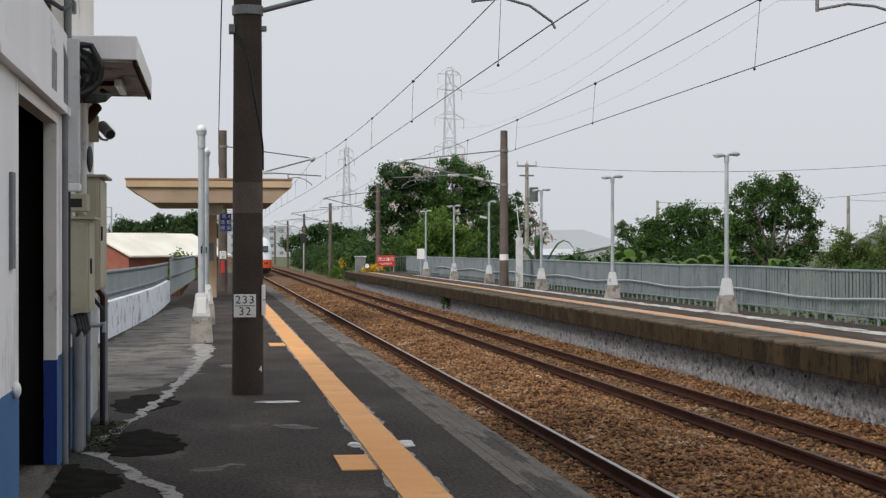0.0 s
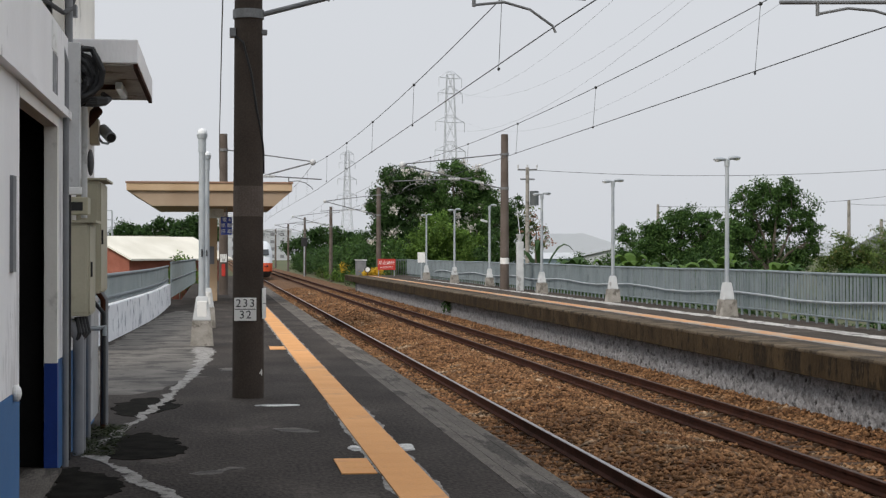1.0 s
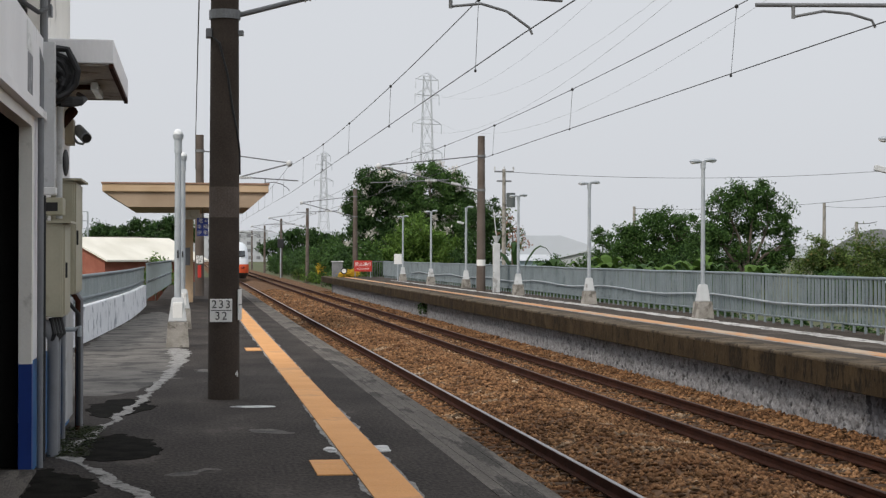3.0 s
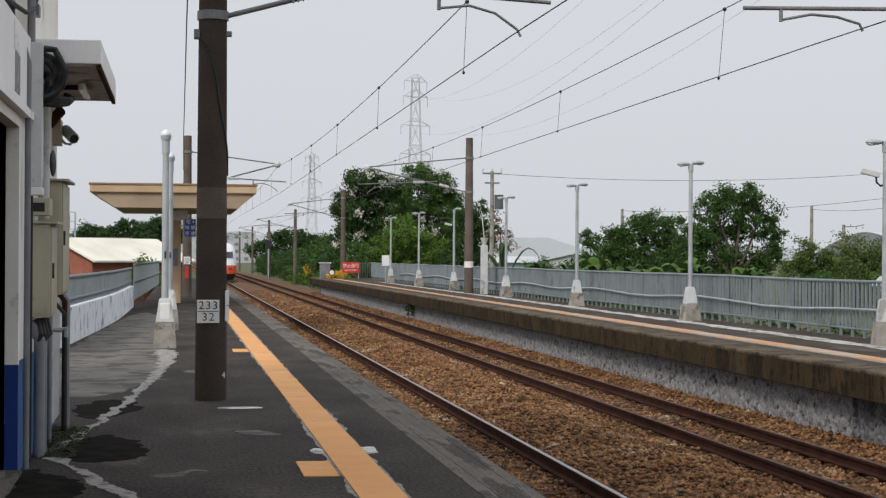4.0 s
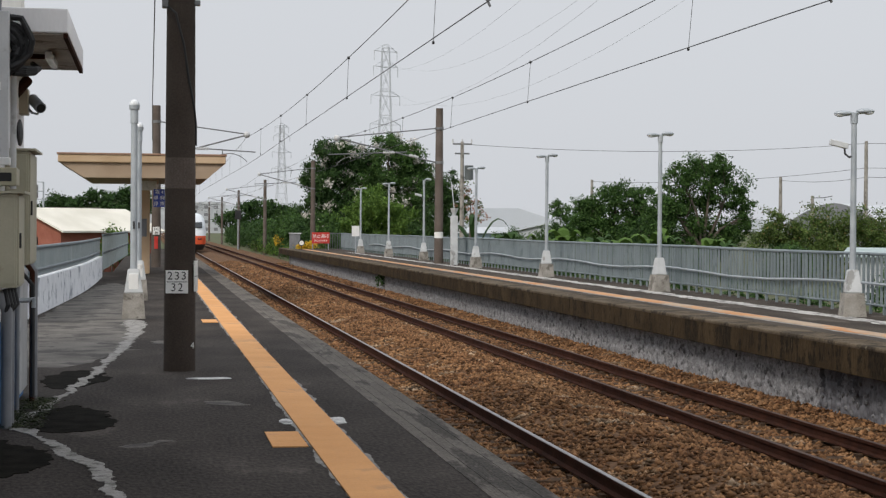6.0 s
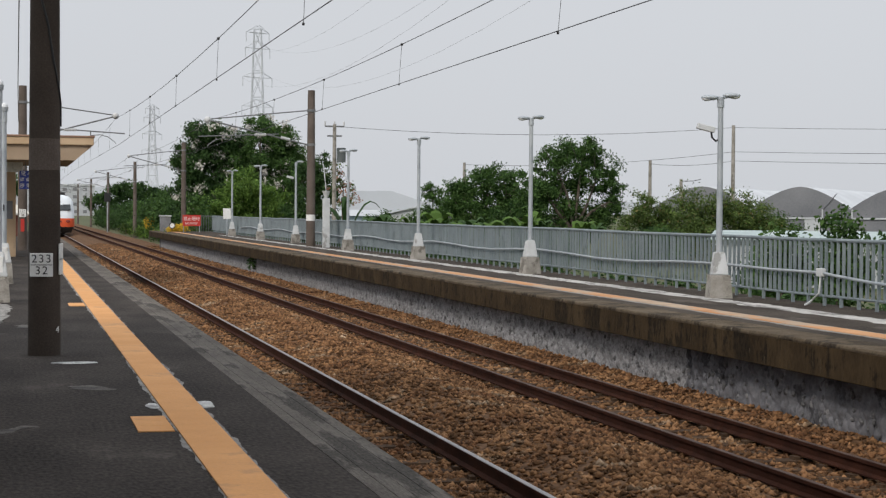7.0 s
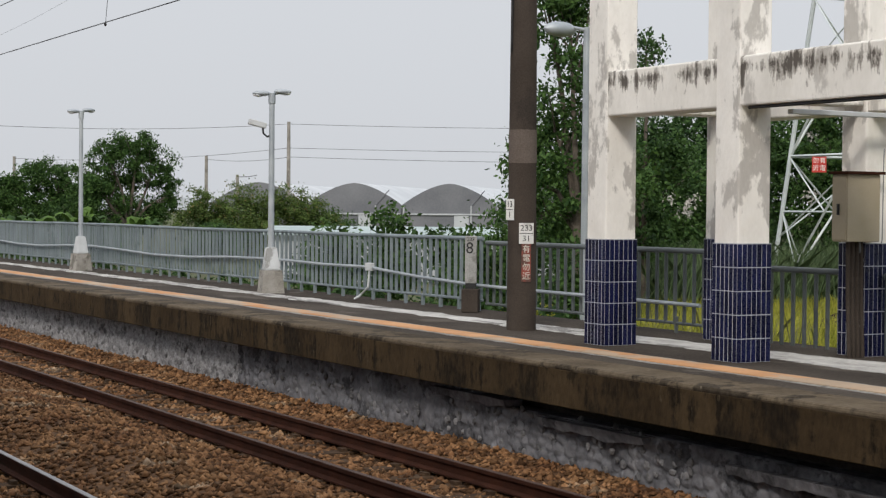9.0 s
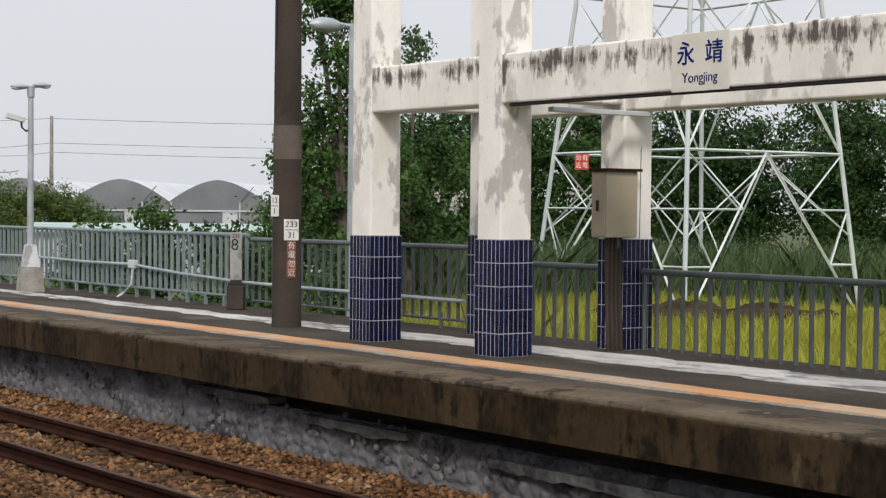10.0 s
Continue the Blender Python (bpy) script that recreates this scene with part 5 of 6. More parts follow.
part("cable_box", box(bmesh.new(), 0.0, 0.08, 13.45, 13.58, 3.46, 3.55, bevel=0.005), PIPE_GREY, svc)
coil = thing("cable_coil", "thick bundle of black cables looping under the canopy", "cable bundle", WX, 0, 0)
q = random.Random(4)
for i in range(12):
    o, dx = q.uniform(-0.07, 0.05), q.uniform(-0.035, 0.035)
    inner = q.uniform(0.35, 1.0)
    pts = [(0.10 + dx * 0.8 + (0.15 * inner + q.uniform(-0.012, 0.012)) * math.sin(a), 13.455 + 0.8 * o + q.uniform(-0.02, 0.02), 2.985 + (0.20 * inner + q.uniform(-0.02, 0.02)) * math.cos(a) + 0.8 * dx) for a in (-0.5, 0, 0.5, 1.0, 1.5, 2.0, 2.5, 3.0, 3.5)]
    part("cable", path_tube(bmesh.new(), pts, 0.026, n=8), BLACK, coil)
for i in range(4):
    part("cable", path_tube(bmesh.new(), [(0.14, 13.46, 2.82 - 0.015 * i), (0.22, 13.52, 2.82 - 0.015 * i), (0.29, 13.65, 2.83 - 0.01 * i), (0.31, 13.85, 2.85), (0.25, 14.0, 2.90)], 0.022, n=8), BLACK, coil)
cv = thing("wall_camera", "grey bullet surveillance camera on a wall bracket", "surveillance camera", WX - 0.09, 16.1, 0)
part("junction_box", box(bmesh.new(), 0.02, 0.17, -0.12, 0.10, 2.62, 2.86, bevel=0.01), BOX_TAN, cv)
part("bracket", path_tube(bmesh.new(), [(0.15, 0, 2.70), (0.20, -0.02, 2.64), (0.25, -0.05, 2.63), (0.27, -0.06, 2.66)], 0.012), GALV, cv)
part("housing", T((0.20, 0.06, 2.77), (0.285, -0.14, 2.68), 0.052, n=18), GALV, cv, smooth=True)
part("lens", T((0.286, -0.142, 2.679), (0.291, -0.152, 2.674), 0.040, n=18), BLACK, cv)
part("brown_pipe", T((0.06, -0.2, 2.80), (0.16, -0.05, 2.94), 0.05, n=12), RUST, cv)
dish = thing("black_disc", "black oval disc leaning on the wall", "disc", WX, 15.4, 0)
part("disc", ball(bmesh.new(), (0.05, 0, 2.42), 0.025, 0.22, 0.12), BLACK, dish)

# low parapet with railing along the platform's back
pp = thing("parapet", "peeling whitewashed low wall curving along the platform back", "parapet wall", kind="structure")
PA = [(-2.10, 28.0), (-2.03, 29.3), (-1.88, 32.2), (-1.67, 37.4), (-1.56, 40.5), (-1.48, 43.6), (-1.43, 48.5), (-1.41, 54.0)]
GRAFF = surf("flaking_whitewash", (0.70, 0.72, 0.755), (0.82, 0.84, 0.865), 2.6, 0.85, 0.4, 30, (0.26, 0.29, 0.33), 0.26, fleck=0.08, drips=(((0.20, 0.225, 0.26), 9.0, 1.14, 3.0),))
for (x0, y0), (x1, y1) in zip(PA, PA[1:]):
    bm = bmesh.new()
    prism(bm, [(x0 - 0.2, y0), (x0, y0), (x1, y1), (x1 - 0.2, y1)], "z", -0.4, 0.655)
    part("wall_section", bm, GRAFF, pp)
rl = thing("back_railing", "blue-grey steel railing on the low parapet", "railing", group="back railings")
for (x0, y0), (x1, y1) in zip(PA, PA[1:]):
    d = math.hypot(x1 - x0, y1 - y0)
    for z, rr in ((1.205, 0.035), (0.80, 0.035), (0.70, 0.02)):
        part("rail", T((x0 - 0.08, y0, z), (x1 - 0.08, y1, z), rr, n=8), FENCE_BLUE, rl)
    for i in range(int(d / 0.15)):
        t = i * 0.15 / d
        part("slat", B(-0.012, 0.012, -0.045, 0.045, 0.72, 1.19), FENCE_BLUE, rl, at=pose(x0 - 0.08 + (x1 - x0) * t, y0 + (y1 - y0) * t, 0))
r2 = thing("back_railing", "blue-grey steel railing beyond the parapet's end", "railing", group="back railings")
for z in (1.32, 0.75):
    part("rail", T((-1.41, 54.2, z), (-0.98, 84, z), 0.035, n=8), FENCE_BLUE, r2)
for i in range(110):
    t = i / 110
    part("slat", B(-0.012, 0.012, -0.035, 0.035, 0.2, 1.31), FENCE_BLUE, r2, at=pose(-1.41 + 0.43 * t, 54.2 + 29.8 * t, 0))


# ---- plants ----
def clump_rows(r, blobs, per, k, spread):
    rows = []
    for x, y, z, rx, ry, rz in blobs:
        n = max(5, int(per * 1.9 * rx * rz))
        for _ in range(n):
            d = np.array([r.gauss(0, 1), r.gauss(0, 1), r.gauss(0, 1) + 0.25])
            d /= np.linalg.norm(d)
            f = r.uniform(0.60, 1.06) if r.random() < 0.7 else r.uniform(0.1, 0.6)
            rows.append((x + d[0] * rx * f, y + d[1] * ry * f, z + d[2] * rz * f, spread * r.uniform(0.6, 1.3), k * r.uniform(0.6, 1.3)))
    return rows


def tree(x, y, blobs, label, mat=LEAF_MID, leaf=0.3, per=5, k=42, spread=0.5, trunk=0.16, seed=1, category="tree", name="tree", bloom=None, z=GROUND_Z):
    """Tapered trunk with limbs to each mass of the crown, and the crown's leaves in loose clumps with gaps."""
    r, g = random.Random(seed), np.random.default_rng(seed)
    t = thing(name, label, category, x, y, z)
    lo = min(b[2] - b[5] for b in blobs)
    fork = max(0.5, lo + 0.35)
    bm = bmesh.new()
    tube(bm, (0, 0, -0.2), (r.uniform(-0.1, 0.1), 0, fork), trunk, trunk * 0.75, n=9)
    part("trunk", bm, BARK, t)
    for b in blobs:
        bm = bmesh.new()
        p = Vector((0, 0, fork - 0.1))
        e = Vector((b[0], b[1], b[2]))
        m = p.lerp(e, 0.5) + Vector((r.uniform(-0.2, 0.2), r.uniform(-0.2, 0.2), 0.25))
        tube(bm, p, m, trunk * 0.6, trunk * 0.4, n=7)
        tube(bm, m, e, trunk * 0.4, trunk * 0.15, n=7)
        for _ in range(5):
            q = e + Vector((r.uniform(-1, 1) * b[3] * 0.8, r.uniform(-1, 1) * b[4] * 0.8, r.uniform(-0.2, 0.9) * b[5]))
            tube(bm, m.lerp(e, r.uniform(0.1, 0.9)), q, trunk * 0.2, trunk * 0.06, n=5)
        part("limb", bm, BARK, t)
    far = y > 70
    v, f = leaves(g, clump_rows(r, blobs, per, k * (2.3 if far else 1.0), spread * (0.85 if far else 1.0)), leaf * (0.68 if far else 1.0), fine=far)
    cr = raw("crown", v, f, mat, t)
    tagged(cr, kind="stuff")
    if bloom:
        rows = [(x_, y_, z_, spread * 0.5, k * 0.6) for x_, y_, z_, s_, k_ in clump_rows(random.Random(seed + 50), blobs, per * bloom[1], k, spread)]
        v, f = leaves(g, rows, leaf * 0.8)
        tagged(raw("bloom", v, f, bloom[0], t), "pale dry seed heads", kind="stuff")
    return t


def bush(x, y, blobs, label, mat, leaf, per, k, spread, seed, category="bush", name="bush", z=GROUND_Z):
    r, g = random.Random(seed), np.random.default_rng(seed)
    t = thing(name, label, category, x, y, z)
    bm = bmesh.new()
    for b in blobs:
        tube(bm, (b[0] * 0.6, b[1] * 0.6, -0.1), (b[0], b[1], b[2]), 0.05, 0.02, n=6)
    part("stem", bm, BARK, t)
    far = y > 70
    v, f = leaves(g, clump_rows(r, blobs, per, k * (2.0 if far else 1.0), spread), leaf * (0.72 if far else 1.0), fine=far)
    tagged(raw("foliage", v, f, mat, t), kind="stuff")
    return t


def fan(x, y, h, label, seed, mat=LEAF_FRESH, n=8, w=0.32, z=GROUND_Z, category="banana plant", name="banana_plant"):
    """Broad arching leaves from a short stem."""
    r = random.Random(seed)
    t = thing(name, label, category, x, y, z)
    part("stem", T((0, 0, -0.1), (0, 0, h * 0.45), 0.12, 0.08, n=9), LEAF_OLIVE, t)
    for i in range(n):
        a = 6.283 * i / n + r.uniform(-0.3, 0.3)
        out, up = r.uniform(0.25, 0.45) * h, r.uniform(0.30, 0.52) * h
        bm = bmesh.new()
        rows = []
        for j in range(7):
            s = j / 6
            p = Vector((math.cos(a) * out * s, math.sin(a) * out * s, h * 0.42 + up * math.sin(s * 2.3) * 0.95))
            ww = w * math.sin(math.pi * min(0.97, s * 0.9 + 0.08))
            side_ = Vector((-math.sin(a), math.cos(a), 0)) * ww
            rows.append((bm.verts.new(p - side_ + Vector((0, 0, -ww * 0.3))), bm.verts.new(p), bm.verts.new(p + side_ + Vector((0, 0, -ww * 0.3)))))
        for p, q in zip(rows, rows[1:]):
            bm.faces.new((p[0], p[1], q[1], q[0]))
            bm.faces.new((p[1], p[2], q[2], q[1]))
        part("leaf", bm, mat, t)
    return t


# big trees behind the far end of the opposite platform
tree(15.2, 128, [(-1.2, 0, 8.0, 2.1, 2, 1.5), (0.9, 0.5, 7.2, 2.0, 2, 1.8), (-2.2, 0, 6.0, 1.9, 1.8, 1.7), (0.4, 0.5, 5.2, 2.6, 2, 2.0), (-2.0, 0, 4.0, 1.9, 1.7, 1.6), (0, -1, 3.0, 2.6, 2, 1.6)],
     "broad dark green tree with pale seed heads behind the platform", LEAF_DARK, 0.30, 7, 70, 0.55, 0.25, 21, bloom=(BLOOM_PALE, 0.42))
tree(18.4, 127, [(-0.6, 0, 8.5, 1.8, 2, 1.4), (1.0, 0, 8.0, 1.6, 1.6, 1.5), (2.0, 0, 6.6, 1.5, 1.6, 1.7), (-0.4, 0, 6.2, 2.5, 2, 1.9), (1.4, -0.6, 4.6, 2.0, 2, 1.9), (-1.0, -1, 3.6, 2.0, 2, 1.6), (0, -1, 2.2, 2.6, 2, 1.5)],
     "tall broad green tree with pale seed heads behind the platform", LEAF_MID, 0.28, 7, 70, 0.5, 0.25, 22, bloom=(BLOOM_PALE, 0.30))
tree(16.0, 121, [(0, 0, 4.0, 2.0, 1.6, 1.6), (1.6, 0, 3.0, 1.8, 1.5, 1.5), (-1.8, 0, 2.8, 1.5, 1.4, 1.4), (0, 0, 2.0, 2.4, 1.5, 1.3)], "fresh green leafy tree behind the fence end", LEAF_FRESH, 0.26, 8, 64, 0.5, 0.15, 23)
tree(20.4, 118, [(0, 0, 5.6, 1.3, 1.2, 1.5), (0.2, 0, 3.8, 1.7, 1.4, 1.7), (-0.6, 0, 2.2, 1.9, 1.4, 1.4)], "dark narrow tree behind the fence", LEAF_DARK, 0.26, 8, 60, 0.45, 0.15, 24)
tree(20.6, 108, [(-0.3, 0, 4.9, 0.8, 0.7, 1.1), (0.3, 0, 3.6, 0.8, 0.7, 0.9)], "thin tree covered in reddish seed heads", LEAF_OLIVE, 0.22, 5, 24, 0.35, 0.1, 25, bloom=(BLOOM_RED, 1.6))
# trees in the middle of the farmland
tree(29.3, 105, [(-2.0, 0, 3.2, 1.2, 1.3, 1.2), (2.4, 0, 3.0, 1.2, 1.2, 1.3), (-1.4, 0, 4.1, 1.3, 1.3, 1.1), (0.2, 0, 4.7, 1.3, 1.3, 1.1), (1.7, 0, 4.3, 1.2, 1.2, 1.1), (-0.4, 0, 2.8, 2.2, 1.6, 1.3), (1.4, 0, 2.7, 1.6, 1.5, 1.3)],
     "rounded green orchard tree beyond the fence", LEAF_MID, 0.24, 9, 60, 0.42, 0.18, 31)
tree(32.6, 97, [(-2.5, 0, 4.5, 1.0, 1.0, 1.3), (-2.7, 0.4, 2.6, 1.2, 1.0, 1.2), (-1.2, 0, 5.6, 1.4, 1.3, 1.2), (0.5, 0, 6.2, 1.4, 1.3, 1.1), (1.6, 0, 5.2, 1.3, 1.2, 1.3), (-1.7, 0, 3.8, 1.2, 1.2, 1.3), (2.5, 0, 3.6, 1.1, 1.0, 1.2), (0.3, 0.8, 4.2, 1.6, 0.8, 1.0), (-0.6, 0.4, 2.4, 1.7, 1.0, 1.1), (1.5, 0.4, 2.3, 1.6, 1.0, 1.1)],
     "open-crowned tree with bare limbs showing in its middle", LEAF_MID, 0.23, 9, 62, 0.42, 0.2, 32)
tree(30.2, 100, [(0, 0, 1.8, 1.8, 1.2, 1.4), (2.2, 0, 1.6, 1.6, 1.2, 1.3)], "dark green undergrowth tree", LEAF_DARK, 0.24, 9, 56, 0.4, 0.1, 33)
tree(29.5, 120, [(0, 0, 3.8, 0.7, 0.7, 1.3), (0, 0, 2.4, 1.0, 1.0, 1.2)], "small pointed tree beyond the fence", LEAF_MID, 0.24, 9, 50, 0.35, 0.1, 34)
for i, (x, y, h, s) in enumerate(((35.5, 93, 3.9, 1.9), (38.0, 92, 4.2, 2.0), (40.5, 92, 4.0, 1.8), (42.5, 93, 3.5, 1.7), (36.5, 88, 2.8, 1.5), (45.5, 96, 2.7, 1.7), (27.0, 112, 2.8, 1.8), (24.0, 112, 2.6, 1.6))):
    bush(x, y, [(0, 0, h * 0.6, s, 1.4, h * 0.42), (s * 0.7, 0.3, h * 0.42, s * 0.7, 1.2, h * 0.36)], "olive green thicket beyond the fence", LEAF_OLIVE if i < 5 else LEAF_MID, 0.20, 9, 56, 0.4, 60 + i)
# hedge along the line beyond the platform end
q = random.Random(9)
for i in range(16):
    y = 121 + i * 9.0
    h = q.uniform(2.9, 4.4) + (0.9 if i in (1, 2) else 0) - 0.05 * i
    xx = 13.1 + q.uniform(-0.4, 0.5)
    bush(xx, y, [(-0.3, 0, h * 0.60, 1.5, 2.4, h * 0.42), (0.8, 3.4, h * 0.55, 1.6, 2.5, h * 0.42), (-0.7, -2.2, h * 0.36, 1.0, 1.8, h * 0.3)], "dense dark green hedge beside the line", LEAF_DARK if i % 3 else LEAF_MID, 0.30, 8, 40, 0.45, 80 + i, "hedge", "hedge")
for i in range(9):
    y = 116 + i * 9
    bush(11.9 + q.uniform(-0.2, 0.3), y, [(0, 0, 0.75, 0.8, 1.8, 0.75), (0.3, 2.5, 0.55, 0.7, 1.6, 0.6)], "light green weeds on the track bank", LEAF_FRESH if i % 2 else LEAF_OLIVE, 0.24, 12, 36, 0.3, 110 + i, "weeds", "weeds")
for x, y, z in ((10.25, 113.2, 0.0), (10.6, 113.6, 0.1), (11.4, 150, 0.2)):
    bush(x, y, [(0, 0, 1.3 + z, 0.45, 0.4, 0.42)], "yellow flowering shrub at the platform end", FLOWER, 0.16, 40, 26, 0.25, int(y * 3 + x), "shrub", "flowering_shrub")
    bush(x, y + 0.3, [(0, 0, 0.9 + z, 0.5, 0.5, 0.55)], "green foliage of a flowering shrub", LEAF_FRESH, 0.16, 30, 26, 0.25, int(y * 3 + x) + 1, "shrub", "shrub")
tree(22, 340, [(0, 0, 5.6, 4.5, 3, 2.6), (5, 0, 4.6, 4.5, 3, 2.4), (-5, 0, 4.2, 3.6, 3, 2.2)], "hazy distant tree group", LEAF_DARK, 0.8, 1.8, 40, 1.1, 0.3, 130)
# low growth right behind the slat fence, and banana plants
for i in range(19):
    y = 23.5 + i * 4.6
    hh = q.uniform(0.7, 1.25)
    bush(13.9 + q.uniform(-0.2, 0.4), y, [(0, 0, 0.75, 0.6, 1.7, 0.75), (0.2, 2.0, 0.6, 0.6, 1.4, 0.65 + 0.15 * hh)], "climbing green weeds behind the fence", LEAF_DARK, 0.13, 22, 50, 0.28, 140 + i, "weeds", "weeds")
for i, (x, y, h) in enumerate(((15.2, 29.4, 2.9), (14.9, 31.2, 2.5), (15.6, 27.6, 2.6), (15.3, 26.0, 2.5), (18.1, 29.4, 2.7), (16.2, 24.2, 2.4), (15.4, 33.0, 2.4))):
    bush(x, y, [(0, 0, h * 0.62, 0.5, 0.6, h * 0.36), (0.4, 0.3, h * 0.45, 0.5, 0.5, h * 0.3)], "leafy mango sapling behind the fence", LEAF_MID, 0.13, 44, 46, 0.24, 170 + i, "sapling", "sapling")
for i, (x, y, h) in enumerate(((22.6, 84, 3.2), (24.2, 86, 3.0), (25.6, 84, 3.4), (27.0, 87, 3.1), (23.0, 92, 3.4), (20.6, 88, 3.0), (19.2, 90, 3.1), (28.6, 84, 2.9), (18.0, 82, 2.7), (30.0, 86, 2.7), (21.3, 80, 2.8))):
    fan(x, y, h * 0.92, "banana plant with broad arching green leaves", 200 + i, LEAF_FRESH if i % 3 else LEAF_MID)
fan(12.95, 67.0, 3.9, "tall banana plant with upright leaves by the white post", 233, LEAF_DARK, 3, 0.16)
for i in range(12):
    bush(18 + i * 1.6, 80 + (i % 4) * 3.5, [(0, 0, 1.0, 1.2, 1.2, 0.9), (1.0, 0.4, 0.8, 1.0, 1.0, 0.8)], "mixed green undergrowth in the field", LEAF_MID if i % 2 else LEAF_DARK, 0.24, 9, 42, 0.38, 240 + i, "undergrowth", "undergrowth")

# tree and thicket behind the portal
tree(18.45, 27.6, [(-0.1, 0.2, 6.6, 0.85, 0.9, 1.0), (0.5, 0, 5.4, 0.9, 1.0, 0.9), (-0.35, 0.4, 4.4, 0.75, 0.9, 0.8), (0.6, 0, 3.4, 0.9, 1.0, 0.9), (-0.65, 0.7, 3.4, 0.5, 0.6, 0.7), (-0.45, 0.7, 2.6, 0.45, 0.6, 0.5), (-0.55, 0.6, 7.6, 0.55, 0.6, 0.6)],
     "tall leafy mango tree behind the railing", LEAF_MID, 0.12, 25, 95, 0.26, 0.12, 41)
tree(24.0, 33.2, [(-0.2, 0, 3.6, 1.0, 1.0, 1.1), (0.7, 0, 3.9, 0.8, 0.9, 0.8), (0.1, 0, 6.2, 0.32, 0.4, 0.75), (-0.4, 0, 2.2, 1.1, 1.1, 0.9)], "leafy green tree behind the railing", LEAF_DARK, 0.125, 22, 80, 0.26, 0.12, 42)
TH = ((27.6, 41.5, 4.6), (30, 42, 5.8), (32.5, 41, 6.6), (36, 40, 6.6), (39, 38, 6.6), (41.5, 35, 6.8), (43, 31.5, 6.6), (44, 28, 6.4), (44.6, 24.6, 6.0), (28.2, 38.5, 4.4), (45, 21.5, 5.6))
for i, (x, y, h) in enumerate(TH):
    tree(x, y, [(0, 0, h * 0.78, 1.9, 1.7, h * 0.24), (1.2, -0.5, h * 0.58, 2.0, 1.6, h * 0.26), (-1.2, -0.6, h * 0.52, 1.9, 1.5, h * 0.26), (0.2, -0.9, h * 0.30, 2.3, 1.4, h * 0.24)],
         "dark green thicket tree at the field's edge", LEAF_DARK if i % 3 else LEAF_MID, 0.155, 15, 80, 0.42, 0.1, 300 + i, bloom=(BLOOM_PALE, 0.03) if i % 2 else None)


# paddy field and reeds
g = np.random.default_rng(77)
tagged(part("paddy_field", B(13.6, 60, 2, 38, GROUND_Z, GROUND_Z + 0.25), PADDY), "ripe yellow-green rice field", "field", kind="structure")
n = 84000
x = 14 + 17 * g.uniform(0, 1, n) ** 1.1
y = g.uniform(6, 33, n)
v, f = blades(g, x, y, GROUND_Z + 0.2, 0.52, 0.013, 0.30)
tagged(raw("rice_plants", v, f, LEAF_RICE), "ripe yellow-green rice plants", "rice", kind="stuff")
n = 15000
t = g.uniform(0, 1, n)
x = 24.5 + 17 * t + g.normal(0, 0.9, n)
y = 36.5 - 10.5 * np.clip((t - 0.45) / 0.55, 0, 1) ** 1.4 + g.normal(0, 0.9, n) - 2.2
v, f = blades(g, x, y, GROUND_Z, 1.9, 0.013, 0.42)
tagged(raw("tall_reeds", v, f, leafy("reed_green", (0.040, 0.072, 0.030), (0.15, 0.205, 0.10))), "tall green and dry reeds at the field's edge", "reeds", kind="stuff")
n = 260
v, f = blades(g, g.uniform(16.5, 20, n), g.uniform(21, 26, n), GROUND_Z, 1.35, 0.007, 0.35)
tagged(raw("dry_reeds", v, f, STRAW), "dry brown reeds behind the railing", "reeds", kind="stuff")
# moss and weeds at the foot of the building
n = 900
rows = [(-1.05 + g.uniform(-0.06, 0.22), g.uniform(13.6, 16.0), 0.012 + 0.02 * g.uniform(), 0.06, 10) for _ in range(260)]
v, f = leaves(g, rows, 0.032)
v[:, 2] = 0.006 + np.abs(v[:, 2]) * 0.35
tagged(raw("moss", v, f, LEAF_MOSS), "dark moss and weeds at the building's foot", "moss", kind="stuff")


# ---- transmission towers ----
def bar(bm, a, b, r):
    return tube(bm, a, b, r, n=4, caps=False)


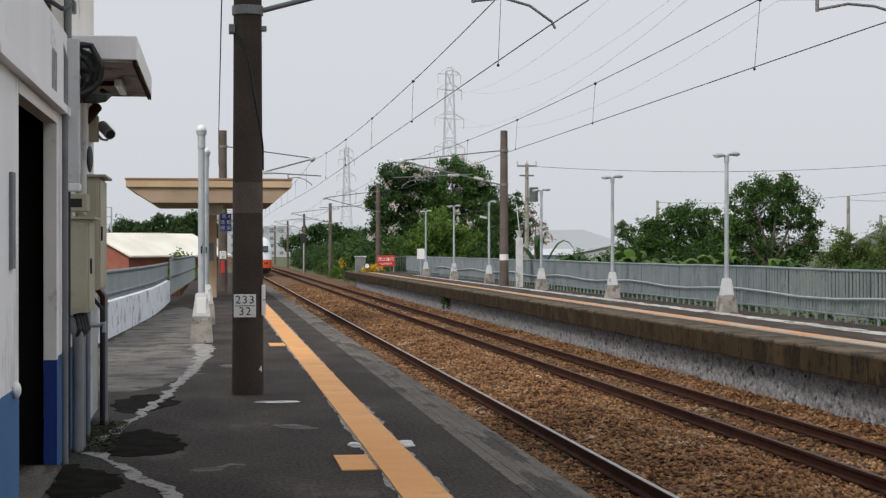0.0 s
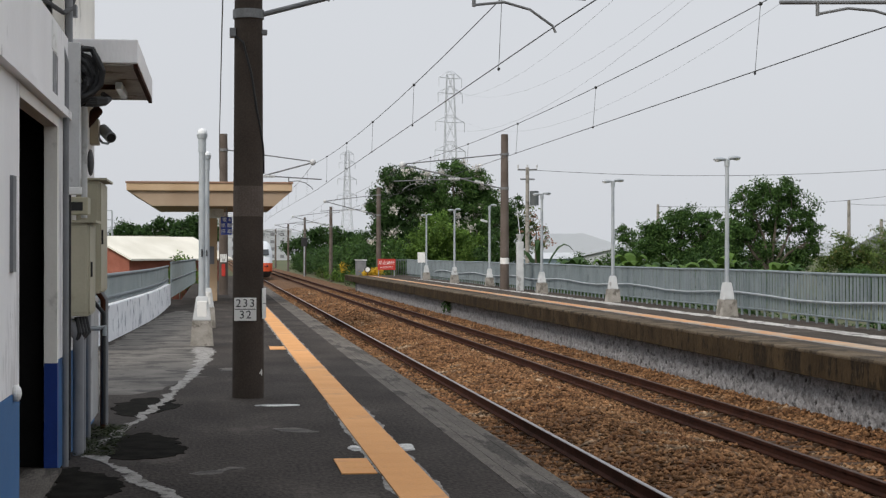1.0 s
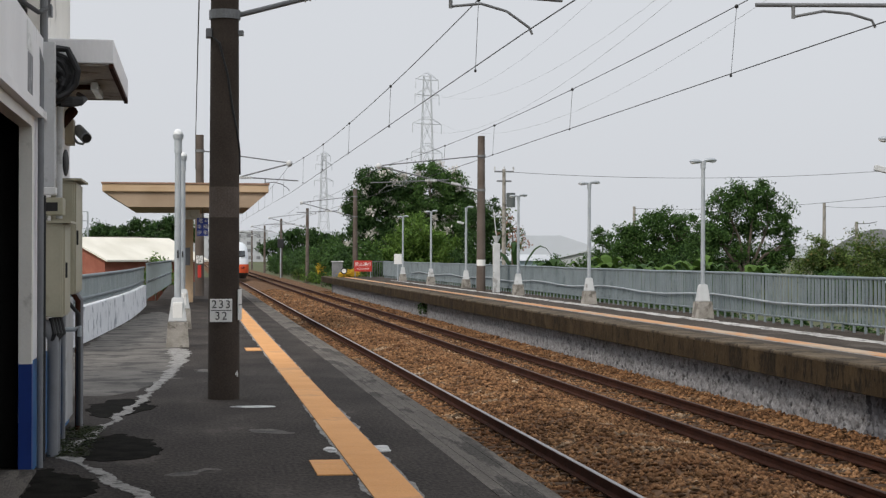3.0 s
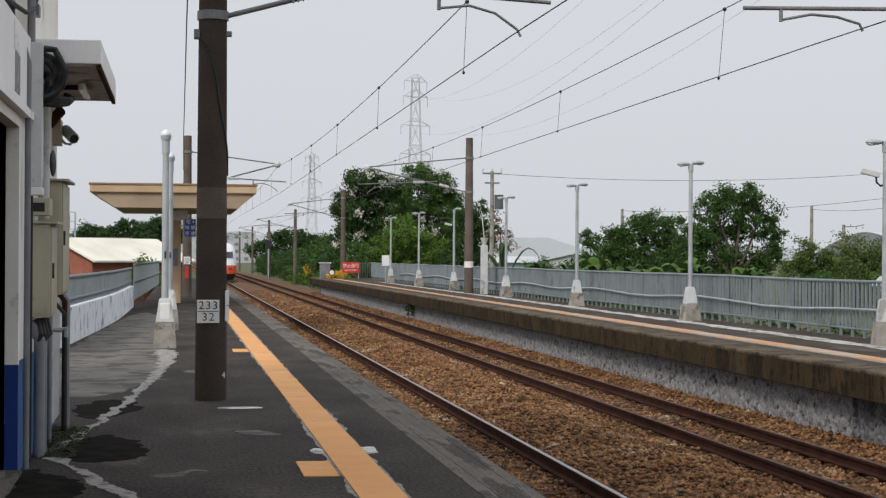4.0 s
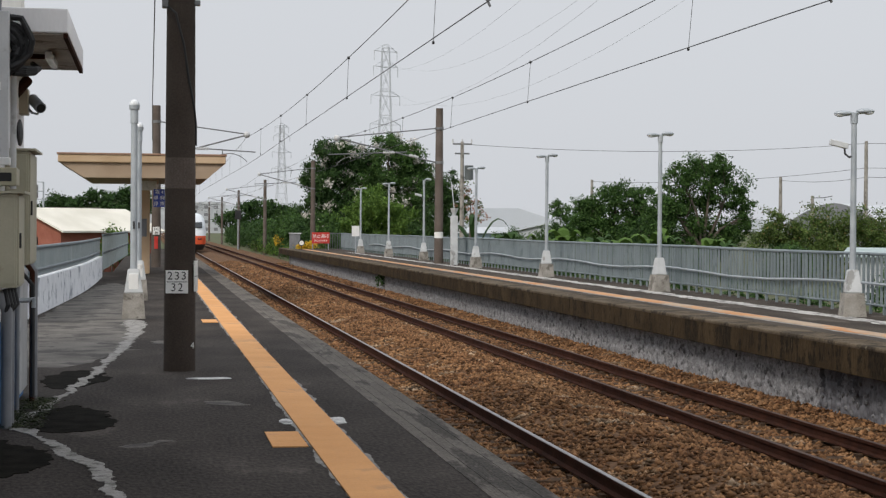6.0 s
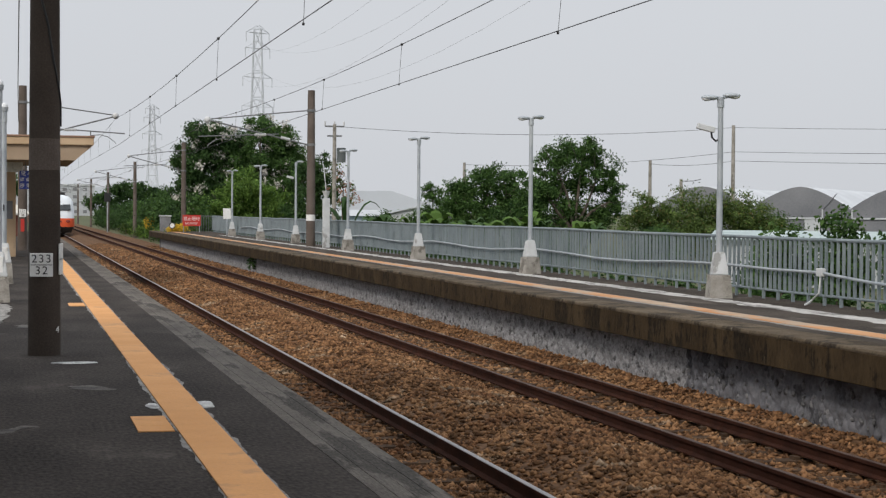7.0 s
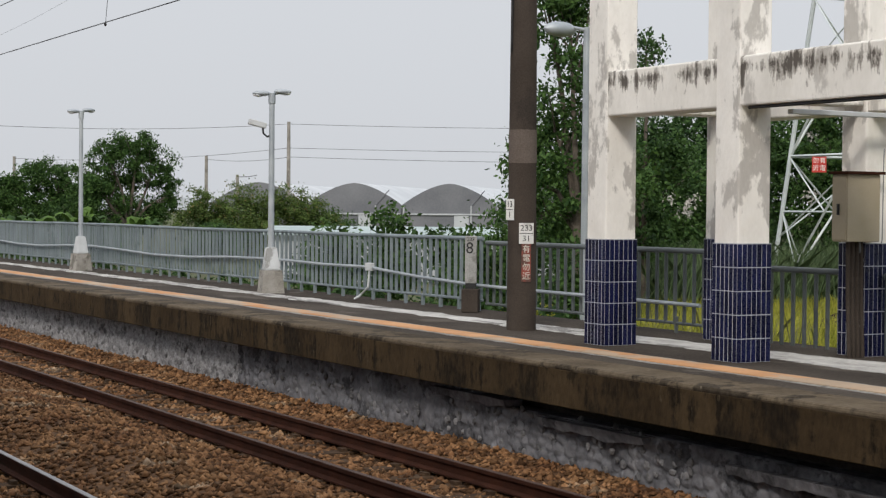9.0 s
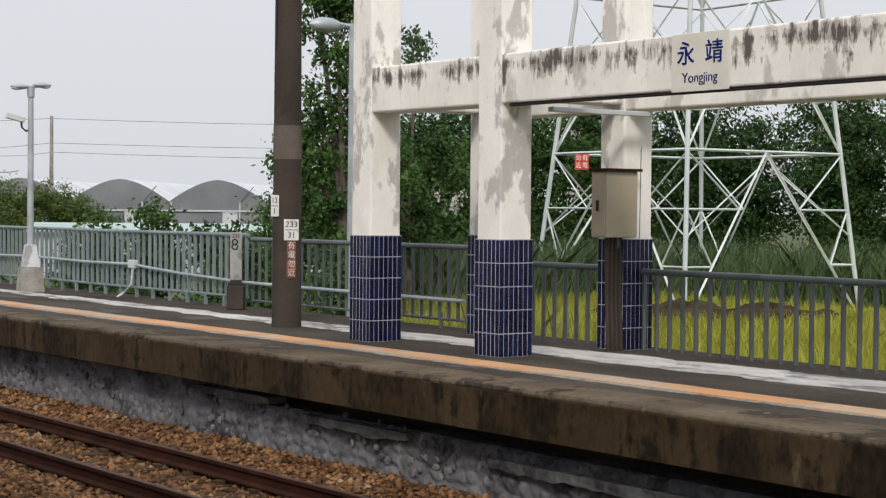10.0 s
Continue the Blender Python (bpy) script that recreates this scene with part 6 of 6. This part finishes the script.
def tower(x, y, z, turn, levels, r, mat, label, arms=(), detail=True):
    """Square lattice tower. levels: (height, half diagonal)."""
    t = thing("transmission_tower", label, "transmission tower", x, y, z, turn, group="transmission towers")

    def corner(k, lv):
        h, d = lv
        return Vector((d * math.cos(k * math.pi / 2), d * math.sin(k * math.pi / 2), h))
    for k in range(4):
        part("leg", path_tube(bmesh.new(), [corner(k, a) for a in levels], r * 1.6), mat, t)
    lattice = bmesh.new()
    for a, b in zip(levels, levels[1:]):
        for k in range(4):
            p, q_, s, u = corner(k, a), corner(k + 1, a), corner(k, b), corner(k + 1, b)
            main = [(s, u)]
            if detail:
                m = (s + u) / 2
                main += [(p, m), (q_, m)]
                for e, o in ((p, s), (q_, u)):
                    for w in (0.33, 0.66):
                        bar(lattice, e.lerp(m, w), e.lerp(o, w), r * 0.7)
                        bar(lattice, e.lerp(m, w), e.lerp(o, min(1, w + 0.33)), r * 0.7)
                    bar(lattice, e.lerp(o, 0.5), e.lerp(m, 0.9), r * 0.6)
            else:
                main += [(p, u), (q_, s)]
            for f, h in main:
                if detail:
                    part("brace", bar(bmesh.new(), f, h, r), mat, t)
                else:
                    bar(lattice, f, h, r)
    tagged(part("lattice", lattice, mat, t), kind="stuff")
    for h, w in arms:
        for s in (-1, 1):
            bm = bmesh.new()
            for d in (-0.5, 0.5):
                bar(bm, (0, d, h), (0 + s * w, 0, h + 0.1), r)
                bar(bm, (0, d, h + 1.6), (s * w, 0, h + 0.1), r)
            a = part("cross_arm", bm, mat, t)
            part("insulator_string", T((s * w, 0, h + 0.1), (s * w, 0, h - 1.9), r * 1.6, n=6), TOWER_FAR, a)
    return t


tower(32.2, 31.8, GROUND_Z, 42, [(0, 4.28), (4.25, 3.72), (8.4, 3.15), (12, 2.65), (16, 2.1), (22, 1.4), (30, 0.9)], 0.038, TOWER, "huge galvanised lattice transmission tower standing in the field")
heap = bmesh.new()
bmesh.ops.create_grid(heap, x_segments=44, y_segments=18, size=1.0)
for vv in heap.verts:
    u, w = vv.co.x, vv.co.y
    h = max(0.0, 1 - u * u) * max(0.0, 1 - w * w)
    vv.co = Vector((u * 3.6, w * 0.9, 0.80 * h ** 0.6 * (0.75 + 0.5 * noise.noise((u * 4, w * 3, 1.0))) + 0.09 * h * noise.noise((u * 19, w * 9, 5.0))))
tagged(part("soil_heap", heap, surf("dark_heaped_soil", (0.022, 0.016, 0.011), (0.055, 0.040, 0.027), 3, 0.97, 1.0, 20, (0.05, 0.055, 0.02), 0.2, spec=0.05), at=pose(26.0, 24.9, GROUND_Z + 0.18, 0, 0, -34)),
       "heap of dark dug soil at the rice field's edge", "soil heap")
bag = thing("straw_bag", "pale straw-coloured sack lying on the soil heap", "sack", 26.6, 23.9, GROUND_Z + 0.46, -40)
part("sack", ball(bmesh.new(), (0, 0, 0.06), 0.24, 0.13, 0.09, 14, 9), BOX_TAN, bag, smooth=True)
tr_sign = thing("tower_warning_plate", "small red warning plate fixed to the tower leg", "sign", 27.9, 31.4, 0)
part("plate", box(bmesh.new(), -0.17, 0.17, -0.01, 0.01, 2.60, 2.98), SIGN_RED, tr_sign)
for dx, dz, word in ((0.08, 0.09, "有"), (0.08, -0.09, "電"), (-0.08, 0.09, "勿"), (-0.08, -0.09, "近")):
    lettering("character", word, 0.15, SIGN_WHITE, tr_sign, pose(dx, -0.012, 2.79 + dz))
tr_sign.matrix_basis = pose(27.9, 31.4, 0, 0, 0, -42)
FAR_LEVELS = [(0, 4.2), (8, 3.2), (15, 2.4), (21, 1.9), (26, 1.6), (31, 1.4), (36, 1.2), (40, 1.0)]
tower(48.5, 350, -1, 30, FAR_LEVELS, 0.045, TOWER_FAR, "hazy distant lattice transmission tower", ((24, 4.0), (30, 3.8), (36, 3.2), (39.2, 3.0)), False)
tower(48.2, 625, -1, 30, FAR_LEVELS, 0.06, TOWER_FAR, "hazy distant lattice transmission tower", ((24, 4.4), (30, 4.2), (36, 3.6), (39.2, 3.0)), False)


def sagging(a, b, sag, n=16):
    a, b = Vector(a), Vector(b)
    return [a.lerp(b, i / n) - Vector((0, 0, sag * 4 * (i / n) * (1 - i / n))) for i in range(n + 1)]


for dx, h in ((3.3, 29), (2.8, 35), (-3.3, 29), (-2.8, 35)):
    run("power_line", sagging((48.5 + dx, 350, h), (32.2 + dx, 31.8, h - 3.5), 9), 0.012, WIRE_PALE, "pale sagging high-voltage power line", "power line")


# ---- utility poles with wires ----
def utility_pole(x, y, h, label, arm=False, transformer=False, lamp=False):
    t = thing("utility_pole", label, "utility pole", x, y, GROUND_Z, group="utility poles")
    part("shaft", T((0, 0, -0.2), (0, 0, h), 0.16, 0.11, n=12), PLINTH, t, smooth=True)
    if arm:
        for dz in (0.15, 0.75):
            part("crossarm", B(-0.65 + 0.25 * dz, 0.65 - 0.25 * dz, -0.05, 0.05, h - dz - 0.05, h - dz + 0.05), ARM, t)
        for s in (-0.6, 0, 0.6):
            part("insulator", T((s, 0, h - 0.1), (s, 0, h + 0.16), 0.05, n=8), INSULATOR, t)
    if transformer:
        part("transformer", T((0.4, -0.2, h - 2.4), (0.4, -0.2, h - 1.5), 0.28, n=14), FENCE_GREEN, t)
    if lamp:
        part("lamp_arm", path_tube(bmesh.new(), [(0, 0, h - 0.15), (0.9, 0, h - 0.12), (1.5, 0, h)], 0.03), ARM, t)
    return t


utility_pole(19.45, 105, 8.2, "concrete utility pole with a transformer and crossarms", True, True)
utility_pole(34.0, 128, 6.6, "plain concrete utility pole in the fields")
utility_pole(44.8, 116, 6.6, "pale concrete utility pole in the fields")
utility_pole(46.0, 113, 5.2, "concrete pole carrying a road lamp", lamp=True)
utility_pole(46.0, 104, 8.6, "slim concrete utility pole in the fields")
for a, b, s in (((19.45, 105, 6.9), (46.0, 104, 7.3), 0.5), ((46.0, 104, 7.3), (78, 60, 7.0), 0.5), ((34, 128, 5.3), (46.0, 104, 5.7), 0.4), ((46.0, 104, 5.7), (78, 60, 5.5), 0.4),
                ((44.8, 116, 5.2), (46.0, 104, 5.1), 0.2), ((46.0, 104, 5.1), (78, 60, 4.8), 0.4)):
    run("service_wire", sagging(a, b, s, 10), 0.014, WIRE, "dark utility wire across the fields", "utility wire")
sl = thing("street_lamp", "grey cobra-head street lamp rising behind the portal", "street lamp", 15.12, 22.4, GROUND_Z)
part("post", T((0, 0, 0), (0, 0, 5.66), 0.07, 0.05, n=10), GALV, sl)
part("lamp_head", ball(bmesh.new(), (-0.40, 0.15, 5.62), 0.30, 0.14, 0.12, 14, 8), GALV, sl, smooth=True)
part("arm", T((0, 0, 5.61), (-0.25, 0.1, 5.66), 0.03), GALV, sl)

# ---- net houses, sheds and dwellings ----
AX = Vector((math.cos(radians(28)), -math.sin(radians(28)), 0))
for i in range(6):
    o = Vector((73.4, 130.8, GROUND_Z)) + AX * (8.44 * (i - 2.0) - 0.06)
    nh = thing("net_house", "arched greenhouse with dark shade-net end and pale film roof", "greenhouse", o.x, o.y, o.z, -28, group="net houses")
    prof = [(-4.18, 0.0)] + [(4.18 * u / 8, 3.25 + 1.9 * (1 - abs(u / 8) ** 1.65)) for u in range(-8, 9)] + [(4.18, 0.0)]
    part("end_net", prism(bmesh.new(), prof, "y", 0, 0.2), NET, nh)
    bm = bmesh.new()
    prism(bm, [(p[0], p[1] + 0.03) for p in prof], "y", 1.2, 40)
    for vv in bm.verts:
        vv.co.x += 0.17 * (vv.co.y - 1.2)
    part("film_roof", bm, FILM, nh)
    part("sill_rail", B(-4.1, 4.1, -0.15, -0.02, 2.36, 2.50), SHED, nh)
    for k in (-4.05, 1.9):
        part("upright", B(k - 0.06, k + 0.06, -0.12, -0.03, 0, 3.2), SHED, nh)
    part("brace", T((1.9, -0.06, 3.2), (3.1, -0.06, 4.55), 0.05, n=5), NET, nh)
    part("door_panel", B(0.4, 1.7, -0.10, -0.02, 0, 2.34), SHED, nh, "pale entrance panel")
low = thing("low_tunnel_shed", "low shed with pale bluish sheet roof behind the fence", "shed", 37.5, 54, GROUND_Z, -28)
part("wall", B(-13, 4.2, 0, 3, 0, 1.75), SHED, low)
part("roof", prism(bmesh.new(), [(-0.3, 1.76), (3.3, 2.05), (3.3, 2.10), (-0.3, 1.81)], "x", -13.4, 4.6), surf("pale_teal_sheet", (0.27, 0.34, 0.34), (0.38, 0.45, 0.44), 0.8, 0.5, 0.1, 12, fleck=0.06), low)


def shed(x, y, w, d, h, rise, turn, label, wall_mat, roof_mat):
    t = thing("farm_shed", label, "shed", x, y, GROUND_Z, turn)
    part("wall", B(-w / 2, w / 2, -d / 2, d / 2, 0, h), wall_mat, t)
    part("roof", prism(bmesh.new(), [(-d / 2 - 0.4, h + 0.002), (0, h + rise), (d / 2 + 0.4, h + 0.002), (0, h + rise - 0.12)], "x", -w / 2 - 0.3, w / 2 + 0.3), roof_mat, t)
    part("gable", prism(bmesh.new(), [(-d / 2, h), (0, h + rise - 0.14), (d / 2, h)], "x", -w / 2, w / 2), wall_mat, t)
    return t


shed(42.0, 175, 10, 7, 2.3, 1.0, 70, "grey metal-clad farm shed beyond the trees", SHED, SHED)
shed(36.5, 190, 8, 6, 2.2, 0.7, 5, "pale blue-roofed farm shed in the distance", surf("pale_blue_cladding", (0.30, 0.38, 0.44), (0.36, 0.45, 0.52), 0.5, 0.6, 0.1, 10), SHED)
hs = thing("brick_house", "red brick house with a cream sheet roof below the platform", "house", -5.6, 99, GROUND_Z, 50)
part("wall", B(-1.8, 6.2, -2.6, 2.6, 0, 2.45), BRICK_RED, hs)
part("gable", prism(bmesh.new(), [(-2.6, 2.45), (0, 3.5), (2.6, 2.45)], "x", -1.8, 6.2), BRICK_RED, hs)
for s in (-1, 1):
    part("roof", prism(bmesh.new(), [(s * 3.1, 2.36), (0, 3.66), (0, 3.76), (s * 3.1, 2.46)], "x", -2.2, 6.6), ROOF_CREAM, hs)
wd = part("window", B(-1.86, -1.805, -0.9, 0.7, 1.2, 2.1), BLACK, hs, "dark window opening")
part("sill", B(-1.9, -1.81, -1.0, 0.8, 1.12, 1.19), PLINTH, wd)
annex = thing("low_house", "low house with a pale tiled roof below the platform", "house", -2.6, 105, GROUND_Z, 0)
part("wall", B(-1.2, 1.6, -1.5, 3, 0, 2.0), PLINTH, annex)
part("roof", prism(bmesh.new(), [(-1.9, 2.0), (0.6, 2.7), (3.4, 2.0)], "x", -1.5, 1.9), ROOF_CREAM, annex)
old = thing("old_house", "grey flat-roofed house among trees below the platform", "house", -7.8, 130, GROUND_Z, 0)
part("wall", B(-3, 4, 0, 6, 0, 3.9), RENDER_GREY, old)
part("parapet", B(-3.2, 4.2, -0.2, 6.2, 3.9, 4.1), PLINTH, old)
tank = thing("water_tank", "shiny steel water tank on a rooftop frame", "water tank", -8.3, 131, GROUND_Z + 4.1)
for x in (-0.5, 0.5):
    for y in (-0.4, 0.4):
        part("leg", B(x - 0.04, x + 0.04, y - 0.04, y + 0.04, 0, 1.9), GALV, tank)
for z in (0.6, 1.2, 1.9):
    part("rail", B(-0.55, 0.55, -0.45, -0.39, z - 0.03, z + 0.03), GALV, tank)
part("vessel", T((-0.3, 0, 0.7), (-0.3, 0, 1.7), 0.42, n=18), RAIL_TOP, tank, smooth=True)
for i, (x, y, h, w) in enumerate(((-4.2, 138, 5.3, 2.2), (-1.6, 140, 5.6, 2.4), (-7.0, 142, 5.3, 1.7), (-10.5, 142, 5.2, 2.0), (-3.0, 150, 5.4, 2.2))):
    tree(x, y, [(0, 0, h - 0.6, w * 0.62, 1.2, 0.8), (w * 0.5, 0, h - 1.2, w * 0.5, 1.2, 0.9), (-w * 0.5, 0, h - 1.3, w * 0.5, 1.2, 0.9), (0, 0, h - 2.2, w * 0.8, 1.2, 1.1)], "dark green garden tree beyond the houses", LEAF_DARK, 0.34, 9, 40, 0.45, 0.12, 400 + i)
bush(-1.9, 92, [(0, 0, 2.1, 0.7, 0.6, 0.55), (0.5, 0, 1.5, 0.6, 0.6, 0.8), (-0.6, 0, 1.2, 0.7, 0.6, 0.8)], "bright green shrub beside the railing", LEAF_FRESH, 0.22, 16, 36, 0.3, 420)

# ---- distance along the line ----
for i, (x, y, w, h) in enumerate(((4.5, 620, 16, 16), (20, 700, 22, 12), (-8, 660, 14, 13))):
    t = thing("distant_building", "hazy pale apartment block far down the line", "building", x, y, GROUND_Z)
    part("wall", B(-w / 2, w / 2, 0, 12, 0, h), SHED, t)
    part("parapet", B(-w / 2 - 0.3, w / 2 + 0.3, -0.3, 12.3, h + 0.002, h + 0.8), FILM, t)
    for fl in range(int(h / 3)):
        for c in range(int(w / 4)):
            part("window", B(-w / 2 + 1.4 + c * 4, -w / 2 + 3.0 + c * 4, -0.12, -0.02, 1.0 + fl * 3, 2.3 + fl * 3), PIPE_GREY, t)
# the hills' pale blue is distance haze put into their colour
ridge = bmesh.new()
prof = [(-700, -5)] + [(-700 + 50 * i, 18 + 10 * noise.noise((i * 0.35, 2.2, 0)) + (18 if 12 < i < 26 else 0)) for i in range(50)] + [(1800, -5)]
prism(ridge, prof, "y", 2500, 2540)
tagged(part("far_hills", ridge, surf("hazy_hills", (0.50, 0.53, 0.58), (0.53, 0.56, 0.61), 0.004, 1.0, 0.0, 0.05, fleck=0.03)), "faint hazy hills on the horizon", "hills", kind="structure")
sig = thing("railway_signal", "black railway signal on a post beside the line", "signal", 9.85, 190, -1.0)
part("post", T((0, 0, 0), (0, 0, 3.6), 0.07), GALV, sig)
part("head", box(bmesh.new(), -0.35, 0.35, -0.1, 0.1, 3.4, 4.4, bevel=0.08), BLACK, sig)
bush(9.22, 67.2, [(0, 0, 0.0, 0.20, 0.35, 0.22)], "small dark plant growing out of the stone wall", LEAF_DARK, 0.12, 90, 30, 0.12, 431, "plant", "wall_plant", z=-0.55)


# ---- train standing on the near track ----
trn = thing("passenger_train", "white and orange express train seen head-on down the track", "train", TRACK_1, 157, RAIL_Z)


def shell(levels, length, nose=1.1):
    """Rounded plan outline stacked up through (z, half width, setback of the nose)."""
    bm, rings = bmesh.new(), []
    for z, w, back in levels:
        pts = [(-w, length), (-w, nose), (-w * 0.97, nose * 0.45), (-w * 0.80, nose * 0.14), (-w * 0.45, 0.02), (0, 0), (w * 0.45, 0.02), (w * 0.80, nose * 0.14), (w * 0.97, nose * 0.45), (w, nose), (w, length)]
        rings.append([bm.verts.new((px, py + (back if py < length else 0), z)) for px, py in pts])
    for a, b in zip(rings, rings[1:]):
        for i in range(len(a) - 1):
            bm.faces.new((a[i], a[i + 1], b[i + 1], b[i]))
        bm.faces.new((a[-1], a[0], b[0], b[-1]))
    bm.faces.new(rings[0][::-1])
    bm.faces.new(rings[-1])
    bmesh.ops.recalc_face_normals(bm, faces=bm.faces[:])
    return bm


part("skirt", shell([(0.20, 1.15, 0.35), (0.45, 1.28, 0.18), (0.72, 1.40, 0.04)], 60), TRAIN_DARK, trn, "dark grey lower skirt")
band = part("orange_band", shell([(0.722, 1.41, 0.03), (1.0, 1.44, 0.0), (1.30, 1.44, 0.0), (1.50, 1.44, 0.02)], 60), TRAIN_ORANGE, trn, "glossy orange nose band", smooth=True)
body = part("body", shell([(1.502, 1.44, 0.02), (1.9, 1.43, 0.12), (2.25, 1.41, 0.30), (2.6, 1.38, 0.48), (3.0, 1.31, 0.68), (3.3, 1.16, 0.85), (3.5, 0.92, 1.05), (3.62, 0.5, 1.4)], 60), TRAIN_WHITE, trn, "white car body", smooth=True)
for s in (-1, 1):
    bm = bmesh.new()
    box(bm, min(s * 0.05, s * 1.08), max(s * 0.05, s * 1.08), -0.02, 0.16, 0, 0.58, bevel=0.05)
    bmesh.ops.rotate(bm, cent=(0, 0, 0), matrix=Matrix.Rotation(radians(-27), 3, "X") @ Matrix.Rotation(radians(-6 * s), 3, "Z"), verts=bm.verts[:])
    part("windscreen", bm, GLASS_DARK, body, "dark windscreen pane", at=pose(0, 0.24, 2.22))
    part("wiper", T((s * 0.42, 0.42, 2.82), (s * 0.75, 0.26, 2.45), 0.02), BLACK, body)
    hl = part("headlight", ball(bmesh.new(), (s * 0.80, 0.10, 1.22), 0.24, 0.10, 0.11), TRAIN_DARK, band, "dark headlight recess")
    part("lens", ball(bmesh.new(), (s * 0.83, 0.03, 1.22), 0.09, 0.06, 0.08), SIGN_RED, band, "red tail lamp")
    part("emblem", ball(bmesh.new(), (s * 0.23, 0.0, 1.20), 0.07, 0.03, 0.06), TRAIN_DARK, band)
    for i in range(12):
        part("side_window", B(min(s * 1.41, s * 1.455), max(s * 1.41, s * 1.455), 4 + i * 4.4, 6.6 + i * 4.4, 1.95, 2.7), GLASS_DARK, body)
    part("side_stripe", B(min(s * 1.43, s * 1.45), max(s * 1.43, s * 1.45), 2, 60, 1.55, 1.9), TRAIN_ORANGE, body, "orange side stripe")
part("destination_lamp", ball(bmesh.new(), (0, 0.70, 2.98), 0.21, 0.12, 0.10), GLASS_DARK, body)
cp = part("coupler", box(bmesh.new(), -0.20, 0.20, -0.42, 0.1, 0.50, 0.86, bevel=0.05), TRAIN_DARK, trn, "black coupler")
part("coupler_head", T((0, -0.40, 0.68), (0, -0.62, 0.68), 0.24, 0.18, n=12), BLACK, cp)
part("roof_gear", box(bmesh.new(), -0.72, 0.62, 2.2, 7.0, 3.60, 3.88, bevel=0.03), BLACK, trn, "black roof equipment")
part("roof_gear", box(bmesh.new(), -0.95, -0.72, 2.6, 6.0, 3.50, 3.78, bevel=0.03), BLACK, trn)
pg = bmesh.new()
for s in (-1, 1):
    path_tube(pg, [(s * 0.45, 4.6, 3.9), (s * 0.12, 4.2, 4.1), (s * 0.38, 4.8, 4.60)], 0.025)
    path_tube(pg, [(s * 0.65, 4.8, 4.50), (s * 0.50, 4.8, 4.62), (0, 4.8, 4.62)], 0.02)
tube(pg, (-0.5, 4.8, 4.55), (0.5, 4.8, 4.55), 0.018)
part("pantograph", pg, ARM, trn, "raised pantograph")
for y in (3.0, 5.2, 15, 17.2):
    for s in (-1, 1):
        part("wheel", T((s * 0.50, y, 0.43), (s * 0.62, y, 0.43), 0.43, n=20), TRAIN_DARK, trn)
